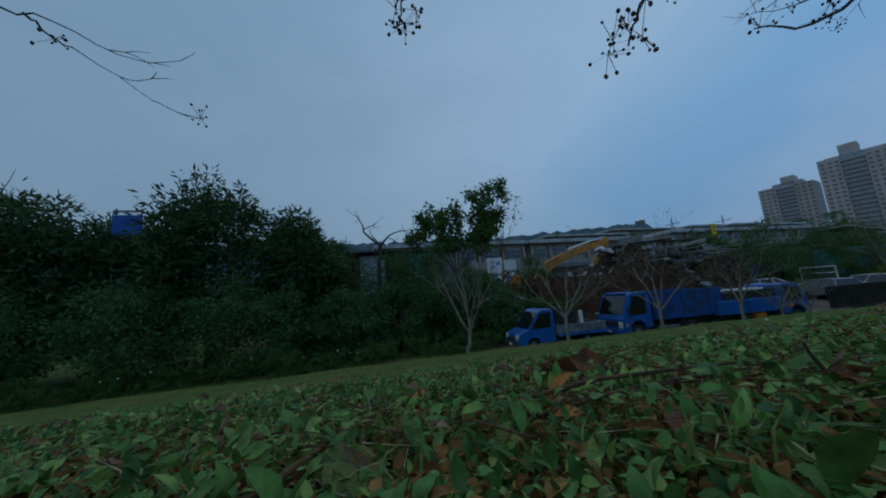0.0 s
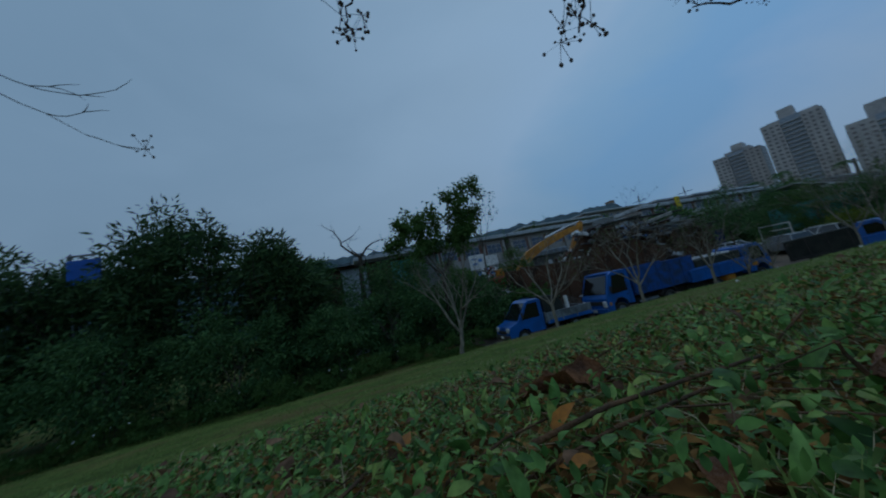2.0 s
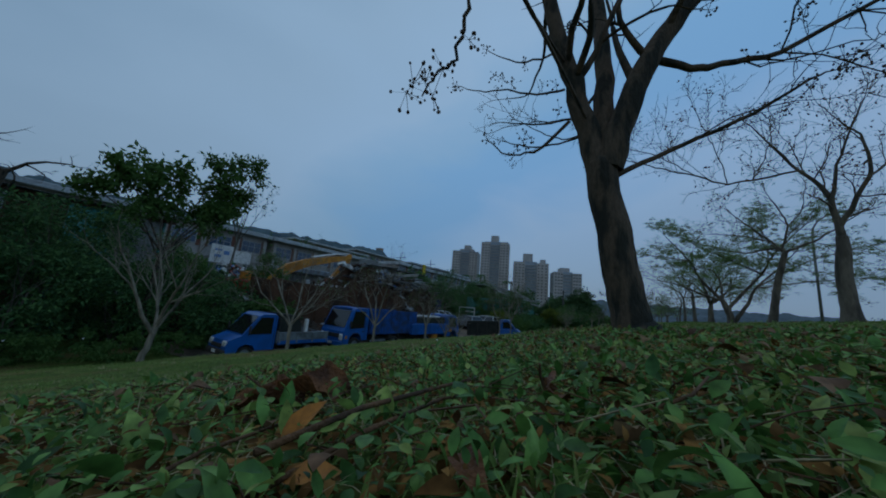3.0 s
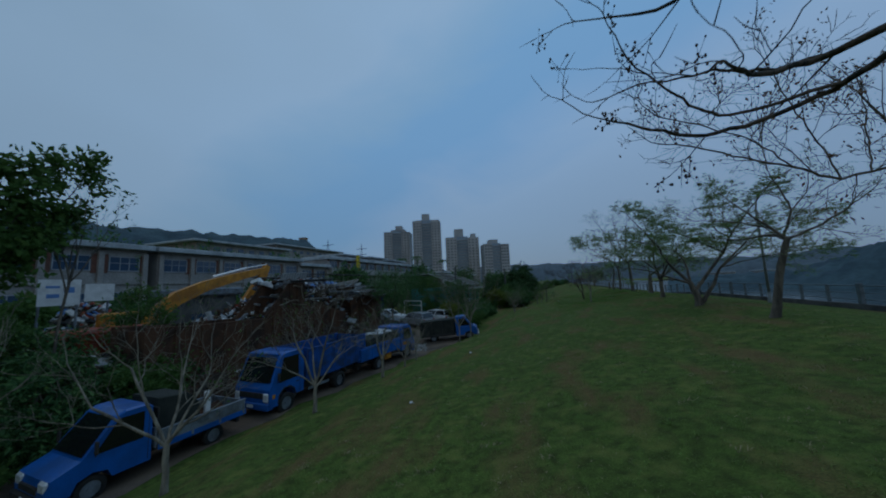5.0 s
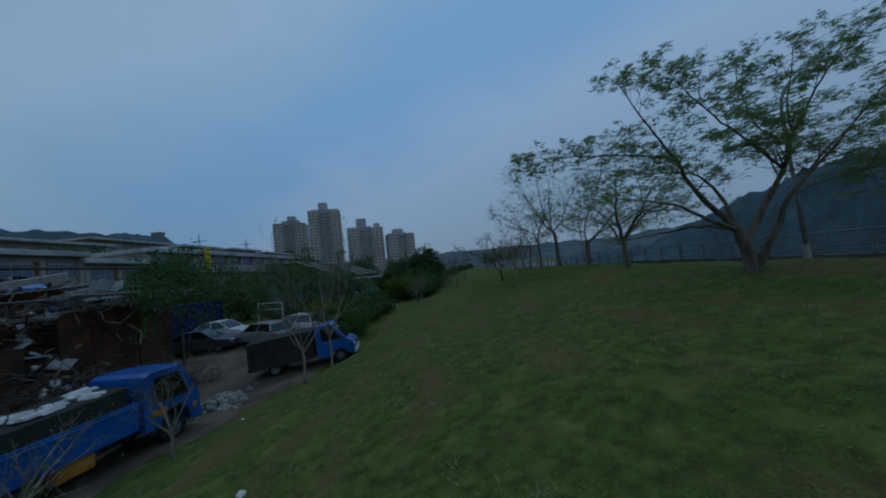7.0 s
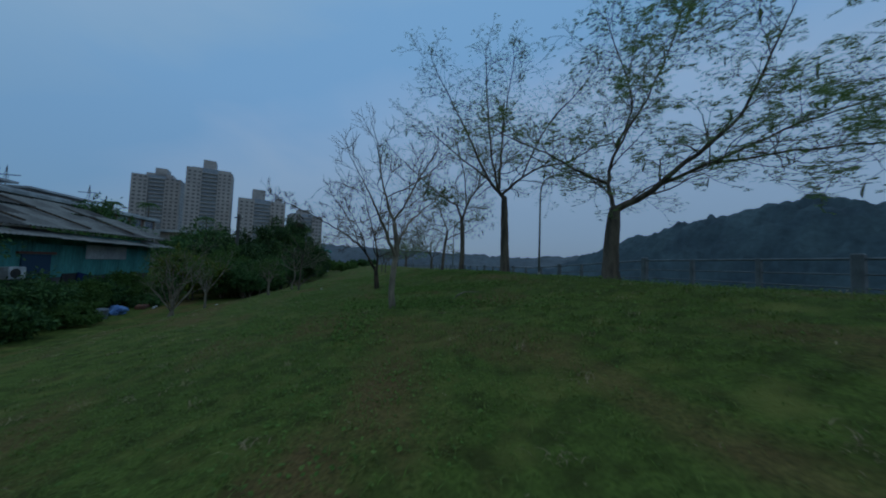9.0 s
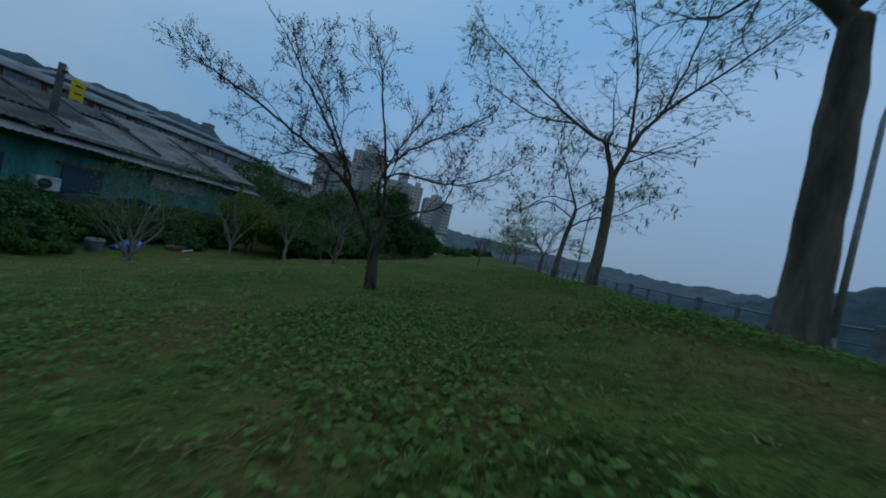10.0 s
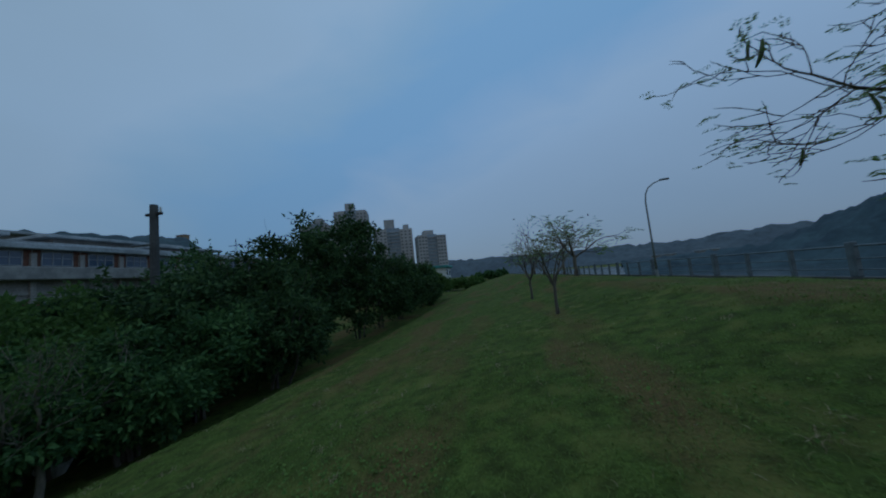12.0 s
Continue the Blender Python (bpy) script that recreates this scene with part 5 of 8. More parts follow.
def teal_house():
    o = thing("teal_house", "low run-down teal house with layered weathered sheet roofs", "house", pose(-13.2, 42.6, -2.4))
    r = random.Random(8)
    part("wall", Shape().box(-7, -0.15, 0, 12, 0, 3.9), M_teal, o)
    for i in range(9):
        part("wall_sheet", corrugated(1.3, r.uniform(1.5, 1.75), 0.2), M_teal, o, m=pose(r.uniform(0, 0.03), 0.1 + i * 1.31, 1.85 + r.uniform(-0.08, 0.05), 0, r.uniform(-1.5, 1.5), 0))
    part("lower_wall", Shape().box(-0.1, 0.0, 0.1, 11.8, 0, 1.85), M_concrete_dark, o, "stained grey block wall below the sheets")
    part("pale_siding", corrugated(2.9, 0.75, 0.11, 0.03), M_roof_pale, o, "pale grey siding under the eaves", m=pose(0.1, 6.6, 2.68))
    # eaves: single sheets laid unevenly
    for i in range(9):
        part("roof_sheet", corrugated(1.55, 1.75, 0.2, 0.04), M_roof_grey, o, m=pose(1.05 + r.uniform(-0.12, 0.12), -0.5 + i * 1.45, 3.62 + r.uniform(-0.06, 0.05) - 0.012 * i, 0, -76 + r.uniform(-2, 2), r.uniform(-1.5, 1.5)))
    # upper roof in three overlapping courses
    for k in range(3):
        for i in range(7):
            part("roof_sheet", corrugated(2.05, 1.75, 0.22, 0.05), M_roof_grey if r.random() < 0.7 else M_concrete_dark, o,
                 m=pose(0.25 - 1.5 * k + r.uniform(-0.1, 0.1), -0.6 + i * 1.95, 4.12 + 0.58 * k + r.uniform(-0.03, 0.06), 0, -69 + r.uniform(-2, 2), r.uniform(-1, 1)))
    part("rear_roof", Shape().box(-7.2, -4.2, -0.3, 12.6, 5.75, 5.9), M_roof_grey, o)
    for i in range(4):
        y = 0.4 + i * 3.1 + r.uniform(-0.4, 0.4)
        part("roof_batten", Shape().box(-3.9, 0.1, y - 0.05, y + 0.05, 0.0, 0.08), M_bark_dark, o, m=pose(0.0, 0, 4.3, 0, 21, 0))
    part("window", Shape().box(-0.02, 0.1, 0.4, 1.9, 1.7, 2.85), M_window, o)
    part("window", Shape().box(-0.02, 0.1, 3.4, 4.7, 1.9, 2.85), M_window, o)
    part("window_head", Shape().box(0.02, 0.14, 3.2, 4.9, 2.87, 2.97), M_brick, o, "red-brown window head")
    part("door", Shape().box(0.0, 0.06, 5.4, 6.3, 0, 1.95), M_dark_metal, o, "dark closed door")
    part("hanging_tarp", Shape().prism([(6.0, 0.9), (6.9, 0.7), (7.0, 1.8), (6.2, 2.0)], 0.08, 0.13, 0.01), M_sheet_dark_blue, o, "faded dark blue tarpaulin")
    ac = part("air_conditioner", Shape().box(0.1, 0.42, 2.55, 3.25, 1.8, 2.32, 0.03), M_plastic, o, "grey-white outdoor air conditioner unit")
    part("fan_grille", Shape().tube([(0.42, 2.8, 2.06), (0.45, 2.8, 2.06)], 0.19, 16), M_dark_metal, ac)


teal_house()


def utility_pole(x, y, h, label):
    z = zz(x, y)
    o = thing("utility_pole", label, "pole", pose(x, y, z), "utility poles")
    part("shaft", Shape().tube([(0, 0, -0.1), (0, 0, h)], [0.15, 0.11], 10), M_concrete_dark, o)
    part("cross_arm", Shape().box(-0.3, 0.3, -0.04, 0.04, h - 0.35, h - 0.27), M_dark_metal, o)
    part("insulator", Shape().tube([(0.25, 0, h - 0.27), (0.25, 0, h - 0.1)], 0.035, 8), M_white, o)


utility_pole(-9.0, 57.5, 6.4, "dark weathered utility pole above the shrubs")
utility_pole(-14.8, 46.4, 6.6, "dark weathered utility pole beside the teal house")


# ---- vehicles (local: y forward, z up from the ground) ----
def wheel(parent, x, y, r, w):
    t = Shape()
    g = 1 if x > 0 else -1
    prof = [(-w / 2, r * 0.62), (-w / 2, r * 0.9), (-w / 2 + 0.03, r), (w / 2 - 0.03, r), (w / 2, r * 0.9), (w / 2, r * 0.62)]
    n = 20
    v = [(x + a, y + q * math.cos(6.2832 * i / n), r + q * math.sin(6.2832 * i / n)) for i in range(n) for a, q in prof]
    k = len(prof)
    f = [(i * k + j, i * k + j + 1, ((i + 1) % n) * k + j + 1, ((i + 1) % n) * k + j) for i in range(n) for j in range(k - 1)]
    t.add(v, f)
    wh = part("wheel", t, M_black, parent, smooth=True)
    rim = Shape()
    rim.tube([(x - w * 0.35, y, r), (x + w * 0.35, y, r)], r * 0.63, 16)
    rim.tube([(x + g * w * 0.33, y, r), (x + g * w * 0.47, y, r)], r * 0.2, 10)
    part("rim", rim, M_steel_grey, wh, "dusty grey steel rim")


def side_pane(name, outline, x, material, parent, t=0.012):
    """A flat pane or panel on the side of a body, a little proud of it."""
    for g in (-1, 1):
        part(name, Shape().prism(outline, g * x - t, g * x + t), material, parent)


def front_pane(name, y0, z0, y1, z1, w0, w1, material, parent, t=0.015):
    """A raked pane across the front."""
    d = Vector((0, z1 - z0, -(y1 - y0))).normalized() * t
    v = []
    for k in (1, -1):
        v += [(-w0, y0 + k * d.y, z0 + k * d.z), (w0, y0 + k * d.y, z0 + k * d.z), (w1, y1 + k * d.y, z1 + k * d.z), (-w1, y1 + k * d.y, z1 + k * d.z)]
    return part(name, Shape().add(v, [(0, 1, 2, 3), (7, 6, 5, 4), (0, 4, 5, 1), (1, 5, 6, 2), (2, 6, 7, 3), (3, 7, 4, 0)]), material, parent)


def mirrors(o, x, y, z):
    for g in (-1, 1):
        s = Shape()
        s.tube([(g * x, y, z - 0.25), (g * (x + 0.16), y + 0.06, z - 0.1), (g * (x + 0.17), y + 0.06, z + 0.12)], 0.012, 6)
        s.box(g * (x + 0.17) - 0.07, g * (x + 0.17) + 0.07, y + 0.03, y + 0.08, z - 0.15, z + 0.15, 0.02)
        part("mirror", s, M_dark_metal, o)


def cabover_cab(o, L, W, H):
    """The tilt cab of a light lorry; its nose is at y = L / 2."""
    f = L / 2
    out = [(f - 1.72, 0.62), (f - 1.30, 0.62), (f - 1.22, 0.86), (f - 0.98, 1.02), (f - 0.68, 1.0), (f - 0.46, 0.8), (f - 0.4, 0.42), (f - 0.03, 0.42), (f, 0.7), (f - 0.02, 1.12),
           (f - 0.10, 1.28), (f - 0.52, H - 0.14), (f - 0.66, H - 0.03), (f - 0.9, H), (f - 1.55, H), (f - 1.68, H - 0.08), (f - 1.74, H - 0.5)]
    part("cab", Shape().prism(out, -W / 2, W / 2, 0.025), M_blue, o, "glossy blue steel cab")
    front_pane("windscreen", f - 0.115, 1.34, f - 0.50, H - 0.18, W * 0.45, W * 0.42, M_glass, o)
    side_pane("side_window", [(f - 1.42, 1.32), (f - 0.42, 1.28), (f - 0.66, H - 0.2), (f - 1.42, H - 0.2)], W / 2, M_glass, o)
    side_pane("door_seam", [(f - 1.5, 0.7), (f - 1.49, 0.7), (f - 1.49, H - 0.15), (f - 1.5, H - 0.15)], W / 2 - 0.004, M_dark_metal, o)
    part("grille", Shape().box(-W * 0.36, W * 0.36, f - 0.06, f + 0.012, 0.78, 1.0, 0.01), M_dark_metal, o)
    part("bumper", Shape().box(-W / 2 + 0.02, W / 2 - 0.02, f - 0.22, f + 0.05, 0.36, 0.62, 0.03), M_blue, o)
    for g in (-1, 1):
        part("headlight", Shape().box(g * W * 0.40 - 0.14, g * W * 0.40 + 0.14, f - 0.16, f + 0.03, 0.66, 1.0, 0.04), M_chrome, o, "clear headlight")
        part("door_handle", Shape().box(g * (W / 2 + 0.0) - 0.02, g * (W / 2) + 0.02, f - 1.42, f - 1.28, 1.1, 1.14, 0.008), M_dark_metal, o)
    part("number_plate", Shape().box(-0.17, 0.17, f + 0.05, f + 0.062, 0.44, 0.56), M_white, o, "white plate with a plain bar")
    part("dash_papers", Shape().box(-0.45, 0.2, f - 0.17, f - 0.135, 1.36, 1.42), M_white, o, "pale papers behind the windscreen")
    for g in (-1, 1):
        part("corner_lamp", Shape().box(g * (W / 2 - 0.02) - 0.03, g * (W / 2 - 0.02) + 0.03, f - 0.3, f - 0.14, 0.74, 0.92, 0.02), M_orange, o, "amber corner lamp")
        part("door_step", Shape().box(g * (W / 2 - 0.06) - 0.06, g * (W / 2 - 0.06) + 0.06, f - 1.3, f - 1.16, 0.5, 0.62, 0.02), M_dark_metal, o)
        part("arch_trim", Shape().tube([(g * W / 2, f - 1.28, 0.64), (g * W / 2, f - 1.2, 0.88), (g * W / 2, f - 0.97, 1.04), (g * W / 2, f - 0.67, 1.02), (g * W / 2, f - 0.45, 0.8), (g * W / 2, f - 0.41, 0.5)], 0.025, 6), M_dark_metal, o)
    part("roof_visor", Shape().box(-W * 0.42, W * 0.42, f - 0.6, f - 0.46, H - 0.1, H - 0.02, 0.02), M_blue, o)
    part("wiper", Shape().tube([(-0.5, f - 0.10, 1.36), (0.05, f - 0.14, 1.42)], 0.01, 4), M_dark_metal, o)
    mirrors(o, W / 2, f - 0.35, 1.55)


def chassis(o, L, W, front, rear, r, w, dual=True):
    s = Shape()
    for g in (-1, 1):
        s.box(g * 0.38 - 0.06, g * 0.38 + 0.06, -L / 2 + 0.15, L / 2 - 0.5, 0.5, 0.72)
    s.tube([(-W * 0.42, rear, r), (W * 0.42, rear, r)], 0.07, 8)
    s.tube([(-W * 0.42, front, r), (W * 0.42, front, r)], 0.05, 8)
    s.box(-0.7, 0.7, -L / 2 + 0.1, -L / 2 + 0.2, 0.4, 0.55)
    part("chassis", s, M_dark_metal, o)
    for g in (-1, 1):
        wheel(o, g * (W / 2 - 0.14), front, r, w)
        wheel(o, g * (W / 2 - 0.17), rear, r, w * (1.7 if dual else 1))


def drop_sides(o, y0, y1, W, z0, h, material, ribs, inner=None, wall=0.05):
    """The open bed of a lorry: floor, two sides, front and tail boards with upright ribs."""
    part("bed_floor", Shape().box(-W / 2, W / 2, y0, y1, z0 - 0.1, z0, 0.01), M_dark_metal, o)
    for g in (-1, 1):
        s = Shape()
        s.box(g * W / 2 - wall / 2, g * W / 2 + wall / 2, y0 + 0.02, y1 - 0.02, z0 - 0.12, z0 + h, 0.012)
        b = part("side_board", s, material, o)
        for i in range(ribs + 1):
            y = y0 + 0.08 + (y1 - y0 - 0.16) * i / ribs
            part("rib", Shape().box(g * W / 2 + g * wall / 2 - 0.02, g * W / 2 + g * wall / 2 + 0.025, y - 0.035, y + 0.035, z0 - 0.1, z0 + h - 0.02, 0.008), material, b)
        part("top_rail", Shape().box(g * W / 2 - 0.045, g * W / 2 + 0.05, y0, y1, z0 + h, z0 + h + 0.06, 0.012), material, b)
    for n, y in (("tail_board", y0), ("head_board", y1)):
        part(n, Shape().box(-W / 2 + 0.03, W / 2 - 0.03, y - wall / 2, y + wall / 2, z0 - 0.1, z0 + h + (0.12 if n == "head_board" else 0), 0.012), material, o)


def lumps(rng, x0, x1, y0, y1, z, h, n, size):
    """A low heap of tilted blocks and sheets."""
    s = Shape()
    for _ in range(n):
        m = Matrix.Translation((rng.uniform(x0, x1), rng.uniform(y0, y1), z + rng.uniform(0, h))) @ Euler((rng.uniform(-0.6, 0.6), rng.uniform(-0.6, 0.6), rng.uniform(0, 3))).to_matrix().to_4x4()
        a = [size * rng.uniform(0.4, 1.4) for _ in range(3)]
        s.box(-a[0], a[0], -a[1], a[1], -a[2] * 0.35, a[2] * 0.35, 0.02, m)
    return s


def tip_lorry(place):
    o = thing("tip_lorry", "blue cab-over tipper lorry with high worn steel sides", "lorry", place, "parked lorries")
    L, W, H = 6.15, 1.95, 2.42
    cabover_cab(o, L, W, H)
    chassis(o, L, W, L / 2 - 0.86, -0.95, 0.40, 0.22)
    drop_sides(o, -L / 2, L / 2 - 1.9, 2.0, 1.05, 1.22, M_blue_old, 5)
    part("load", lumps(random.Random(5), -0.6, 0.6, -2.5, 0.7, 1.3, 0.5, 60, 0.2), M_rust, o, "dark scrap load")
    for g in (-1, 1):
        part("side_guard", Shape().box(g * 0.85 - 0.02, g * 0.85 + 0.02, -0.3, 1.0, 0.5, 0.62, 0.01), M_steel_grey, o)
        part("mudguard", Shape().prism([(-1.5, 0.62), (-1.35, 0.9), (-0.95, 0.98), (-0.55, 0.9), (-0.4, 0.62), (-0.44, 0.62), (-0.6, 0.86), (-0.95, 0.93), (-1.3, 0.86), (-1.46, 0.62)], g * 0.82 - 0.16, g * 0.82 + 0.16), M_dark_metal, o)
    return o


def tarp_lorry(place):
    o = thing("tarp_lorry", "blue lorry with low boards, black tarpaulin and white sheets", "lorry", place, "parked lorries")
    L, W, H = 5.9, 1.9, 2.25
    cabover_cab(o, L, W, H)
    chassis(o, L, W, L / 2 - 0.86, -1.2, 0.38, 0.2)
    drop_sides(o, -L / 2, L / 2 - 1.85, 1.92, 0.95, 0.5, M_blue, 4)
    part("tarpaulin", Shape().prism([(-L / 2 + 0.6, 1.45), (L / 2 - 1.95, 1.45), (L / 2 - 2.0, 2.05), (0.2, 2.0), (-L / 2 + 0.7, 1.95)], -0.9, 0.9, 0.05), M_canvas, o, "black tarpaulin over the load")
    for i in range(9):
        q = random.Random(80 + i)
        a, b = q.uniform(0.16, 0.34), q.uniform(0.14, 0.28)
        part("plastic_sheet", Shape().prism([(-a, 0), (-a * 0.4, 0.05 + 0.06 * q.random()), (a * 0.2, 0.02), (a * 0.6, 0.07), (a, 0), (0, -0.03)], -b, b, 0.1), M_plastic, o,
             "crumpled white plastic sheet", m=pose(q.uniform(-0.5, 0.5), q.uniform(-1.1, 0.8), 2.02, q.uniform(-8, 8), q.uniform(-8, 8), q.uniform(0, 180)))
    part("blue_bar", Shape().box(0.93, 0.98, -L / 2 + 0.3, L / 2 - 1.9, 1.5, 1.58, 0.01), M_blue, o)
    part("tool_box", Shape().box(0.35, 0.85, -0.5, 0.2, 0.42, 0.8, 0.03), M_orange, o, "orange-yellow tool box under the bed")
    part("door_mark", Shape().box(0.95, 0.962, L / 2 - 1.5, L / 2 - 1.1, 0.95, 1.15), M_orange, o, "faded orange door mark")
    return o


def pickup_nose(o, L, W, H, bed_y, hood=0.55):
    """A short-nosed cab of a light pick-up."""
    f = L / 2
    out = [(bed_y, 0.42), (f - 1.15, 0.42), (f - 1.05, 0.62), (f - 0.78, 0.70), (f - 0.50, 0.60), (f - 0.4, 0.36), (f - 0.02, 0.36), (f, 0.62), (f - 0.06, 0.86), (f - hood, 1.06),
           (f - hood - 0.62, H - 0.1), (f - hood - 0.8, H), (bed_y + 0.12, H), (bed_y, H - 0.1)]
    part("cab", Shape().prism(out, -W / 2, W / 2, 0.03), M_blue, o, "bright blue cab with a short sloping nose")
    front_pane("windscreen", f - hood - 0.03, 1.12, f - hood - 0.6, H - 0.13, W * 0.45, W * 0.40, M_glass, o)
    side_pane("side_window", [(bed_y + 0.22, 1.1), (f - hood - 0.22, 1.1), (f - hood - 0.66, H - 0.16), (bed_y + 0.22, H - 0.16)], W / 2, M_glass, o)
    side_pane("door_seam", [(bed_y + 0.1, 0.5), (bed_y + 0.11, 0.5), (bed_y + 0.11, H - 0.12), (bed_y + 0.1, H - 0.12)], W / 2 - 0.004, M_dark_metal, o)
    part("bumper", Shape().box(-W / 2 + 0.01, W / 2 - 0.01, f - 0.2, f + 0.06, 0.28, 0.52, 0.05), M_dark_metal, o, "black plastic front bumper")
    part("grille", Shape().box(-W * 0.28, W * 0.28, f - 0.05, f + 0.02, 0.56, 0.72, 0.02), M_dark_metal, o)
    for g in (-1, 1):
        part("headlight", Shape().box(g * W * 0.37 - 0.18, g * W * 0.37 + 0.17, f - 0.34, f - 0.005, 0.60, 0.86, 0.05), M_chrome, o, "clear headlight")
    part("number_plate", Shape().box(-0.16, 0.16, f + 0.06, f + 0.07, 0.36, 0.48), M_white, o, "white plate with a plain bar")
    mirrors(o, W / 2, f - hood - 0.25, 1.3)


def flatbed_pickup(place):
    o = thing("flatbed_pickup", "small blue pick-up with a grey flat bed, worn boards", "pickup", place, "parked lorries")
    L, W, H = 4.6, 1.6, 1.95
    pickup_nose(o, L, W, H, 0.35)
    chassis(o, L, W, L / 2 - 0.78, -1.35, 0.31, 0.17, False)
    drop_sides(o, -L / 2, 0.28, 1.72, 0.78, 0.32, M_steel_grey, 3)
    for g in (-1, 1):
        part("blue_stripe", Shape().box(g * 0.885 - 0.012, g * 0.885 + 0.012, -L / 2, 0.26, 0.64, 0.80), M_blue, o)
    s = Shape()
    for x in (-0.8, 0.8):
        s.tube([(x, 0.25, 0.8), (x, 0.25, 1.75)], 0.025, 6)
    s.tube([(-0.8, 0.25, 1.75), (0.8, 0.25, 1.75)], 0.025, 6)
    s.tube([(-0.8, 0.25, 1.35), (0.8, 0.25, 1.35)], 0.02, 6)
    part("head_rack", s, M_dark_metal, o)
    part("black_cover", Shape().prism([(-1.0, 0.8), (0.2, 0.8), (0.2, 1.98), (-0.6, 1.9), (-0.95, 1.5)], -0.6, 0.75, 0.05), M_canvas, o, "black tarpaulin behind the cab")
    part("white_post", Shape().box(-0.6, -0.44, -1.3, -1.14, 0.8, 1.72, 0.03), M_white, o, "white padded upright")
    part("load", lumps(random.Random(3), -0.6, 0.6, -2.1, -1.0, 0.85, 0.15, 18, 0.14), M_rust, o, "small scrap load")
    return o


def canvas_pickup(place):
    """A light van-nosed pick-up: raked windscreen, short nose, stake bed with canvas sides."""
    o = thing("canvas_pickup", "blue van-nosed pick-up with a dark canvas-sided bed", "pickup", place, "parked lorries")
    L, W, H = 5.0, 1.72, 1.95
    f, q = L / 2, 0.62
    lower = [(q, 0.36), (f - 1.2, 0.36), (f - 1.08, 0.6), (f - 0.78, 0.68), (f - 0.5, 0.6), (f - 0.38, 0.36), (f - 0.05, 0.34), (f, 0.55), (f - 0.05, 0.88), (f - 0.2, 1.02), (f - 0.34, 1.08), (q, 1.08)]
    part("cab", Shape().prism(lower, -W / 2, W / 2, 0.04), M_blue, o, "bright blue cab with a short sloping nose")
    top = [(q, 1.05), (f - 0.32, 1.05), (f - 0.98, H - 0.05), (f - 1.1, H), (q + 0.08, H), (q, H - 0.08)]
    part("cab_top", Shape().prism(top, -W / 2 + 0.07, W / 2 - 0.07, 0.05), M_blue, o)
    front_pane("windscreen", f - 0.37, 1.12, f - 0.93, H - 0.12, W * 0.40, W * 0.37, M_glass, o)
    side_pane("side_window", [(q + 0.3, 1.16), (f - 0.62, 1.16), (f - 1.05, H - 0.2), (q + 0.3, H - 0.2)], W / 2 - 0.07, M_glass, o)
    for g in (-1, 1):
        part("door_seam", Shape().box(g * W / 2 - 0.004, g * W / 2 + 0.004, q + 0.2, q + 0.215, 0.42, 1.06), M_dark_metal, o)
        part("headlight", Shape().box(g * 0.62 - 0.17, g * 0.62 + 0.17, f - 0.2, f + 0.005, 0.62, 0.84, 0.05), M_chrome, o, "clear headlight")
    part("grille", Shape().box(-0.42, 0.42, f - 0.1, f + 0.012, 0.66, 0.82, 0.02), M_dark_metal, o)
    part("bumper", Shape().box(-W / 2 + 0.01, W / 2 - 0.01, f - 0.2, f + 0.08, 0.3, 0.55, 0.05), M_chrome, o, "pale chromed front bumper")
    part("number_plate", Shape().box(-0.16, 0.16, f + 0.08, f + 0.09, 0.36, 0.48), M_white, o, "white plate with a plain bar")
    mirrors(o, W / 2, f - 0.75, 1.25)
    chassis(o, L, W, f - 0.78, -1.35, 0.31, 0.17, False)
    part("bed", Shape().box(-0.86, 0.86, -f, q - 0.06, 0.45, 0.62, 0.02), M_dark_metal, o)
    part("canvas_cover", Shape().prism([(-f, 0.6), (q - 0.08, 0.6), (q - 0.08, 1.82), (-f + 0.03, 1.78)], -0.85, 0.85, 0.03), M_canvas, o, "dark green-grey canvas sides")
    for i in range(4):
        y = -f + 0.15 + i * 0.9
        for g in (-1, 1):
            part("stake", Shape().box(g * 0.87 - 0.015, g * 0.87 + 0.015, y - 0.03, y + 0.03, 0.6, 1.76, 0.005), M_dark_metal, o)
    return o


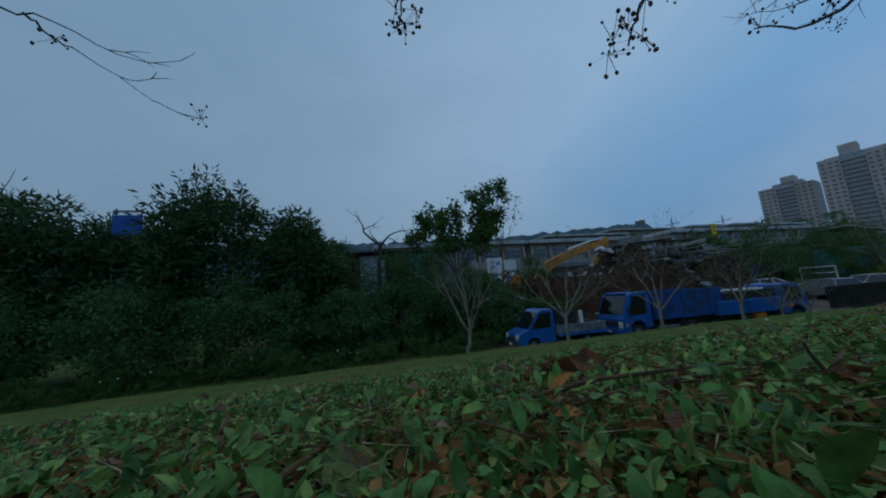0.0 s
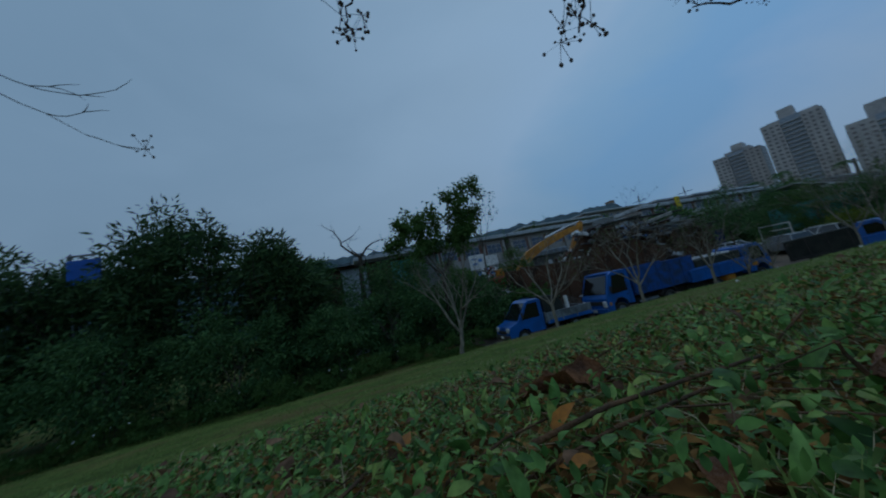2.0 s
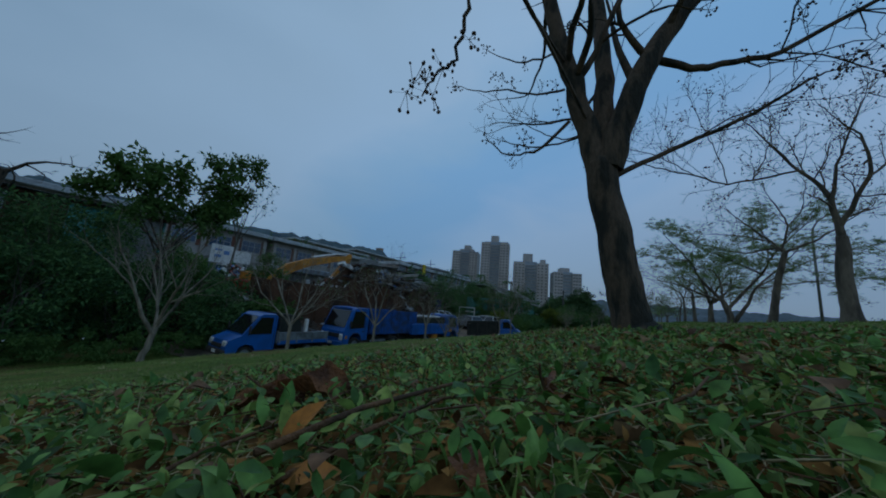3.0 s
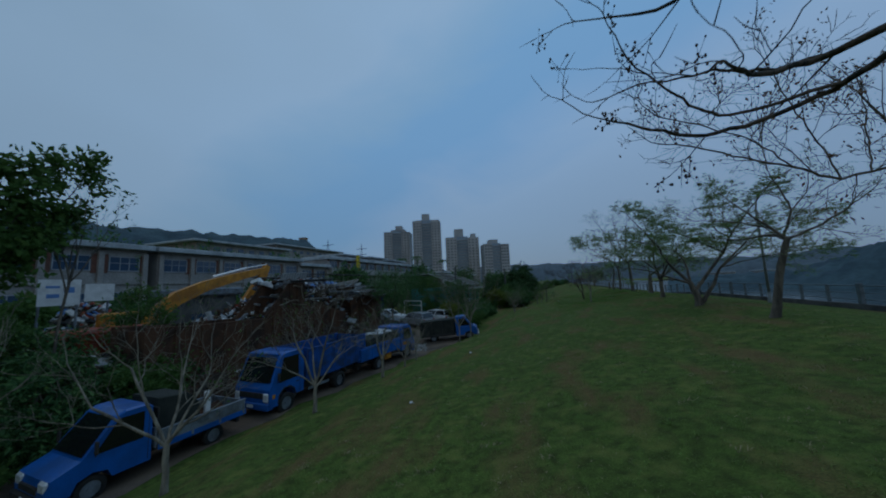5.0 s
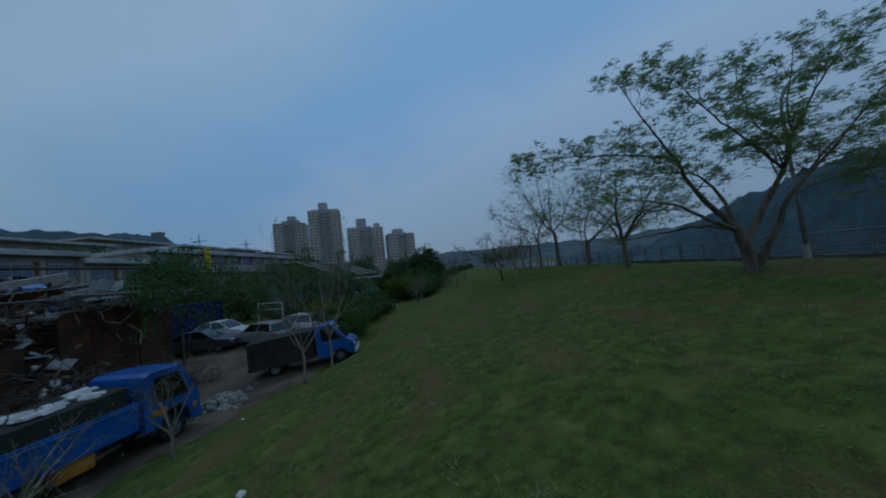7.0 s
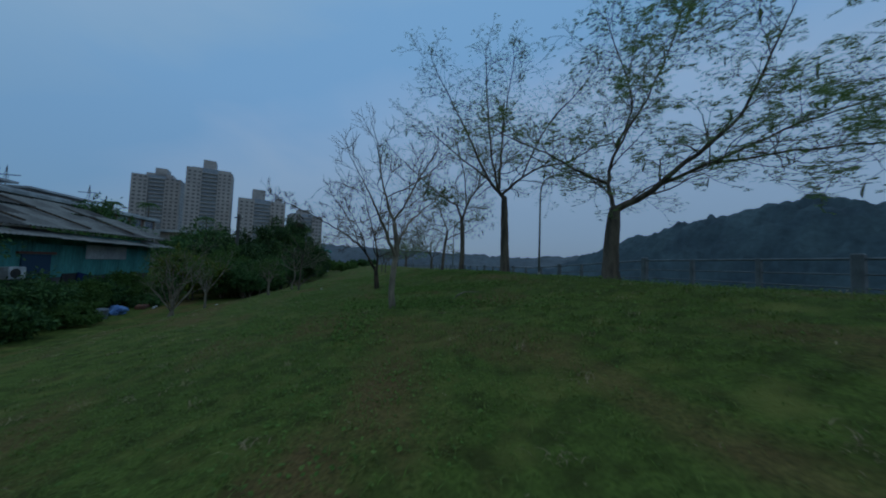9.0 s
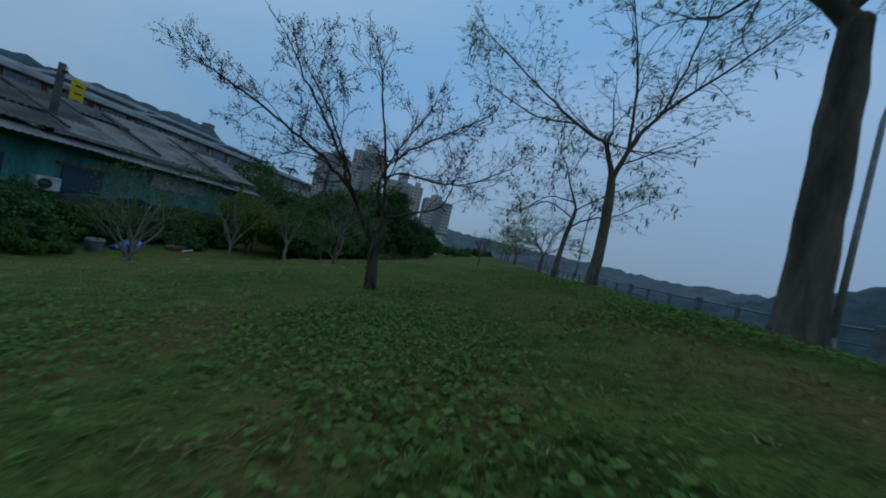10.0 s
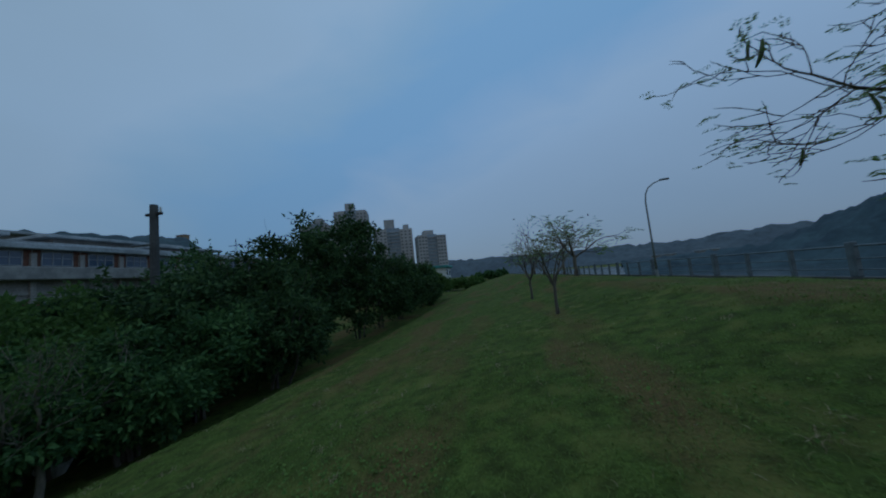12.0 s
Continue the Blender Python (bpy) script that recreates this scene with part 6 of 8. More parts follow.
def car(place, paint, label, wagon=False):
    o = thing("car", label, "car", place, "parked cars")
    L, W, H = 4.5, 1.75, 1.46
    f = L / 2
    body = [(-f, 0.45), (-f + 0.1, 0.28), (f - 0.15, 0.28), (f, 0.45), (f - 0.03, 0.66), (f - 0.25, 0.78), (f - 1.2, 0.92), (-f + 0.75, 0.96), (-f + 0.05, 0.9), (-f, 0.7)]
    part("body", Shape().prism(body, -W / 2, W / 2, 0.06), paint, o)
    back = -f + (0.15 if wagon else 0.6)
    v, fa = [], []
    low = [(back, 0.93), (f - 1.15, 0.90)]
    top = [(back + (0.25 if wagon else 0.75), H - 0.03), (f - 1.95, H - 0.02)]
    for (y0, z0), (y1, z1) in zip(low, top):
        v += [(-W * 0.46, y0, z0), (W * 0.46, y0, z0), (-W * 0.35, y1, z1), (W * 0.35, y1, z1)]
    g = Shape().add(v, [(0, 1, 3, 2), (4, 6, 7, 5), (0, 2, 6, 4), (1, 5, 7, 3), (2, 3, 7, 6), (0, 4, 5, 1)])
    part("glasshouse", g, M_glass, o, "dark car windows")
    r = Shape()
    r.prism([(top[0][0] - 0.05, H - 0.05), (top[1][0] + 0.05, H - 0.05), (top[1][0] - 0.2, H + 0.02), (top[0][0] + 0.2, H + 0.02)], -W * 0.37, W * 0.37, 0.05)
    part("roof", r, paint, o)
    for x in (-1, 1):
        for (y0, z0), (y1, z1) in ((low[0], top[0]), (low[1], top[1]), (((low[0][0] + low[1][0]) / 2, 0.92), ((top[0][0] + top[1][0]) / 2, H - 0.03))):
            part("pillar", Shape().tube([(x * W * 0.465, y0, z0), (x * W * 0.36, y1, z1)], 0.035, 6), paint, o)
        part("headlight", Shape().box(x * 0.62 - 0.17, x * 0.62 + 0.17, f - 0.18, f - 0.02, 0.62, 0.76, 0.04), M_chrome, o)
        part("tail_light", Shape().box(x * 0.68 - 0.13, x * 0.68 + 0.13, -f - 0.01, -f + 0.08, 0.68, 0.84, 0.02), M_red, o, "red tail light")
        wheel(o, x * (W / 2 - 0.1), f - 0.85, 0.31, 0.2)
        wheel(o, x * (W / 2 - 0.1), -f + 0.85, 0.31, 0.2)
        s = Shape().box(x * (W / 2 + 0.06) - 0.08, x * (W / 2 + 0.06) + 0.08, f - 1.45, f - 1.35, 0.92, 1.04, 0.03)
        part("mirror", s, paint, o)
    part("bumper", Shape().box(-W * 0.45, W * 0.45, f - 0.12, f + 0.03, 0.3, 0.5, 0.04), paint, o)
    return o


def on_yard(x, y, turn, up=0.012):
    return pose(x, y, zz(x, y) + up, 0, 0, turn)


flatbed_pickup(on_yard(-14.1, 9.15, 180 - 4))
tip_lorry(on_yard(-13.75, 15.45, 180 - 4))
tarp_lorry(on_yard(-13.1, 20.9, -7))
canvas_pickup(pose(-10.85, 29.5, -2.87, 4, 0, -77))
car(on_yard(-20.3, 34.3, -78), M_grey_car, "dark grey saloon car parked on the dirt yard")
car(on_yard(-20.9, 37.0, -88), M_white_car, "white saloon car parked behind the grey one")
car(on_yard(-16.4, 34.9, 62), M_silver_car, "silver estate car parked beside the pick-up", True)
car(on_yard(-14.6, 36.4, 66), M_white_car, "white estate car parked at the back of the yard", True)
o = thing("goods_frame", "white steel tube frame standing behind the parked cars", "frame", on_yard(-19.4, 41.0, -27))
for g in (-1.75, 1.75):
    part("post", Shape().box(g - 0.05, g + 0.05, -0.05, 0.05, 0, 2.15, 0.01), M_white, o)
for z in (2.1, 1.55):
    part("crossbar", Shape().box(-1.7, 1.7, -0.04, 0.04, z - 0.05, z + 0.05, 0.01), M_white, o)


# ---- scrapyard ----
def excavator(place):
    o = thing("excavator", "orange tracked excavator with a raised bent boom", "excavator", place)
    for g in (-1, 1):
        part("track", Shape().prism([(-1.7, 0.35), (-1.5, 0.05), (1.5, 0.05), (1.7, 0.35), (1.5, 0.7), (-1.5, 0.7)], g * 1.0 - 0.25, g * 1.0 + 0.25, 0.03), M_dark_metal, o)
    part("carriage", Shape().tube([(0, 0, 0.5), (0, 0, 1.0)], 0.6, 14), M_dark_metal, o)
    part("body", Shape().box(-1.2, 1.2, -2.0, 0.9, 1.0, 2.1, 0.12), M_red, o, "red-orange engine housing")
    part("counterweight", Shape().box(-1.2, 1.2, -2.5, -2.0, 1.1, 2.0, 0.2), M_red, o)
    part("cab", Shape().box(-1.2, -0.3, -0.3, 1.1, 1.0, 2.75, 0.08), M_orange, o)
    part("cab_window", Shape().box(-1.22, -0.28, 0.1, 1.12, 1.75, 2.6), M_glass, o)
    def beam(name, pts, sizes, w, label):
        sh = Shape()
        up, low = [], []
        for i, (y, z) in enumerate(pts):
            y0, z0 = pts[max(i - 1, 0)]
            y1, z1 = pts[min(i + 1, len(pts) - 1)]
            L = math.hypot(y1 - y0, z1 - z0)
            nrm = (-(z1 - z0) / L, (y1 - y0) / L)
            up.append((y + nrm[0] * sizes[i], z + nrm[1] * sizes[i]))
            low.append((y - nrm[0] * sizes[i], z - nrm[1] * sizes[i]))
        sh.prism(up + low[::-1], -w, w)
        part(name, sh, M_orange, o, label)

    beam("boom", ((1.0, 1.5), (1.6, 2.5), (2.6, 3.35), (4.2, 4.05), (6.5, 4.7), (8.4, 5.15)), (0.22, 0.32, 0.38, 0.32, 0.26, 0.2), 0.2, "worn orange boom")
    beam("stick", ((8.65, 5.5), (8.2, 4.6), (7.2, 3.3), (6.3, 2.2)), (0.2, 0.3, 0.24, 0.15), 0.15, "worn orange stick")
    r = Shape()
    r.tube([(0, 4.6, 4.6), (0, 6.9, 5.25)], 0.09, 8)
    r.tube([(0, 6.9, 5.25), (0, 8.6, 5.6)], 0.05, 8)
    part("hydraulic_ram", r, M_chrome, o, "bright hydraulic ram")
    k = Shape()
    k.prism([(6.0, 2.3), (6.6, 2.25), (6.8, 1.7), (6.5, 1.2), (5.8, 1.3), (6.1, 1.7)], -0.45, 0.45)
    part("bucket", k, M_dark_metal, o)


mu = np.linspace(-1, 1, 20)
MX, MY = np.meshgrid(mu, mu)
MZ = 2.0 * np.clip(1.25 - (MX ** 2 + MY ** 2) ** 0.9, 0, 0.82) + 0.06 * np.sin(MX * 17) * np.sin(MY * 13)
mi = np.arange(400).reshape(20, 20)
solo("dirt_mound", fast_mesh("dirt_mound", np.stack([-24 + MX * 4.6, 12.4 + MY * 4.8, -3.1 + MZ], -1), np.stack([mi[:-1, :-1], mi[:-1, 1:], mi[1:, 1:], mi[1:, :-1]], -1).reshape(-1, 4), M_yard, True),
     None, "packed dirt mound under the excavator", "mound", "structure")
excavator(pose(-23.2, 12.6, -1.5, 0, 0, -2))


def rusty_skip(place, L, W, H, label, lift=0.0):
    o = thing("rusty_skip", label, "skip", place, "rusty skips")
    for g in (-1, 1):
        out = [(-L / 2, 0), (L / 2, 0), (L / 2 + 0.25, H), (-L / 2 - 0.25 - lift, H + lift)]
        b = part("side_plate", Shape().prism(out, g * W / 2 - 0.04, g * W / 2 + 0.04), M_rust, o)
        for i in range(int(L / 1.7)):
            y = -L / 2 + 0.9 + i * 1.7
            part("rib", Shape().box(g * (W / 2 + 0.07) - 0.05, g * (W / 2 + 0.07) + 0.05, y - 0.05, y + 0.05, 0, H, 0.01), M_rust, b)
        part("top_rail", Shape().box(g * W / 2 - 0.07, g * W / 2 + 0.07, -L / 2 - 0.1, L / 2 + 0.2, H - 0.06, H + 0.06, 0.015), M_rust, b)
    part("floor_plate", Shape().box(-W / 2, W / 2, -L / 2, L / 2, 0.0, 0.08), M_rust, o)
    for y in (-L / 2, L / 2):
        part("end_plate", Shape().box(-W / 2, W / 2, y - 0.04, y + 0.04, 0, H * 0.96), M_rust, o)
    return o


def rust_bin(place, outline, W, label):
    """An open steel bin whose two long side plates follow an outline of (y, z) points, first and last at its floor."""
    o = thing("rusty_skip", label, "skip", place, "rusty skips")
    for g in (-1, 1):
        b = part("side_plate", Shape().prism(outline, g * W / 2 - 0.04, g * W / 2 + 0.04), M_rust, o)
        top = outline[1:-1]
        part("top_rail", Shape().tube([(g * W / 2, y, z) for y, z in top], 0.06, 6), M_rust, b)
        for k in range(1, 5):
            y = outline[0][0] + (outline[-1][0] - outline[0][0]) * k / 5
            h = float(np.interp(y, [q[0] for q in top], [q[1] for q in top]))
            part("rib", Shape().box(g * (W / 2 + 0.07) - 0.04, g * (W / 2 + 0.07) + 0.04, y - 0.06, y + 0.06, 0.05, h - 0.08, 0.01), M_rust, b)
    part("floor_plate", Shape().box(-W / 2, W / 2, outline[0][0], outline[-1][0], 0.0, 0.08), M_rust, o)
    for q, h in ((outline[0][0], outline[1][1]), (outline[-1][0], outline[-2][1])):
        part("end_plate", Shape().box(-W / 2, W / 2, q - 0.04, q + 0.04, 0, h * 0.97), M_rust, o)


rust_bin(pose(-18.75, 13.6, -3.0, 0, 0, -3), [(-2.7, 0), (-2.75, 3.75), (-1.0, 3.6), (1.4, 3.55), (2.6, 3.5), (2.55, 0)], 2.3, "large rust-brown steel skip beside the heap")
rust_bin(pose(-18.7, 17.8, -3.0, 0, 0, -3), [(-1.5, 0), (-1.55, 3.5), (-0.4, 4.7), (0.1, 5.4), (1.4, 5.5), (1.45, 4.9), (1.4, 0)], 2.3, "rust-brown steel skip with a raised torn lip")
rust_bin(pose(-18.6, 21.4, -3.0, 0, 0, -3), [(-2.0, 0), (-2.05, 4.3), (-0.5, 4.1), (1.0, 3.4), (2.1, 3.2), (2.0, 0)], 2.2, "large rust-brown steel skip filled with rubble")
rusty_skip(pose(-18.6, 26.9, -3.0, 0, 0, -4), 4.0, 2.0, 4.2, "rust-brown steel skip standing in the yard")
rusty_skip(pose(-21.5, 8.5, -3.0, 0, 0, 4), 5.0, 2.4, 2.0, "rust-brown steel skip standing in the yard")


def container(place, L, paint, label):
    o = thing("container", label, "container", place)
    for g in (-1, 1):
        part("side_wall", corrugated(L, 2.3, 0.3, 0.05), paint, o, m=pose(g * 1.15, -L / 2, 0.1))
    part("roof", Shape().box(-1.2, 1.2, -L / 2, L / 2, 2.4, 2.47), paint, o)
    part("floor", Shape().box(-1.2, 1.2, -L / 2, L / 2, 0.0, 0.1), M_dark_metal, o)
    for y in (-L / 2, L / 2):
        part("end_wall", Shape().box(-1.1, 1.1, y - 0.03, y + 0.03, 0.1, 2.4), paint, o)
        for x in (-1.16, 1.16):
            part("corner_post", Shape().box(x - 0.07, x + 0.07, y - 0.07, y + 0.07, 0, 2.48, 0.01), paint, o)


container(pose(-25.0, 38.1, -1.75, 0, 0, 0), 6.0, M_sheet_dark_blue, "worn dark blue steel container at the back of the yard")


def scrap_heap():
    rng = np.random.default_rng(12)
    o = thing("scrap_heap", "tall heap of mixed scrap metal, plastic and rubbish", "scrap heap", pose(-21.0, 20.5, -3.0), kind="stuff")
    # mound under the pieces
    n = 36
    u = np.linspace(-1, 1, n)
    X, Y = np.meshgrid(u * 5.2, u * 12.5)

    def mound(x, y):
        h = 4.6 * np.exp(-((x / 3.4) ** 2 + ((y + 1.0) / 5.6) ** 2)) + 3.8 * np.exp(-(((x + 0.5) / 3.0) ** 2 + ((y - 4.0) / 2.8) ** 2)) + 2.4 * np.exp(-(((x - 0.5) / 3.2) ** 2 + ((y + 8.5) / 3.0) ** 2)) + 3.6 * np.exp(-((x / 2.6) ** 2 + ((y - 5.6) / 2.2) ** 2))
        return np.minimum(h, 4.9) - 0.15
    Z = mound(X, Y) + rng.normal(0, 0.12, X.shape)
    i = np.arange(n * n).reshape(n, n)
    f = np.stack([i[:-1, :-1], i[:-1, 1:], i[1:, 1:], i[1:, :-1]], -1).reshape(-1, 4)
    tagged(part("mound", fast_mesh("mound", np.stack([X, Y, Z], -1), f, M_rust), None, o), kind="stuff")
    cube = np.array([(x, y, z) for z in (-1, 1) for y in (-1, 1) for x in (-1, 1)], float)
    cf = np.array([(0, 2, 3, 1), (4, 5, 7, 6), (0, 1, 5, 4), (2, 6, 7, 3), (0, 4, 6, 2), (1, 3, 7, 5)])
    for name, material, k, a, b, c in (("rubbish", M_white, 420, 0.16, 0.10, 0.05), ("tin_sheets", M_roof_pale, 160, 0.55, 0.16, 0.012), ("dark_scrap", M_dark_metal, 700, 0.28, 0.10, 0.05),
                                       ("rusty_scrap", M_rust, 600, 0.35, 0.09, 0.04), ("blue_rubbish", M_light_blue, 130, 0.16, 0.12, 0.06), ("red_rubbish", M_red, 70, 0.14, 0.1, 0.05),
                                       ("timber_scrap", M_bark_pale, 260, 0.55, 0.035, 0.03)):
        x, y = rng.normal(0, 2.0, k), np.minimum(rng.normal(0.4, 4.8, k), 7.4 - np.abs(rng.normal(0, 1.2, k)))
        z = mound(x, y) + rng.uniform(0.0, 0.25, k)
        S = rng.uniform(0.4, 1.5, (k, 3)) * (a, b, c)
        q = rng.normal(0, 1, (k, 4)) * (1, 0.35, 0.35, 1)
        q /= np.linalg.norm(q, axis=1)[:, None]
        w, i1, j1, k1 = q.T
        R = np.stack([np.stack([1 - 2 * (j1 ** 2 + k1 ** 2), 2 * (i1 * j1 - w * k1), 2 * (i1 * k1 + w * j1)], -1),
                      np.stack([2 * (i1 * j1 + w * k1), 1 - 2 * (i1 ** 2 + k1 ** 2), 2 * (j1 * k1 - w * i1)], -1),
                      np.stack([2 * (i1 * k1 - w * j1), 2 * (j1 * k1 + w * i1), 1 - 2 * (i1 ** 2 + j1 ** 2)], -1)], 1)
        v = np.einsum("kab,kvb->kva", R, cube[None] * S[:, None, :]) + np.stack([x, y, z], -1)[:, None, :]
        ff = (cf[None] + 8 * np.arange(k)[:, None, None]).reshape(-1, 4)
        tagged(part(name, fast_mesh(name, v, ff, material), None, o), kind="stuff")


scrap_heap()
RIM = ((10, 12, 16.2, 17.2, 18.2, 22, 24, 28.6), (0.7, 0.6, 0.7, 1.6, 2.0, 1.7, 1.5, 1.3))
for i in range(70):
    a = random.Random(i)
    s = corrugated(a.uniform(0.7, 2.8), a.uniform(0.14, 0.5), 0.16, 0.03)
    y = a.uniform(18.2, 28.4)
    solo("metal_sheet", s, (M_roof_pale, M_white, M_steel_grey, M_plastic, M_rust)[i % 5], "bent strip of metal sheet lying over the scrap heap", "metal sheet", group="metal sheets",
         m=pose(-17.4 - a.uniform(0, 2.2), y - 0.8, float(np.interp(y, *RIM)) + a.uniform(-0.55, 0.75), a.uniform(-22, 16), 60 + a.uniform(-40, 40), a.uniform(-45, 35)))
for i in range(64):
    a = random.Random(40 + i)
    k, q = a.uniform(0.2, 0.45), a.uniform(0.5, 1.2)
    s = Shape().prism([(-k, -0.06), (-k * 0.9, 0.16), (k * 0.1, 0.28), (k, 0.12), (k * 0.9, -0.05)], -k * q, k * q, 0.12)
    y = a.uniform(18.0, 28.6)
    solo("scrap_piece", s, (M_plastic, M_white, M_light_blue, M_steel_grey, M_rust, M_red)[a.choice((0, 0, 1, 2, 3, 3, 4, 5))], "crumpled sheet piece on top of the scrap heap", "scrap", group="scrap pieces",
         m=pose(-19.3 - a.uniform(0, 1.2), y, float(np.interp(y, (11.5, 16.5, 18, 22, 25, 28), (0.9, 1.0, 2.3, 2.3, 2.2, 1.6))) + a.uniform(-0.3, 0.3), a.uniform(-30, 30), a.uniform(-30, 30), a.uniform(0, 180)))
def tangle(material, n, label, seed, r):
    """Bent rods, cables and laths hanging over the skips and the heap."""
    rng = np.random.default_rng(seed)
    s = Shape()
    for _ in range(n):
        y = rng.uniform(17.5, 27.6)
        q = np.array([rng.uniform(-18.2, -17.2), y, rng.uniform(-1.2, 0.4) + np.interp(y, (12, 16, 18, 22, 28), (0.3, 0.6, 2.0, 2.2, 1.2))])
        d = rng.normal(0, 1, 3) * (0.35, 1.0, 0.6)
        d = d / np.linalg.norm(d) * rng.uniform(0.25, 0.9)
        k = rng.normal(0, 0.16, (2, 3))
        s.tube([q - d, q - d * 0.3 + k[0], q + d * 0.4 + k[1], q + d], r * rng.uniform(0.6, 1.6), 4)
    solo("tangled_rods", fast_shape("tangled_rods", s, material), None, label, "scrap", "stuff")


tangle(M_steel_grey, 16, "tangle of grey rods and cables over the scrap", 5, 0.018)
tangle(M_bark_pale, 60, "tangle of pale broken laths over the scrap", 7, 0.03)
tangle(M_rust, 50, "tangle of rusty rods and laths over the scrap", 6, 0.024)
solo("container_plinth", Shape().box(-26.5, -23.6, 34.8, 41.4, -3.2, -1.75, 0.05), M_concrete_dark, "dark concrete plinth under the blue container", "plinth")
flat_building("site_hut", "small grey site hut with a metal roof", -32, -28.2, 19.4, 23.0, -3, 1.9, M_concrete_dark, M_steel_grey, 0.4, 2, 1)


def awning():
    o = thing("awning", "low dark sheet-metal awning behind the scrap heap", "awning", pose(-22.6, 26.4, -3.0))
    for i in range(5):
        part("roof_sheet", corrugated(2.5, 2.2, 0.2, 0.04), M_dark_metal, o, m=pose(1.0, -6.2 + i * 2.46, 5.95 + 0.18 * min(i, 2), 0, -84, 0))
    part("fascia", Shape().tube([(1.05, -6.2, 5.95), (1.05, -1.8, 6.36), (1.05, 6.1, 6.36)], 0.05, 6), M_dark_metal, o)
    for y in (-5.6, 0.0, 5.6):
        part("post", Shape().tube([(0.8, y, 0), (0.8, y, 6.05)], 0.07, 8), M_dark_metal, o)


awning()


def rubbish_mound(x, y, rx, ry, h, label, seed):
    """A heap of mixed rubbish: a dark core under many small tumbled pieces of several colours."""
    rng = np.random.default_rng(seed)
    o = thing("rubbish_mound", label, "rubbish heap", pose(x, y, -3.05), kind="stuff")
    u = np.linspace(-1, 1, 18)
    A, B = np.meshgrid(u, u)
    top = lambda a, b: h * np.clip(1.15 - (a ** 2 + b ** 2) ** 0.8, 0, 1)
    i = np.arange(324).reshape(18, 18)
    f = np.stack([i[:-1, :-1], i[:-1, 1:], i[1:, 1:], i[1:, :-1]], -1).reshape(-1, 4)
    tagged(part("mound", fast_mesh("mound", np.stack([A * rx, B * ry, top(A, B) + rng.normal(0, 0.05, A.shape)], -1), f, M_rust), None, o), kind="stuff")
    r = random.Random(seed)
    for name, material, n in (("white_rubbish", M_white, 150), ("plastic_rubbish", M_plastic, 130), ("blue_rubbish", M_light_blue, 60), ("red_rubbish", M_red, 25), ("timber_rubbish", M_bark_pale, 70), ("dark_rubbish", M_dark_metal, 120)):
        s = Shape()
        for _ in range(n):
            a, b = r.uniform(-0.95, 0.95), r.uniform(-0.95, 0.95)
            k = 0.2 * r.uniform(0.5, 1.5)
            m = pose(a * rx, b * ry, float(top(a, b)) + r.uniform(0, 0.12), r.uniform(-50, 50), r.uniform(-50, 50), r.uniform(0, 180))
            s.box(-k, k, -k * 0.6, k * 0.6, -k * 0.25, k * 0.25, k * 0.1, m)
        tagged(part(name, s, material, o), kind="stuff")


rubbish_mound(-24.9, 19.6, 3.6, 3.6, 3.3, "heap of white and blue rubbish bags behind the skips", 31)
rubbish_mound(-24.2, 27.6, 2.4, 4.4, 6.0, "heap of pale sheets and rubbish under the awning", 33)
rubbish_mound(-28.2, 13.6, 2.2, 2.2, 4.6, "heap of pale rubbish and boards behind the excavator", 32)


def hoarding():
    o = thing("hoarding", "white hoarding sheets with faded blue print on posts", "hoarding", pose(-26.5, 11.1, -3.1))
    for y0, y1, z0, z1, t in ((0.0, 1.55, 4.85, 6.2, 2), (1.65, 2.85, 5.0, 5.95, -3)):
        part("panel", Shape().box(-0.02, 0.02, y0, y1, z0, z1, 0.004), M_white, o, m=pose(0, 0, 0, 0, 0, t))
    for y, z, w, h in ((0.25, 5.75, 0.5, 0.12), (0.9, 5.5, 0.4, 0.3), (0.3, 5.25, 0.45, 0.2)):
        part("printed_bar", Shape().box(0.022, 0.03, y, y + w, z, z + h), M_light_blue, o, m=pose(0, 0, 0, 0, 0, 2))
    for y in (0.1, 1.45, 2.7):
        part("post", Shape().tube([(-0.08, y, 0), (-0.08, y, 5.9)], 0.05, 8), M_steel_grey, o)


hoarding()


def rubble_pile(x, y, n, size, label, seed, spread):
    r = random.Random(seed)
    s = Shape()
    for _ in range(n):
        d = abs(r.gauss(0, 1))
        a = r.uniform(0, 6.28)
        k = size * r.uniform(0.4, 1.2)
        px, py = x + d * spread * math.cos(a), y + d * spread * math.sin(a)
        h = max(0, 0.55 * (1 - d / 1.8)) * spread
        m = pose(px, py, zz(px, py) + r.uniform(0, 1) * h + k * 0.2, r.uniform(0, 90), r.uniform(0, 90), r.uniform(0, 90))
        s.box(-k, k, -k * 0.8, k * 0.8, -k * 0.6, k * 0.6, k * 0.25, m)
    solo("rubble_pile", s, M_concrete, label, "rubble", kind="stuff")


rubble_pile(-30.0, 14.0, 160, 0.5, "pile of pale broken slabs behind the excavator", 6, 2.2)
rubble_pile(-12.6, 25.6, 120, 0.12, "low pile of grey-brown rubble between the lorries", 4, 0.6)


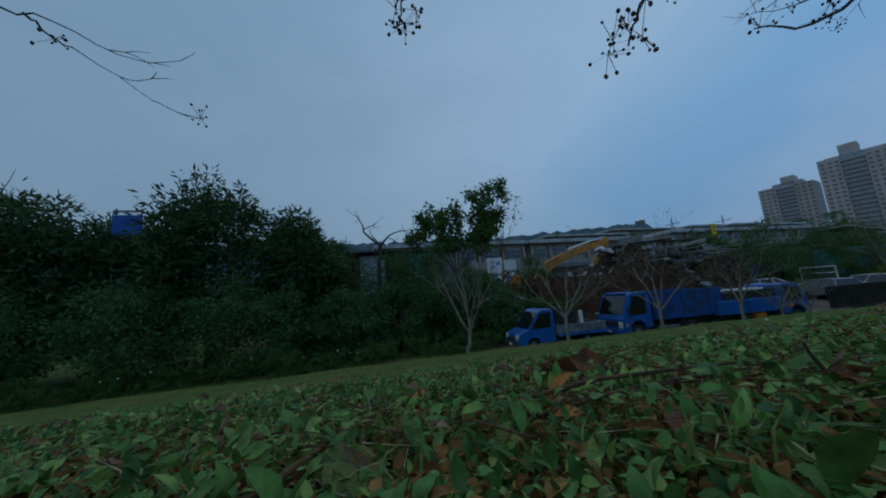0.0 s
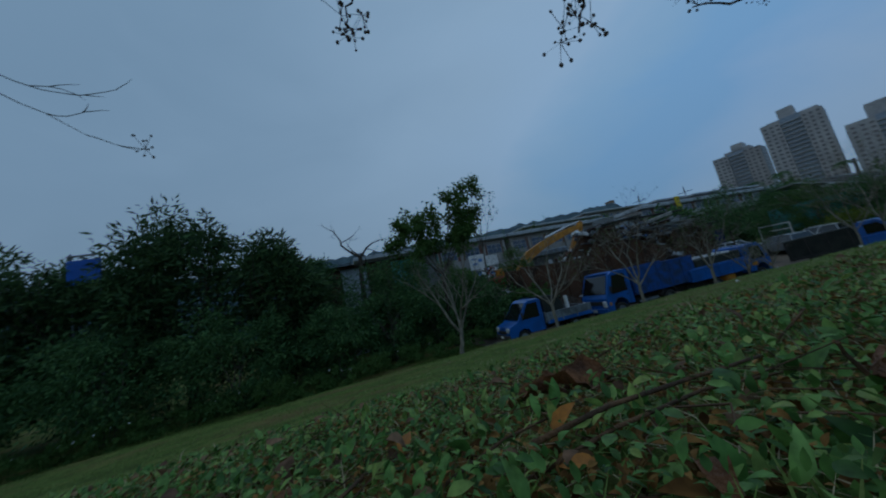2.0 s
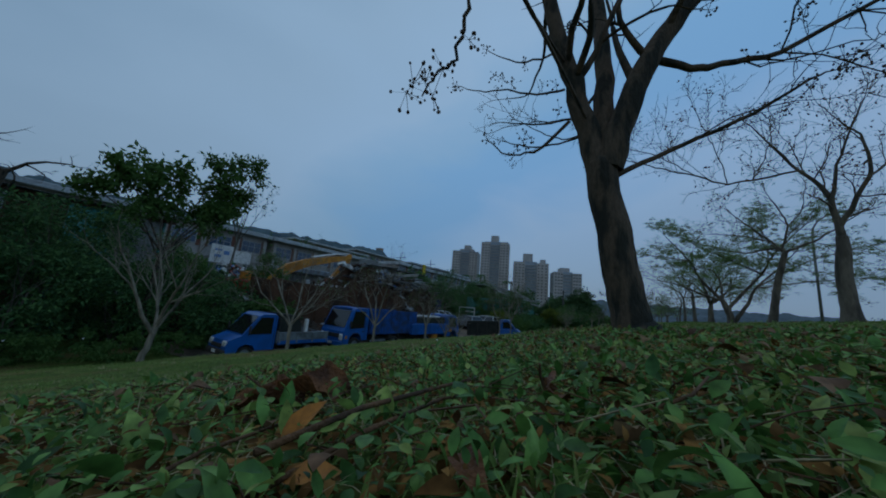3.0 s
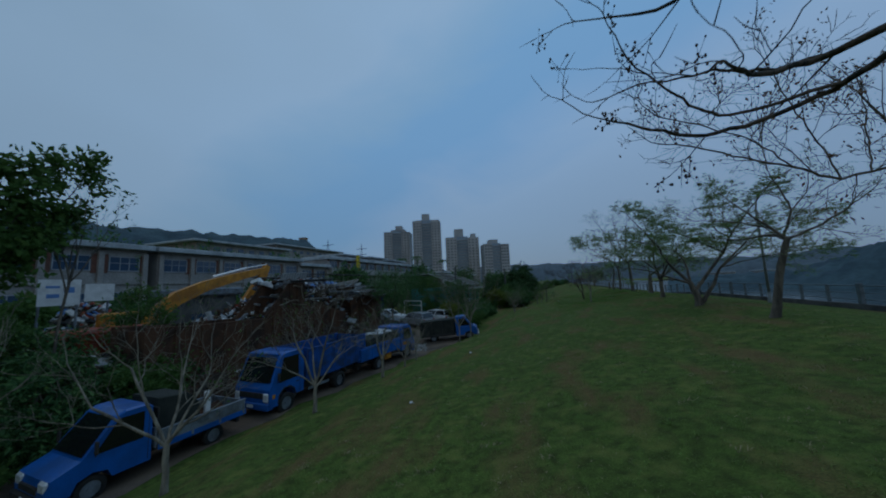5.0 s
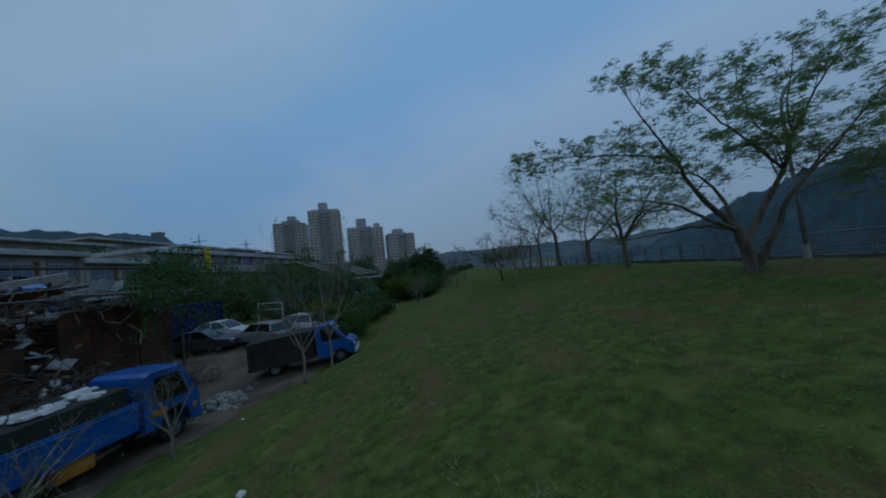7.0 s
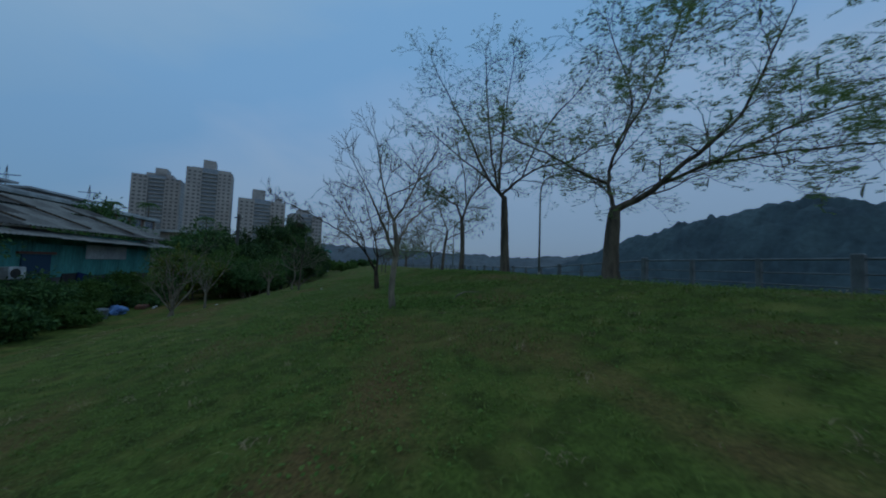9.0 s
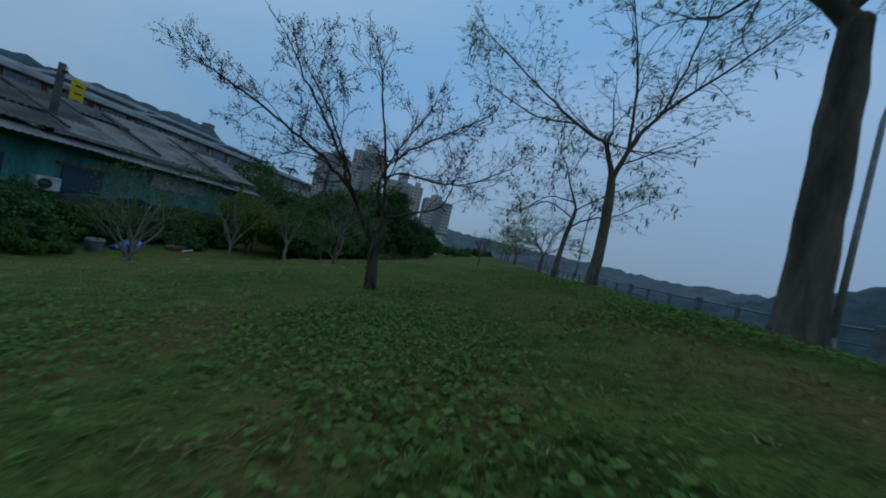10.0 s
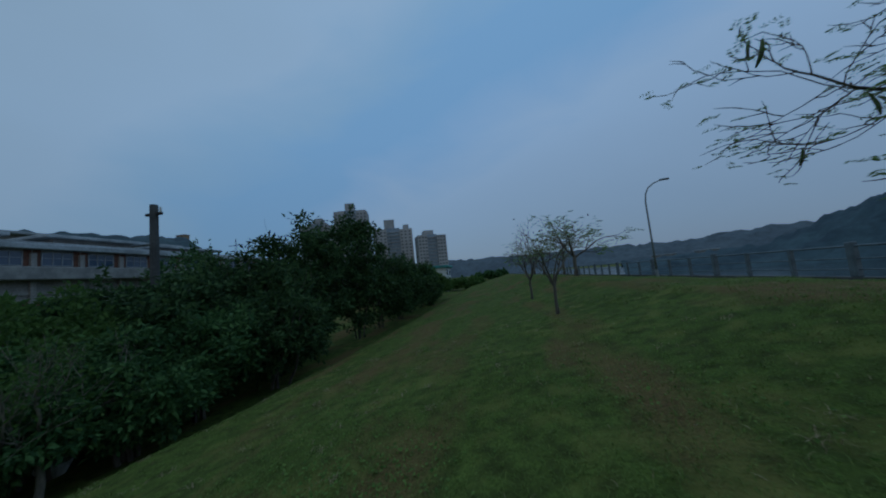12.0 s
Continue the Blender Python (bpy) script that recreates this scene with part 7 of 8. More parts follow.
def brushwood(x, y, n, h, label, seed):
    """A loose pile of cut branches: thin crooked rods thrown across one another."""
    rng = np.random.default_rng(seed)
    s = Shape()
    z = zz(x, y)
    for _ in range(n):
        q = np.array([x + rng.normal(0, 0.5), y + rng.normal(0, 0.9), z + rng.uniform(0.0, h)])
        d = rng.normal(0, 1, 3) * (0.5, 1.0, 0.7)
        d = d / np.linalg.norm(d) * rng.uniform(0.35, 1.1)
        d[2] = abs(d[2])
        lo = q - d * 0.5
        lo[2] = max(lo[2], z + 0.02)
        k = rng.normal(0, 0.12, 3)
        s.tube([lo, q + k, q + d], [0.022, 0.016, 0.006], 4)
    solo("brushwood", fast_shape("brushwood", s, M_bark), None, label, "brushwood", "stuff")


for i, (x, y, h) in enumerate(((-16.9, 12.2, 1.6), (-16.9, 14.2, 1.2), (-16.8, 17.0, 2.2), (-16.7, 19.4, 2.6), (-16.7, 21.6, 2.6), (-16.6, 23.8, 2.4), (-16.5, 25.6, 1.8), (-16.3, 28.2, 1.0))):
    brushwood(x, y, 90, h, "grey brushwood piled against the rusty skips", 400 + i)

# ---- thickets and shrubs ----
def bushy(name, label, x, y, rx, ry, h, clumps, per, leaf, material, seed, low=0.15, sprigs=10, trunk=0.09, bark=None, width=0.42, group="", category="shrub", base=None, tight=1.0):
    """A leafy shrub or tree: bent stems and a crown of leaf clumps with gaps and ragged sprigs."""
    rng = np.random.default_rng(seed)
    clumps, per = int(clumps * 0.7), int(per * 1.45)
    z = zz(x, y) if base is None else base
    o = thing(name, label, category, pose(x, y, z - 0.05), group)
    lines, tips = [], []
    P = dict(levels=3, kids=(3, 3, 2), angle=34, ratio=0.62, rise=(0.3, 0.2, 0.1), bend=0.12, taper=0.6)
    for k in range(4):
        a = rng.uniform(0, 6.28)
        grow(rng, (rng.normal(0, 0.15), rng.normal(0, 0.15), 0), (math.cos(a) * 0.45 * rx / h, math.sin(a) * 0.45 * ry / h, 1.0), h * 0.5, trunk * rng.uniform(0.6, 1), 1, P, lines, tips)
    part("trunk", limbs_mesh("trunk", lines, bark or M_bark), None, o)
    d = rng.normal(0, 1, (clumps, 3))
    d /= np.linalg.norm(d, axis=1)[:, None]
    rad = rng.uniform(0.45, 1.0, clumps) ** 0.6 * rng.uniform(0.8, 1.12, clumps)
    c = d * rad[:, None] * (rx, ry, h * (1 - low) / 2) + (0, 0, h * (1 + low) / 2)
    c[:, 2] = np.maximum(c[:, 2], h * low * 0.6)
    cr = rng.uniform(0.5, 1.0, clumps) * min(rx, ry, h / 2) * 0.5
    pos = np.repeat(c, per, 0) + rng.normal(0, 0.38 * tight, (clumps * per, 3)) * np.repeat(cr, per)[:, None] * (1, 1, 0.7)
    along = (pos - np.repeat(c, per, 0)) * 1.2 + rng.normal(0, 0.5, pos.shape) * np.repeat(cr, per)[:, None] + np.array([0, 0, -0.12])
    sp, sa = [], []
    for _ in range(sprigs):
        q = c[rng.integers(clumps)]
        if q[2] < h * 0.5:
            continue
        e = np.array([rng.normal(0, 0.35), rng.normal(0, 0.35), 1.0])
        L = rng.uniform(0.35, 0.9) * h * 0.25
        for i in range(34):
            s = rng.uniform(0, 1)
            sp.append(q + e * L * (0.3 + s) + rng.normal(0, 0.09 * (1.2 - s), 3) * min(h, 3.0) * 0.2)
            sa.append(rng.normal(0, 1, 3) + (0, 0, 0.1))
    if sp:
        pos, along = np.concatenate([pos, sp]), np.concatenate([along, sa])
    part("crown", leaf_cloud("crown", pos, along, leaf * rng.uniform(0.6, 1.35, len(pos)), width, material, rng), None, o)
    return o


# thicket trees wear the darkened leaf copy
THICK = "trees of the thicket"
for i, (x, y, rx, ry, h, m) in enumerate(((-20.5, -3.6, 2.6, 2.4, 8.6, M_leaf_shaded), (-21.0, -8.6, 3.0, 3.0, 11.6, M_leaf_shaded), (-22.5, -13.2, 3.2, 3.0, 9.8, M_leaf_shaded),
                                          (-21.5, -18.0, 3.4, 3.4, 10.4, M_leaf_shaded), (-24.0, -24.5, 4.0, 4.0, 10.8, M_leaf_shaded), (-19.0, -30.0, 4.5, 4.5, 9.8, M_leaf_shaded))):
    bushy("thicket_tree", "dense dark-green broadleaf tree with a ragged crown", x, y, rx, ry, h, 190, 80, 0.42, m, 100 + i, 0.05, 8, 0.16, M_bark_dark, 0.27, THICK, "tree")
UNDER = "undergrowth of the thicket"
for i, (x, y, rx, ry, h, m) in enumerate(((-17.8, -5.5, 2.2, 2.6, 4.4, M_leaf_dark), (-18.0, -10.5, 2.4, 3.0, 5.0, M_leaf_dark), (-18.5, -16.0, 2.6, 3.0, 4.8, M_leaf_dark),
                                          (-18.2, -0.8, 1.8, 2.2, 4.0, M_leaf_dark), (-18.8, 2.2, 2.0, 2.2, 4.6, M_leaf_dark), (-19.6, 5.2, 1.9, 2.0, 4.4, M_leaf_dark),
                                          (-18.0, 8.4, 1.6, 1.6, 3.4, M_leaf_dark), (-20.8, 2.6, 2.0, 2.6, 6.0, M_leaf_dark), (-23.4, 4.6, 2.0, 2.4, 7.2, M_leaf_dark), (-23.2, -1.6, 2.0, 2.6, 7.4, M_leaf_dark), (-22.6, 8.0, 1.8, 2.0, 5.6, M_leaf_mid), (-22.0, 9.0, 2.0, 2.6, 4.2, M_leaf_dark),
                                          (-18.0, -22.0, 2.6, 3.0, 5.4, M_leaf_dark), (-17.4, 10.6, 1.2, 1.4, 2.6, M_leaf_mid), (-19.0, 12.2, 1.4, 1.6, 3.4, M_leaf_dark))):
    bushy("undergrowth_bush", "tangled dark undergrowth bush at the thicket's edge", x, y, rx, ry, h, 90, 100, 0.19, m, 130 + i, 0.0, 7, 0.05, M_bark, 0.36, UNDER)
# low weeds along the foot of the thicket
for i in range(16):
    r = random.Random(60 + i)
    x, y = -16.4 + r.uniform(-0.7, 0.5), -15.0 + i * 1.42
    w = bushy("weed_clump", "low leafy weeds with a few pale flowers", x, y, 0.9, 1.1, 0.8 + r.uniform(0, 0.5), 40, 45, 0.11, M_leaf_mid, 160 + i, 0.0, 6, 0.012, M_leaf_mid, 0.4, "weeds along the thicket")
    for k in range(r.randint(0, 3)):
        a, h = r.uniform(-0.6, 0.9), r.uniform(0.75, 1.05)
        fl = Shape()
        for q in range(5):
            c, d = math.cos(q * 1.2566), math.sin(q * 1.2566)
            fl.add([(0, 0, 0), (0.028 * c - 0.012 * d, 0.028 * d + 0.012 * c, 0.008), (0.042 * c, 0.042 * d, 0.0), (0.028 * c + 0.012 * d, 0.028 * d - 0.012 * c, 0.008)], [(0, 1, 2, 3)])
        part("flower", fl, M_white, w, "small pale flower", m=pose(0.7, a, h, 40, 20, 60 * k))
# tall tree behind the pick-up: leafy top over a bare stem
guided_tree("leafy_tree", "tall tree with broad clumps of green leaves behind the pick-up", -18.5, 5.8, 0.13, (
    ((0, 0, 0), (0, -0.1, 2.2), (0.1, 0, 4.4)),
    ((0.1, 0, 4.2), (0, -1.0, 5.6), (0, -1.9, 6.2), (0, -2.5, 6.5)),
    ((0.1, 0, 4.4), (0.1, -1.0, 6.4), (0.3, -1.9, 7.4)),
    ((0.1, 0, 4.4), (0.1, -0.5, 6.6), (0, -1.2, 8.0)),
    ((0.1, 0, 4.4), (0.2, 0.1, 6.6), (0.4, 0.1, 8.0)),
    ((0.1, 0, 4.4), (0.1, 0.9, 7.0), (0, 1.4, 8.8)),
    ((0.1, 0, 4.4), (0.2, 1.5, 7.0), (0.2, 2.3, 9.2)),
    ((0.1, 0, 4.3), (0.1, 2.0, 7.2), (0, 3.0, 8.8), (0, 3.4, 9.9)),
    ((0.1, 0, 4.2), (0, 1.8, 6.4), (0, 2.9, 7.8)),
    ((0.1, 0, 4.0), (0.3, 1.1, 5.8), (0.4, 1.8, 6.8)),
    ((0.1, 0, 4.0), (-0.4, -0.8, 5.8), (-0.5, -1.5, 6.8)),
), M_bark_dark, dict(BARE_TWIGS, levels=3, reach=0.6, every=0.40, clear=5.8, angle=46), tuft_crown(11, 0.25, 0.5, M_leaf_mid, 0.17, 0.5), "", 180, 0.8)
tree("thin_top_tree", "thin tree with a few leaves at its twig ends", -18.6, 8.4, dict(SAPLING, levels=4, first=1.7, angle=24, rise=(0.6, 0.5, 0.4, 0.3)), 6.2, 0.05, 181, M_bark, (0.1, 0.6),
     tuft_crown(5, 0.18, 0.25, M_leaf_dark, 0.16))
tree("dead_tree", "dead tree with a broken trunk and bare crooked limbs", -22.0, 1.1, dict(SAPLING, levels=4, first=2.0, angle=58, bend=0.2, kids=(3, 2, 3, 2), rise=(0.1, 0.05, 0.0)), 7.0, 0.17, 182, M_bark_dark, (0, 0.2), None,
     stems=[(1.0, (0.1, -0.95, 0.2), 1.9, 0.09), (0.98, (-0.1, -0.5, 0.8), 0.9, 0.07), (1.0, (0.1, 0.8, 0.6), 1.3, 0.08), (0.85, (0, 0.9, 0.4), 1.0, 0.06), (0.9, (0.2, -0.8, 0.2), 0.9, 0.05)])

# most taller shrubs use the darkened leaves, under-bush shade painted into their colour
SHRUB = "shrubs along the foot of the slope"
for i, (x, y, rx, ry, h, m, lf) in enumerate(((-9.6, 52.0, 1.8, 2.0, 3.1, M_leaf_yellow, 0.16), (-8.8, 54.8, 1.7, 1.8, 3.6, M_leaf_mid, 0.16), (-7.8, 57.4, 1.9, 2.0, 3.9, M_leaf_shaded, 0.2),
                                              (-6.9, 60.2, 1.9, 2.1, 4.6, M_leaf_shaded, 0.22), (-7.4, 63.6, 2.2, 2.3, 7.0, M_leaf_shaded, 0.24), (-6.6, 66.8, 2.2, 2.3, 7.6, M_leaf_shaded, 0.24),
                                              (-6.4, 70.6, 2.3, 2.6, 5.8, M_leaf_shaded, 0.24), (-6.2, 75.0, 2.3, 2.8, 5.2, M_leaf_shaded, 0.24), (-6.4, 80.0, 2.4, 3.0, 5.0, M_leaf_shaded, 0.26),
                                              (-6.6, 86.0, 2.4, 3.2, 4.6, M_leaf_shaded, 0.28), (-6.8, 93.0, 2.6, 3.6, 4.4, M_leaf_mid, 0.3), (-10.5, 62.0, 2.2, 2.6, 5.2, M_leaf_shaded, 0.26),
                                              (-11.5, 57.5, 1.8, 2.2, 4.0, M_leaf_shaded, 0.22),
                                              (-8.0, 53.0, 1.4, 1.5, 2.5, M_leaf_dark, 0.14), (-7.1, 55.2, 1.5, 1.6, 2.7, M_leaf_dark, 0.14), (-6.4, 56.4, 1.6, 1.7, 2.9, M_leaf_dark, 0.16), (-7.5, 53.9, 1.4, 1.4, 2.4, M_leaf_dark, 0.15), (-5.7, 58.6, 1.5, 1.8, 3.1, M_leaf_shaded, 0.17), (-5.9, 54.6, 1.2, 1.3, 2.0, M_leaf_dark, 0.14), (-6.6, 52.6, 1.3, 1.3, 1.9, M_leaf_dark, 0.13))):
    bushy("slope_shrub", "dense roadside shrub with ragged green foliage" if m != M_leaf_yellow else "rounded yellow-green shrub beside the house", x, y, rx, ry, h, 110, 100, lf * 1.0, m, 200 + i, 0.06 if h > 3.2 else 0.22 if h > 1.8 else 0.05, 6, 0.06, M_bark, 0.42, SHRUB, tight=0.72)
# broken greenery in front of the teal house and by the yard's far end
for i, (x, y, r, h, m) in enumerate(((-10.8, 43.2, 1.3, 1.9, M_leaf_dark), (-11.2, 46.0, 1.1, 1.5, M_leaf_mid), (-11.7, 47.8, 1.0, 1.5, M_leaf_dark), (-11.5, 49.6, 1.1, 1.7, M_leaf_mid), (-10.6, 51.2, 1.0, 1.6, M_leaf_dark), (-10.2, 48.9, 0.7, 0.7, M_leaf_dark), (-12.0, 44.6, 0.9, 1.7, M_leaf_dark), (-11.0, 40.4, 1.5, 1.8, M_leaf_mid), (-10.6, 37.0, 1.6, 2.2, M_leaf_dark),
                                     (-13.5, 42.2, 1.6, 2.6, M_leaf_dark), (-10.0, 33.8, 1.4, 1.9, M_leaf_mid), (-17.5, 44.6, 2.4, 5.2, M_leaf_dark), (-21.5, 46.0, 2.8, 6.6, M_leaf_dark),
                                     (-26.0, 44.6, 2.8, 7.0, M_leaf_dark), (-12.6, 36.4, 1.5, 2.4, M_leaf_yellow), 
                                     (-19.5, 41.4, 2.0, 6.0, M_leaf_dark), (-16.4, 41.2, 1.9, 5.8, M_leaf_mid), (-13.4, 40.4, 1.6, 5.2, M_leaf_dark), (-20.8, 12.4, 1.2, 5.8, M_leaf_mid),
                                     (-11.7, 41.2, 1.5, 4.2, M_leaf_dark), (-9.7, 40.8, 1.1, 1.2, M_leaf_dark), (-9.5, 43.4, 1.0, 0.9, M_leaf_mid), (-9.9, 38.6, 1.1, 1.3, M_leaf_dark))):
    bushy("yard_shrub", "shrub of mixed dark foliage at the edge of the yard", x, y, r, r, h, 70, 90, 0.14, m, 240 + i, 0.02, 10, 0.04, M_bark, 0.42, "shrubs at the yard's edge")
guided_tree("yard_sapling", "thin tree with a loose crown of dark leaves beside the lorry", -15.2, 27.0, 0.07, (
    ((0, 0, 0), (0.05, 0, 1.6), (0, 0.05, 3.4)),
    ((0, 0.05, 3.3), (-0.3, 0.1, 4.3), (-0.7, 0.2, 5.2)),
    ((0, 0.05, 3.4), (0.3, 0.1, 4.6), (0.4, 0.1, 5.9)),
    ((0, 0.05, 3.0), (0.7, 0, 3.9), (1.3, 0.1, 4.7)),
    ((0, 0.05, 2.9), (-0.6, -0.3, 3.7), (-1.3, -0.4, 4.3)),
    ((0, 0.05, 3.3), (0, 0.7, 4.2), (0.1, 1.2, 5.0)),
    ((0, 0.05, 3.2), (0.1, -0.8, 4.2), (0, -1.1, 5.1)),
), M_bark_dark, dict(BARE_TWIGS, levels=3, reach=0.7, every=0.34), tuft_crown(6, 0.15, 0.5, M_leaf_dark, 0.16, 0.5), "", 185, 0.8)
MID = "trees beyond the yard"
for i, (x, y, r, h, m) in enumerate(((-31, 44, 3.0, 7.6, M_leaf_dark), (-34, 13, 2.4, 5.2, M_leaf_mid), (-36, 19, 2.4, 4.8, M_leaf_dark), (-35, 26, 2.4, 5.0, M_leaf_mid), (-32, 7, 2.6, 6.2, M_leaf_dark), (-34, 51, 2.8, 5.2, M_leaf_mid), (-28, 51, 2.6, 4.8, M_leaf_dark), (-37, 34, 2.6, 6.0, M_leaf_dark), (-27, 58, 2.2, 3.8, M_leaf_dark), (-33, 62, 2.4, 4.2, M_leaf_dark), (-28, 70, 2.6, 4.6, M_leaf_dark), (-24, 62, 2.2, 3.9, M_leaf_mid), (-20, 74, 3.0, 5.2, M_leaf_dark), (-36, 84, 5.0, 9.5, M_leaf_dark),
                                     (-26, 92, 4.5, 8.0, M_leaf_dark), (-16, 96, 4.0, 7.0, M_leaf_dark), (-10, 104, 3.6, 4.6, M_leaf_mid), (-4, 118, 4.6, 2.6, M_leaf_mid), (2, 128, 4.6, 2.2, M_leaf_dark),
                                     (-60, 60, 6, 13, M_leaf_dark), (-62, 30, 6, 13.5, M_leaf_dark), (-64, 46, 6, 13, M_leaf_dark), (-66, 14, 6, 13.5, M_leaf_dark))):
    bushy("yard_tree", "broad dark-green tree beyond the scrapyard", x, y, r, r, h, 90, 50, 0.5, m, 270 + i, 0.15, 16, 0.14, M_bark_dark, 0.42, MID, "tree")


LOW = (0.25, 0.2, 0.1, 0.05)
guided_tree("slim_tree", "slim straight tree with leaf clusters at its twig ends", -2.45, 47.75, 0.05, (
    ((0, 0, 0), (0.04, 0, 0.84), (0.09, 0, 1.68), (0.13, 0, 2.1)),
    ((0.13, 0, 2.1), (-0.09, 0.09, 2.44), (-0.3, 0.13, 2.77)),
    ((0.13, 0, 2.1), (0.38, 0, 2.44), (0.77, -0.04, 2.69)),
    ((0.09, 0, 1.93), (0.17, 0.26, 2.35), (0.21, 0.42, 2.86)),
    ((0.09, 0, 1.6), (-0.26, -0.13, 1.93), (-0.59, -0.21, 2.27)),
    ((0, 0, 0.25), (-0.26, 0.09, 0.5), (-0.68, 0.17, 0.55)),
    ((0, 0, 0.29), (0.3, 0.09, 0.63), (0.68, 0.17, 0.92)),
), M_bark, dict(BARE_TWIGS, levels=3, reach=0.55, every=0.22, rise=LOW), tuft_crown(6, 0.075, 0.5, M_leaf_mid, 0.06), TOE, 331, 0.62)
guided_tree("bare_tree", "small pale tree with an S-shaped trunk and a fan of twigs", -3.1, 49.3, 0.055, (
    ((0, 0, 0), (-0.02, 0, 0.3), (0.14, 0, 0.75), (0.13, 0, 1.05), (0.1, 0, 1.25)),
    ((0.1, 0, 1.22), (-0.28, 0, 1.4), (-0.5, 0.05, 1.6), (-0.6, 0, 1.95)),
    ((0.1, 0, 1.25), (0.25, -0.1, 1.6), (0.45, -0.15, 1.95), (0.8, -0.1, 2.3)),
    ((0.17, 0, 1.1), (0.42, 0.15, 1.35), (0.78, 0.3, 1.6), (1.4, 0.45, 1.85)),
    ((0.13, 0, 1.2), (0.4, -0.05, 1.5), (0.95, 0.05, 1.85), (1.3, 0, 2.15)),
    ((0.1, 0, 1.25), (0.0, 0.3, 1.6), (-0.1, 0.5, 2.1)),
), M_bark_pale, dict(BARE_TWIGS, levels=4, reach=0.5, every=0.22, rise=LOW), tuft_crown(3, 0.07, 0.12, M_leaf_mid, 0.06), TOE, 332)


def palm(x, y, h, seed):
    rng = np.random.default_rng(seed)
    o = thing("palm_tree", "tall palm tree with drooping fronds", "palm", pose(x, y, -3), "palm trees")
    part("trunk", limbs_mesh("trunk", [(np.array([(0, 0, 0), (0.1, 0, h * 0.5), (0.15, 0, h)]), np.array([0.22, 0.17, 0.15]), 0)], M_bark), None, o)
    pos, along = [], []
    for k in range(16):
        a = k * 2.4
        up = rng.uniform(0.1, 0.9)
        for i in range(14):
            s = i / 13
            q = np.array([math.cos(a) * s * 2.4, math.sin(a) * s * 2.4, h + up * s * 1.6 - 1.9 * s * s])
            for g in (-1, 1):
                pos.append(q)
                along.append((-math.sin(a) * g + math.cos(a) * 0.5, math.cos(a) * g + math.sin(a) * 0.5, -0.5))
    part("crown", leaf_cloud("crown", pos, along, 0.8, 0.16, M_leaf_dark, rng), None, o)


for i, (x, y, h) in enumerate(((-62, 128, 17), (-57, 133, 18), (-50, 150, 17), (-70, 120, 16))):
    palm(x, y, h, 300 + i)

for i, (x, y, h, f, lean) in enumerate(((-3.65, 46.4, 0.8, 0.6, (0, 0)), (-6.5, 43.5, 0.5, 1.1, (0.1, 0.1)), (-6.4, 43.7, 0.9, 1.2, (-0.1, 0)), (-6.95, 47.7, 0.95, 1.0, (0, 0)), (-6.5, 53.0, 0.7, 0.9, (0.1, 0)), (-5.9, 53.2, 0.9, 0.9, (-0.1, 0.1)))):
    tree("bare_tree", "small pale-barked tree with bare twigs before the shrubs", x, y, dict(SAPLING, first=f, angle=34), h, 0.06, 320 + i, M_bark_pale, lean,
         tuft_crown(5, 0.10, 0.2, M_leaf_mid), group=TOE)


# ---- ground cover at the take-off spot ----
def blades(name, pos, direction, length, width, material, bend, rng, label, category):
    """Curved blades of grass, two quads each."""
    n = len(pos)
    d = direction / (np.linalg.norm(direction, axis=1)[:, None] + 1e-9)
    flat = d * (1, 1, 0) + rng.normal(0, 0.05, (n, 3)) * (1, 1, 0)
    flat /= np.linalg.norm(flat, axis=1)[:, None] + 1e-9
    side = np.stack([-flat[:, 1], flat[:, 0], np.zeros(n)], -1) * (np.asarray(width) * np.ones(n))[:, None] / 2
    L = (np.asarray(length) * np.ones(n))[:, None]
    mid = pos + d * L * 0.55
    tip = pos + d * L * 0.9 + flat * L * bend - np.array([0, 0, 1.0]) * L * bend * 0.5
    v = np.stack([pos - side, pos + side, mid + side * 0.8, mid - side * 0.8, tip], 1).reshape(-1, 3)
    b = 5 * np.arange(n)[:, None]
    f = np.concatenate([b + (0, 1, 2), b + (0, 2, 3), b + (3, 2, 4)])
    return solo(name, fast_mesh(name, v, f, material), None, label, category, "stuff")


LEAF_OUTLINE = ((0.0, 0.0), (0.18, 0.30), (0.42, 0.48), (0.68, 0.38), (0.88, 0.16), (1.0, 0.0))


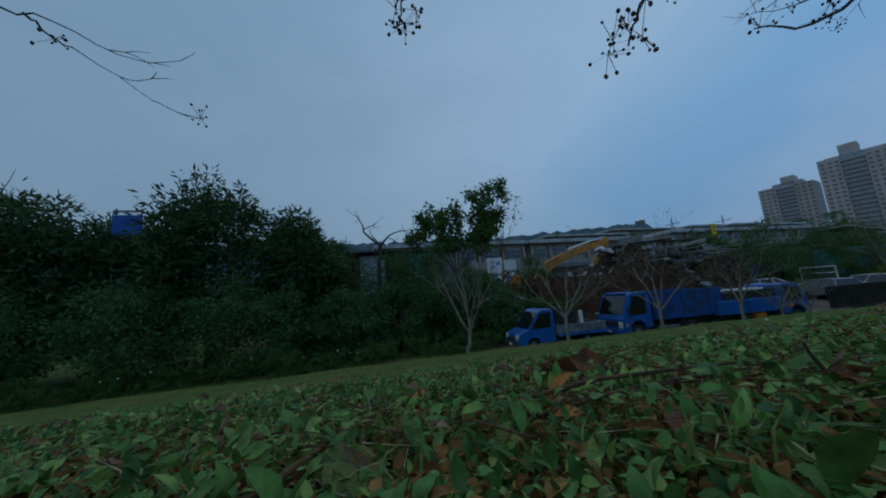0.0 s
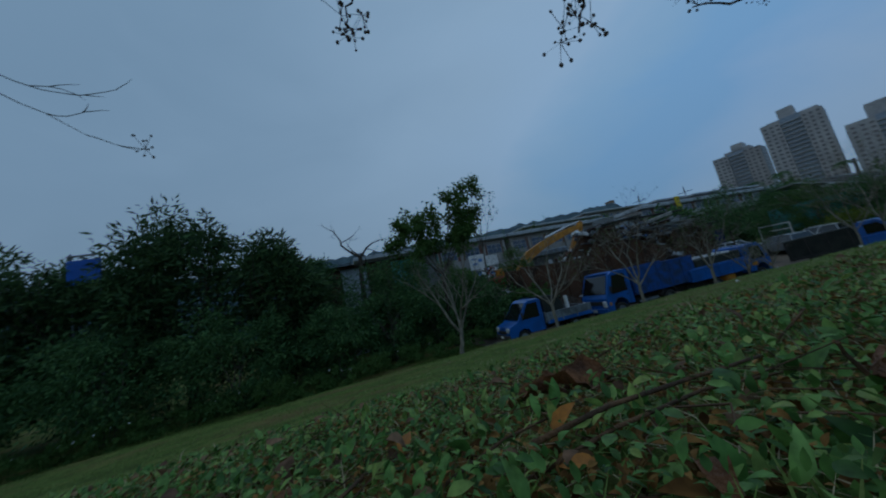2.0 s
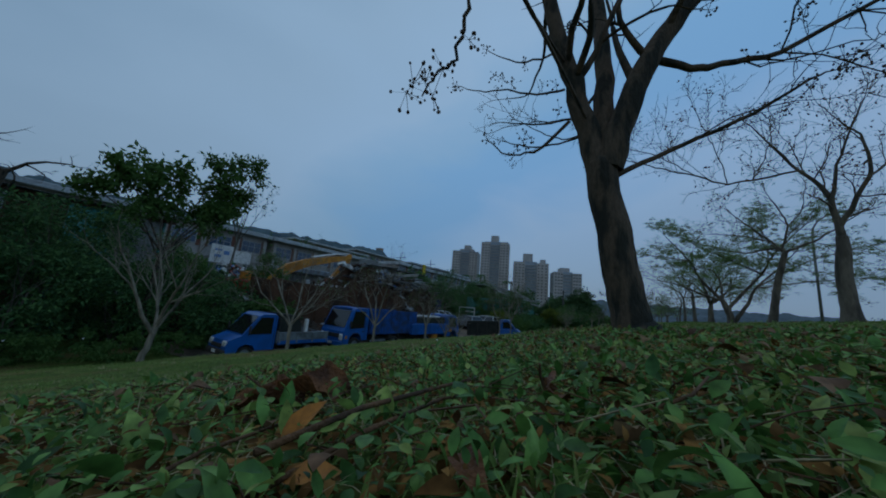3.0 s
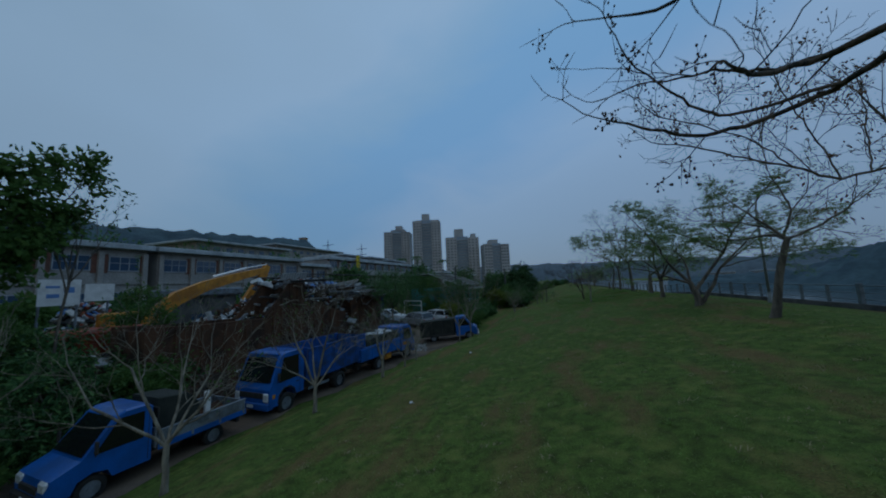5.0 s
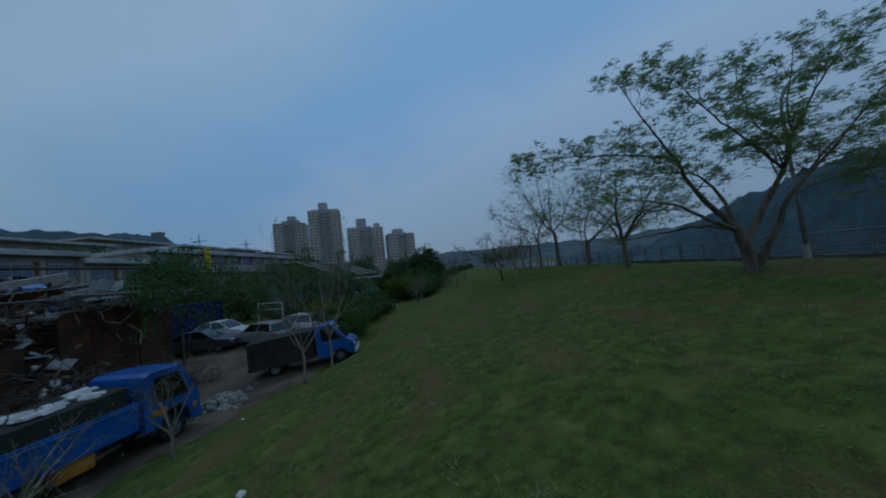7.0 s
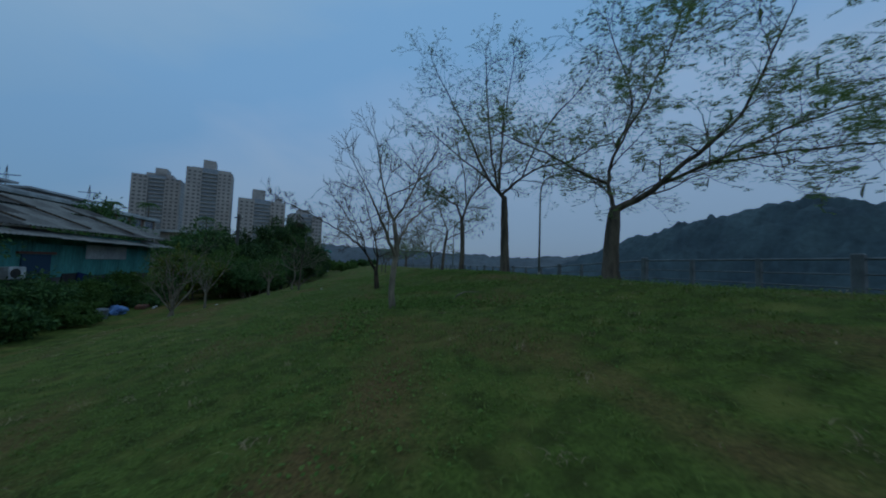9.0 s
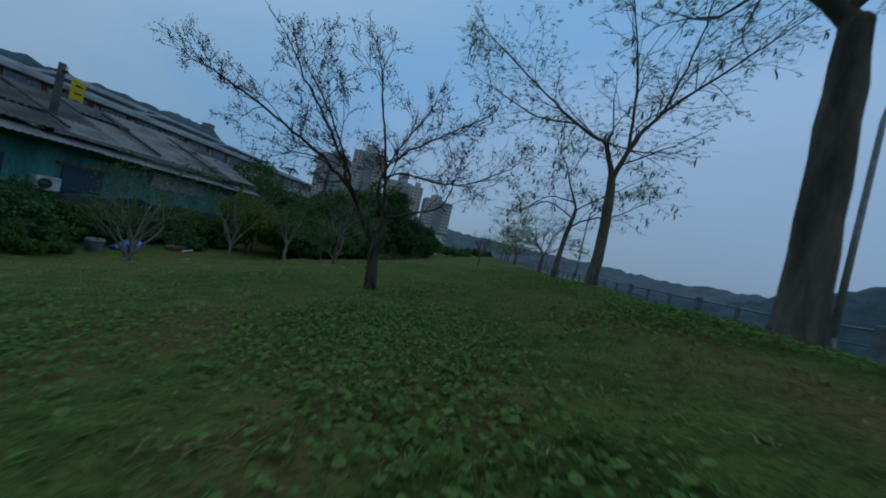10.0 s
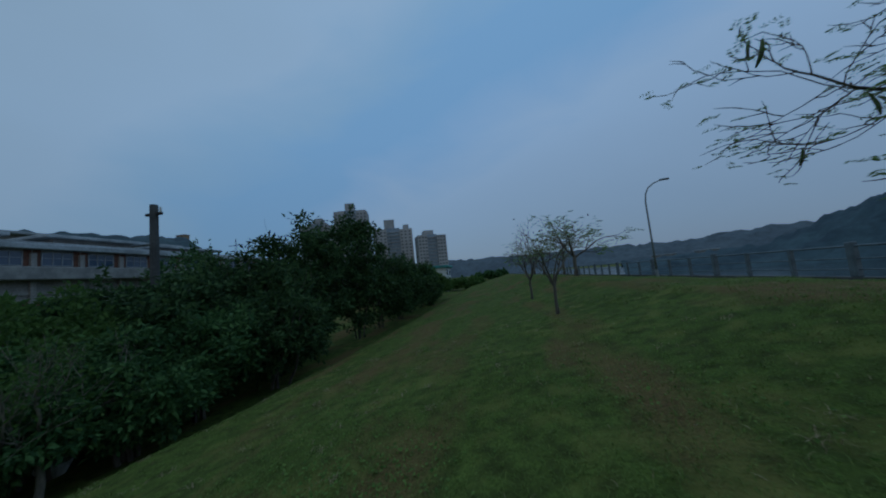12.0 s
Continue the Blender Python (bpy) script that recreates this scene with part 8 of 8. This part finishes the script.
def shaped_leaves(name, pos, yaw, pitch, roll, length, width, material, curl, label, category, kind="stuff"):
    """Pointed oval leaves folded along the midrib and curled along their length."""
    n = len(pos)
    k = len(LEAF_OUTLINE)
    t = np.array([p[0] for p in LEAF_OUTLINE])
    w = np.array([p[1] for p in LEAF_OUTLINE])
    cu = np.asarray(curl) * np.ones(n)
    base = np.zeros((n, k, 3, 3))
    zc = -cu[:, None] * (t[None] - 0.3) ** 2
    for j, g in ((0, -1), (1, 0), (2, 1)):
        base[:, :, j, 0] = t[None]
        base[:, :, j, 1] = g * w[None] * (np.asarray(width) * np.ones(n))[:, None]
        base[:, :, j, 2] = zc + abs(g) * w[None] * 0.28 * (np.asarray(width) * np.ones(n))[:, None]
    v = base.reshape(n, -1, 3) * (np.asarray(length) * np.ones(n))[:, None, None]
    cr, sr = np.cos(roll)[:, None], np.sin(roll)[:, None]
    y1, z1 = v[:, :, 1] * cr - v[:, :, 2] * sr, v[:, :, 1] * sr + v[:, :, 2] * cr
    cp, sp = np.cos(pitch)[:, None], np.sin(pitch)[:, None]
    x2, z2 = v[:, :, 0] * cp - z1 * sp, v[:, :, 0] * sp + z1 * cp
    cy, sy = np.cos(yaw)[:, None], np.sin(yaw)[:, None]
    out = np.stack([x2 * cy - y1 * sy, x2 * sy + y1 * cy, z2], -1) + np.asarray(pos)[:, None, :]
    f = []
    for i in range(k - 1):
        for j in range(2):
            a = i * 3 + j
            f.append((a, a + 1, a + 4, a + 3))
    f = np.array(f)
    ff = (f[None] + 3 * k * np.arange(n)[:, None, None]).reshape(-1, 4)
    return solo(name, fast_mesh(name, out.reshape(-1, 3), ff, material, True), None, label, category, kind)


def around(rng, n, r0, r1, power=1.0):
    a = rng.uniform(0, 6.2832, n)
    r = r0 + (r1 - r0) * rng.uniform(0, 1, n) ** power
    x, y = r * np.cos(a), r * np.sin(a)
    keep = x > -1.2 - 0.5 * rng.uniform(0, 1, n) ** 2 + 0.25 * np.sin(y * 2.3)
    x, y = x[keep], y[keep]
    return x, y, land(x, y)


rg = np.random.default_rng(5)


def cover(name, n, r0, r1, power, lo, hi, top, material, label, tilt=0.45, curl=0.25, wid=0.85, cat="ground cover", rise=0.25, patch=0.0):
    x, y, z = around(rg, n, r0, r1, power)
    n = len(x)
    if patch:
        k = np.sin(x * 23 + 2 * np.sin(y * 11)) * np.sin(y * 19 + 2 * np.sin(x * 13)) + np.sin(x * 4.3 + 1.0) * np.sin(y * 5.1) + rg.normal(0, 0.45, n)
        keep = k > (patch - 1)
        x, y, z = x[keep], y[keep], z[keep]
        n = len(x)
    zt = z + rg.uniform(0.0, 1.0, n) ** 1.5 * top * np.where((x < -0.7) & (np.hypot(x, y) > 1.0), 0.55, 1.0)
    zt = np.where(np.hypot(x, y) < 0.16, np.minimum(zt, z + 0.012), zt)
    shaped_leaves(name, np.stack([x, y, zt], -1), rg.uniform(0, 6.28, n), rg.normal(rise, tilt, n), rg.normal(0, 0.4, n), rg.uniform(lo, hi, n) * rg.uniform(0.7, 1.2, n), wid * rg.uniform(0.7, 1.1, n),
                  material, rg.normal(curl, 0.25, n), label, cat)


GREEN, LITTER = "low green ground cover with small oval leaves over litter", "scattered dry brown fallen leaves"
cover("ground_cover", 22000, 0.07, 0.9, 0.8, 0.007, 0.018, 0.036, M_cover, GREEN, 0.6, wid=0.6, patch=0.6)
cover("ground_cover", 2600, 0.13, 0.9, 0.8, 0.015, 0.032, 0.026, M_cover, "pointed upright weed leaves among the litter", 0.35, 0.5, 0.5, "weeds", 0.75)
cover("ground_cover", 22000, 0.8, 2.6, 0.75, 0.012, 0.028, 0.04, M_cover, GREEN, wid=0.62, patch=0.75)
cover("ground_cover", 2500, 0.8, 2.6, 0.75, 0.022, 0.045, 0.03, M_cover, "pointed upright weed leaves among the litter", 0.35, 0.5, 0.5, "weeds", 0.75)
cover("ground_cover", 12000, 2.4, 4.6, 1.3, 0.018, 0.036, 0.04, M_cover, "patchy low green ground cover", wid=0.6, patch=0.85)
cover("fallen_leaves", 9000, 0.07, 0.9, 0.8, 0.008, 0.02, 0.02, M_litter, LITTER, 0.45, 0.8, 0.55, "fallen leaves", 0.15)
cover("fallen_leaves", 900, 0.16, 1.6, 0.75, 0.010, 0.028, 0.045, M_leaf_dry, LITTER, 0.5, 1.0, 0.9, "fallen leaves")
cover("fallen_leaves", 12000, 0.8, 2.8, 0.75, 0.014, 0.032, 0.024, M_litter, LITTER, 0.45, 0.8, 0.55, "fallen leaves", 0.15)
cover("fallen_leaves", 4500, 2.4, 4.8, 1.3, 0.02, 0.042, 0.03, M_litter, LITTER, 0.45, 0.8, 0.55, "fallen leaves", 0.15)
cover("fallen_leaves", 1400, 1.4, 4.5, 0.9, 0.022, 0.05, 0.05, M_leaf_dry, LITTER, 0.5, 1.0, 0.9, "fallen leaves")


cover("leaf_crumbs", 16000, 0.08, 0.9, 0.8, 0.003, 0.009, 0.03, M_litter, "small brown crumbs of dry leaf", 0.6, 0.6, 0.6, "fallen leaves", 0.2)
cover("leaf_crumbs", 9000, 0.08, 0.9, 0.8, 0.004, 0.010, 0.036, M_cover, "tiny green leaflets of creeping weeds", 0.6, 0.4, 0.6, "ground cover", 0.4)


def loose_stalks(n, r0, r1, lo, hi, rad, material, label):
    """Thin bent stalks lying crosswise over the leaves, three-sided."""
    s = Shape()
    x, y, z = around(rg, n, r0, r1, 0.75)
    for i in range(len(x)):
        a, L = rg.uniform(0, 6.28), rg.uniform(lo, hi)
        e = np.array([math.cos(a), math.sin(a), rg.normal(0, 0.25)])
        q = np.array([x[i], y[i], z[i] + rg.uniform(0.006, 0.03)])
        k = np.array([-e[1], e[0], 0.3]) * L * rg.normal(0, 0.10)
        r = rad * rg.uniform(0.6, 1.4)
        s.tube([q, q + e * L * 0.5 + k, q + e * L], [r, r * 0.9, r * 0.6], 3, False)
    solo("stalks", fast_shape("stalks", s, material), None, label, "stalks", "stuff")


loose_stalks(1000, 0.16, 0.9, 0.02, 0.08, 0.0007, M_twig, "thin brown stalks lying among the leaves")
loose_stalks(420, 0.16, 0.9, 0.015, 0.05, 0.0006, M_straw, "pale dry stalks lying among the leaves")
loose_stalks(900, 0.9, 3.0, 0.05, 0.16, 0.0013, M_twig, "thin brown stalks lying among the leaves")


def scatter_blades(n, r0, r1, power, lo, hi, w, material, label, lean=0.8, name="grass"):
    x, y, z = around(rg, n, r0, r1, power)
    keep = np.hypot(x, y) > 0.12
    p = np.stack([x, y, z], -1)[keep]
    d = np.stack([rg.normal(0, lean, len(p)), rg.normal(0, lean, len(p)), np.ones(len(p))], -1)
    blades(name, p, d, rg.uniform(lo, hi, len(p)), w * rg.uniform(0.6, 1.3, len(p)), material, 0.3, rg, label, "grass")


scatter_blades(10000, 0.12, 1.4, 0.8, 0.015, 0.05, 0.002, M_blade, "short green grass blades among the ground cover")
scatter_blades(11000, 0.13, 1.6, 0.8, 0.02, 0.06, 0.0013, M_straw, "dry straw-coloured grass stalks", 1.6, "dry_grass")
scatter_blades(16000, 1.3, 6.0, 0.75, 0.03, 0.07, 0.005, M_blade, "short green grass blades among the ground cover")
scatter_blades(6000, 1.3, 6.0, 0.7, 0.04, 0.10, 0.004, M_straw, "dry straw-coloured grass stalks", 1.6, "dry_grass")


def fallen_leaf(x, y, up, length, width, yaw, pitch, roll, material, curl, label):
    one = np.ones(1)
    shaped_leaves("fallen_leaf", np.array([[x, y, zz(x, y) + up]]), one * radians(yaw), one * radians(pitch), one * radians(roll), length, width, material, curl, label, "leaf", "")


M_leaf_orange = mat("orange_leaf", (0.36, 0.13, 0.015), (0.26, 0.10, 0.02), 60, 0.6, fine=300)
M_leaf_brown = mat("brown_curled_leaf", (0.22, 0.085, 0.03), (0.09, 0.036, 0.016), 40, 0.6, bump=0.4, fine=220)
M_leaf_mottled = mat("mottled_leaf", (0.13, 0.16, 0.03), (0.10, 0.055, 0.025), 45, 0.6, bump=0.3, fine=240, mix=(0.45, 0.58))


def curled_leaf(x, y, up, length, width, yaw, pitch, roll, label, seed):
    """A large dry leaf: a broad lobed blade, buckled and rolled at its rim, with a stalk."""
    rng = np.random.default_rng(seed)
    nu, nv = 15, 9
    ph = rng.uniform(0, 6.28, 4)
    v = []
    for i in range(nu):
        t = i / (nu - 1)
        w = width * (math.sin(math.pi * min(t * 0.95 + 0.04, 1.0)) ** 0.6) * (1 + 0.16 * math.sin(t * 19 + ph[0]))
        for j in range(nv):
            g = j / (nv - 1) * 2 - 1
            z = 0.24 * width * (abs(g) ** 1.6) * (1.0 + 0.8 * math.sin(t * 7 + ph[1] + g * 1.5)) - 0.30 * length * (t - 0.45) ** 2 * (1.2 + 0.4 * math.sin(ph[2]))
            z += 0.05 * width * math.sin(t * 23 + g * 9 + ph[3])
            v.append((length * (t - 0.5), g * w / 2 * (1 - 0.25 * abs(g) ** 3), z))
    f = [(i * nv + j, i * nv + j + 1, (i + 1) * nv + j + 1, (i + 1) * nv + j) for i in range(nu - 1) for j in range(nv - 1)]
    me = fast_mesh("fallen_leaf", v, f, M_leaf_brown, True)
    ob = solo("fallen_leaf", me, None, label, "leaf", m=pose(x, y, zz(x, y) + up, roll, pitch, yaw))
    st = Shape().tube([(-length * 0.5, 0, -0.08 * length), (-length * 0.68, 0.01, -0.02 * length), (-length * 0.82, 0.015, 0.05 * length)], [0.0016, 0.0012, 0.001], 5)
    part("stalk", st, M_twig, ob)


curled_leaf(-0.345, 0.255, 0.026, 0.085, 0.06, 62, 6, 14, "large curled red-brown fallen leaf on the weeds", 3)
curled_leaf(-0.37, 0.215, 0.020, 0.075, 0.045, 40, -8, -20, "large rolled red-brown fallen leaf under another", 5)
curled_leaf(-0.10, 0.30, 0.026, 0.055, 0.03, 100, 20, 50, "curled pale brown fallen leaf", 7)
fallen_leaf(-0.222, 0.128, 0.022, 0.034, 0.55, 58, 48, 20, M_leaf_orange, 0.2, "small orange fallen leaf")
fallen_leaf(-0.190, 0.108, 0.016, 0.030, 0.55, 40, 12, 15, M_leaf_orange, 0.2, "small orange fallen leaf")
fallen_leaf(-0.36, 0.02, 0.012, 0.03, 0.6, 140, 35, 0, M_leaf_orange, 0.3, "small orange fallen leaf")
fallen_leaf(-0.41, -0.13, 0.012, 0.03, 0.6, 100, 35, 0, M_leaf_orange, 0.3, "small orange fallen leaf")
fallen_leaf(-0.335, -0.11, 0.014, 0.05, 0.3, 118, 8, 15, M_leaf_brown, 0.6, "rolled brown fallen leaf")
fallen_leaf(-0.135, -0.06, 0.006, 0.055, 0.7, 152, 14, 28, M_leaf_mottled, 0.4, "large yellow-green leaf mottled with brown")
fallen_leaf(-0.15, 0.045, 0.012, 0.018, 0.8, 100, 60, 0, M_leaf_mottled, 0.3, "small yellow-green leaf among the weeds")
fallen_leaf(-0.12, 0.165, 0.020, 0.035, 0.5, 300, 20, 30, M_leaf_brown, 1.4, "curled brown fallen leaf")
fallen_leaf(-0.075, 0.36, 0.020, 0.04, 0.7, 20, 30, -20, M_leaf_brown, 1.0, "curled brown fallen leaf")
fallen_leaf(0.08, 0.70, 0.03, 0.05, 0.7, 30, 25, -20, M_leaf_brown, 1.0, "curled brown fallen leaf")


def twig(pts, r, label="thin brown fallen twig lying on the leaves"):
    q = [(x, y, zz(x, y) + h) for x, y, h in pts]
    solo("twig", Shape().tube(q, [r * (1 - 0.5 * i / len(q)) for i in range(len(q))], 6), M_twig, label, "twig", group="fallen twigs", smooth=True)


twig(((-0.2, 0.1, 0.03), (-0.198, 0.17, 0.035), (-0.192, 0.25, 0.033), (-0.186, 0.335, 0.03)), 0.0022)
twig(((-0.125, -0.10, 0.018), (-0.18, -0.07, 0.024), (-0.24, -0.04, 0.028), (-0.30, -0.02, 0.022)), 0.0022)
twig(((-0.19, 0.085, 0.014), (-0.185, 0.16, 0.024), (-0.175, 0.24, 0.028), (-0.165, 0.32, 0.02)), 0.0018)
twig(((-0.22, 0.02, 0.016), (-0.25, 0.10, 0.024), (-0.27, 0.18, 0.022)), 0.0015)
twig(((-0.13, 0.06, 0.02), (-0.16, 0.03, 0.03), (-0.20, 0.02, 0.02)), 0.0010)
twig(((-0.05, 0.28, 0.01), (0.0, 0.30, 0.03), (0.02, 0.36, 0.035)), 0.0016)
for i in range(60):
    r = random.Random(700 + i)
    a, d = r.uniform(0, 6.28), 0.3 + 2.4 * r.uniform(0, 1) ** 1.2
    x, y, b, L = d * math.cos(a), d * math.sin(a), r.uniform(0, 6.28), r.uniform(0.06, 0.2)
    twig(((x, y, 0.015), (x + L * 0.5 * math.cos(b), y + L * 0.5 * math.sin(b), 0.04), (x + L * math.cos(b + 0.3), y + L * math.sin(b + 0.3), 0.03)), r.uniform(0.0006, 0.0014))

# ---- grass and clover over the slope ----
rs = np.random.default_rng(9)


def meadow(n, x0, x1, y0, y1, lo, hi, w, material, label, patch=0.0, name="grass"):
    x, y = rs.uniform(x0, x1, n), rs.uniform(y0, y1, n)
    t = toe(y)
    x = np.where(x < t + 0.2, t + 0.2 + rs.uniform(0, 8, n), x)
    if patch:
        k = np.sin(x * 1.1 + 2 * np.sin(y * 0.37)) * np.sin(y * 0.9 + 1.5 * np.sin(x * 0.6)) + rs.normal(0, 0.25, n)
        x, y = x[k > patch], y[k > patch]
    keep = (np.hypot(x, y) > 2.0)
    x, y = x[keep], y[keep]
    p = np.stack([x, y, land(x, y) - 0.005], -1)
    d = np.stack([rs.normal(0, 1.1, len(p)), rs.normal(0, 1.1, len(p)), np.ones(len(p))], -1)
    blades(name, p, d, rs.uniform(lo, hi, len(p)), w * rs.uniform(0.6, 1.3, len(p)), material, 0.35, rs, label, "grass")


meadow(60000, -12, -1.5, -22, 7, 0.025, 0.055, 0.006, M_blade, "short mown grass on the embankment")
meadow(110000, -12, 9, -4, 32, 0.03, 0.07, 0.007, M_blade, "short mown grass on the embankment")
meadow(130000, -7, 9, 30, 62, 0.025, 0.06, 0.006, M_blade, "short mown grass on the embankment")
meadow(90000, -1.5, 6.5, 31, 53, 0.03, 0.08, 0.005, M_blade, "short green grass along the crest")
meadow(40000, -6, 10, 60, 110, 0.04, 0.08, 0.014, M_blade, "short mown grass on the embankment")
meadow(30000, -9, 8, 0, 62, 0.03, 0.07, 0.006, M_straw, "dry straw-coloured grass in worn patches", 0.1, "dry_grass")


nb = 30000
bx, by = rs.uniform(-17.2, -12.2, nb), rs.uniform(-24, 6.2, nb)
blades("grass", np.stack([bx, by, land(bx, by) - 0.005], -1), np.stack([rs.normal(0, 0.9, nb), rs.normal(0, 0.9, nb), np.ones(nb)], -1),
       rs.uniform(0.05, 0.16, nb), 0.012 * rs.uniform(0.6, 1.3, nb), M_blade, 0.35, rs, "longer grass at the foot of the thicket", "grass")


def tufts(n, x0, x1, y0, y1, count, material, label, name="grass_tuft"):
    """Small bunches of longer blades."""
    x, y = rs.uniform(x0, x1, n), rs.uniform(y0, y1, n)
    keep = (x > toe(y) + 0.3) & (np.hypot(x, y) > 2.5)
    x, y = np.repeat(x[keep], count), np.repeat(y[keep], count)
    m = len(x)
    x, y = x + rs.normal(0, 0.05, m), y + rs.normal(0, 0.05, m)
    d = np.stack([rs.normal(0, 0.8, m), rs.normal(0, 0.8, m), np.ones(m)], -1)
    blades(name, np.stack([x, y, land(x, y) - 0.005], -1), d, rs.uniform(0.04, 0.10, m), 0.006 * rs.uniform(0.6, 1.4, m), material, 0.45, rs, label, "grass")


tufts(2600, -9, 8, 2, 34, 16, M_blade, "scattered tufts of longer green grass")
tufts(3200, -6, 8, 30, 58, 16, M_blade, "scattered tufts of longer green grass")
tufts(900, -8, 7, 2, 58, 14, M_straw, "scattered tufts of dry grass", "dry_tuft")


def clover(n, x0, x1, y0, y1, lo, hi, limit):
    x, y = rs.uniform(x0, x1, n), rs.uniform(y0, y1, n)
    k = np.sin(x * 1.3 + 1.5 * np.sin(y * 0.7)) * np.sin(y * 1.05 + 0.8 * x) + rs.normal(0, 0.3, n)
    x, y = x[k > limit], y[k > limit]
    m = len(x)
    shaped_leaves("clover", np.stack([x, y, land(x, y) + rs.uniform(0.005, 0.065, m)], -1), rs.uniform(0, 6.28, m), rs.normal(0.2, 0.4, m), rs.normal(0, 0.3, m), rs.uniform(lo, hi, m),
                  0.95, M_clover, 0.2, "patches of low broad-leaved weeds in the grass", "weeds")


clover(30000, -1.5, 8, 30, 54, 0.015, 0.035, 0.1)
clover(40000, -1.5, 6.5, 34, 52, 0.02, 0.042, 0.3)
clover(18000, -8, 5, 4, 30, 0.018, 0.036, 0.3)
clover(26000, 0.5, 6.0, 32.5, 41, 0.025, 0.05, 0.15)
# pale litter on the grass
for i, (x, y) in enumerate(((-9.2, 21.9), (-6.4, 11.0), (-5.0, 44.0), (-1.0, 45.6), (-6.2, 17.5))):
    r = random.Random(i)
    solo("litter", lumps(r, -0.03, 0.03, -0.03, 0.03, 0.015, 0.02, 4, 0.035), M_white, "crumpled white scrap of litter on the grass", "litter", group="litter", m=pose(x, y, zz(x, y), 0, 0, 40 * i))


# ---- small things by the teal house, blue sheet above the thicket ----
o = thing("billboard", "blue sheet panel on a steel frame above the trees", "billboard", pose(-20.8, -12.7, -3.0))
part("panel", Shape().box(-0.05, 0.05, -0.7, 0.7, 7.6, 8.9, 0.02), M_tank_blue, o)
part("frame_bar", Shape().box(-0.12, 0.02, -0.7, 0.7, 9.1, 9.18), M_steel_grey, o)
for g in (-0.6, 0.6):
    part("post", Shape().tube([(-0.1, g, 0), (-0.1, g, 9.3)], 0.05, 8), M_steel_grey, o)


def clutter(name, label, category, shape, material, x, y, turn=0.0, up=0.0):
    solo(name, shape, material, label, category, m=pose(x, y, zz(x, y) + up, 0, 0, turn))


clutter("blue_tub", "pale blue plastic tub with a lid", "tub", Shape().tube([(0, 0, 0), (0, 0, 0.3), (0, 0, 0.36), (0, 0, 0.42)], [0.2, 0.24, 0.26, 0.22], 14), M_steel_grey, -9.6, 45.0)
clutter("covered_barrow", "heap under a white and blue plastic sheet", "tarp heap", lumps(random.Random(4), -0.25, 0.25, -0.35, 0.35, 0.06, 0.22, 14, 0.2), M_light_blue, -9.9, 46.3, 20)
clutter("red_trough", "low red-brown trough on the grass", "trough", Shape().box(-0.2, 0.2, -0.5, 0.5, 0, 0.2, 0.04), M_brick, -9.9, 48.2, 15)
clutter("pipe", "white plastic pipe lying on the ground", "pipe", Shape().tube([(0, 0, 0.06), (0.1, 0.6, 0.06)], 0.05, 10), M_plastic, -9.3, 47.9, 25)
clutter("sink", "white basin lying among the shrubs", "basin", Shape().tube([(0, 0, 0), (0, 0, 0.2), (0, 0, 0.24)], [0.16, 0.26, 0.24], 12), M_white, -7.3, 54.2)
flat_building("river_house", "pale house beyond the river below the hill", 232, 274, 250, 262, -7.5, 7.0, M_concrete, M_roof_pale, 0.6, 5, 3)
for x, y, w, h in ((120, 178, 7, 3.2), (132, 168, 9, 2.6), (128, 255, 9, 1.6), (122, 292, 12, 1.4), (140, 215, 8, 2.0)):
    flat_building("river_house", "pale house beyond the river below the hill", x, x + w, y, y + w * 0.8, -7.5, h, M_school, M_roof_pale, 0.5, 3, 2)
fb = [(2.86, 35.10, 0.02), (3.0, 35.22, 0.07), (3.18, 35.30, 0.08), (3.35, 35.29, 0.05), (3.5, 35.25, 0.015)]
solo("fallen_branch", Shape().tube([(x, y, zz(x, y) + h) for x, y, h in fb], [0.012, 0.014, 0.013, 0.011, 0.007], 7), M_bark_pale, "curved pale fallen branch lying in the grass", "branch", smooth=True)
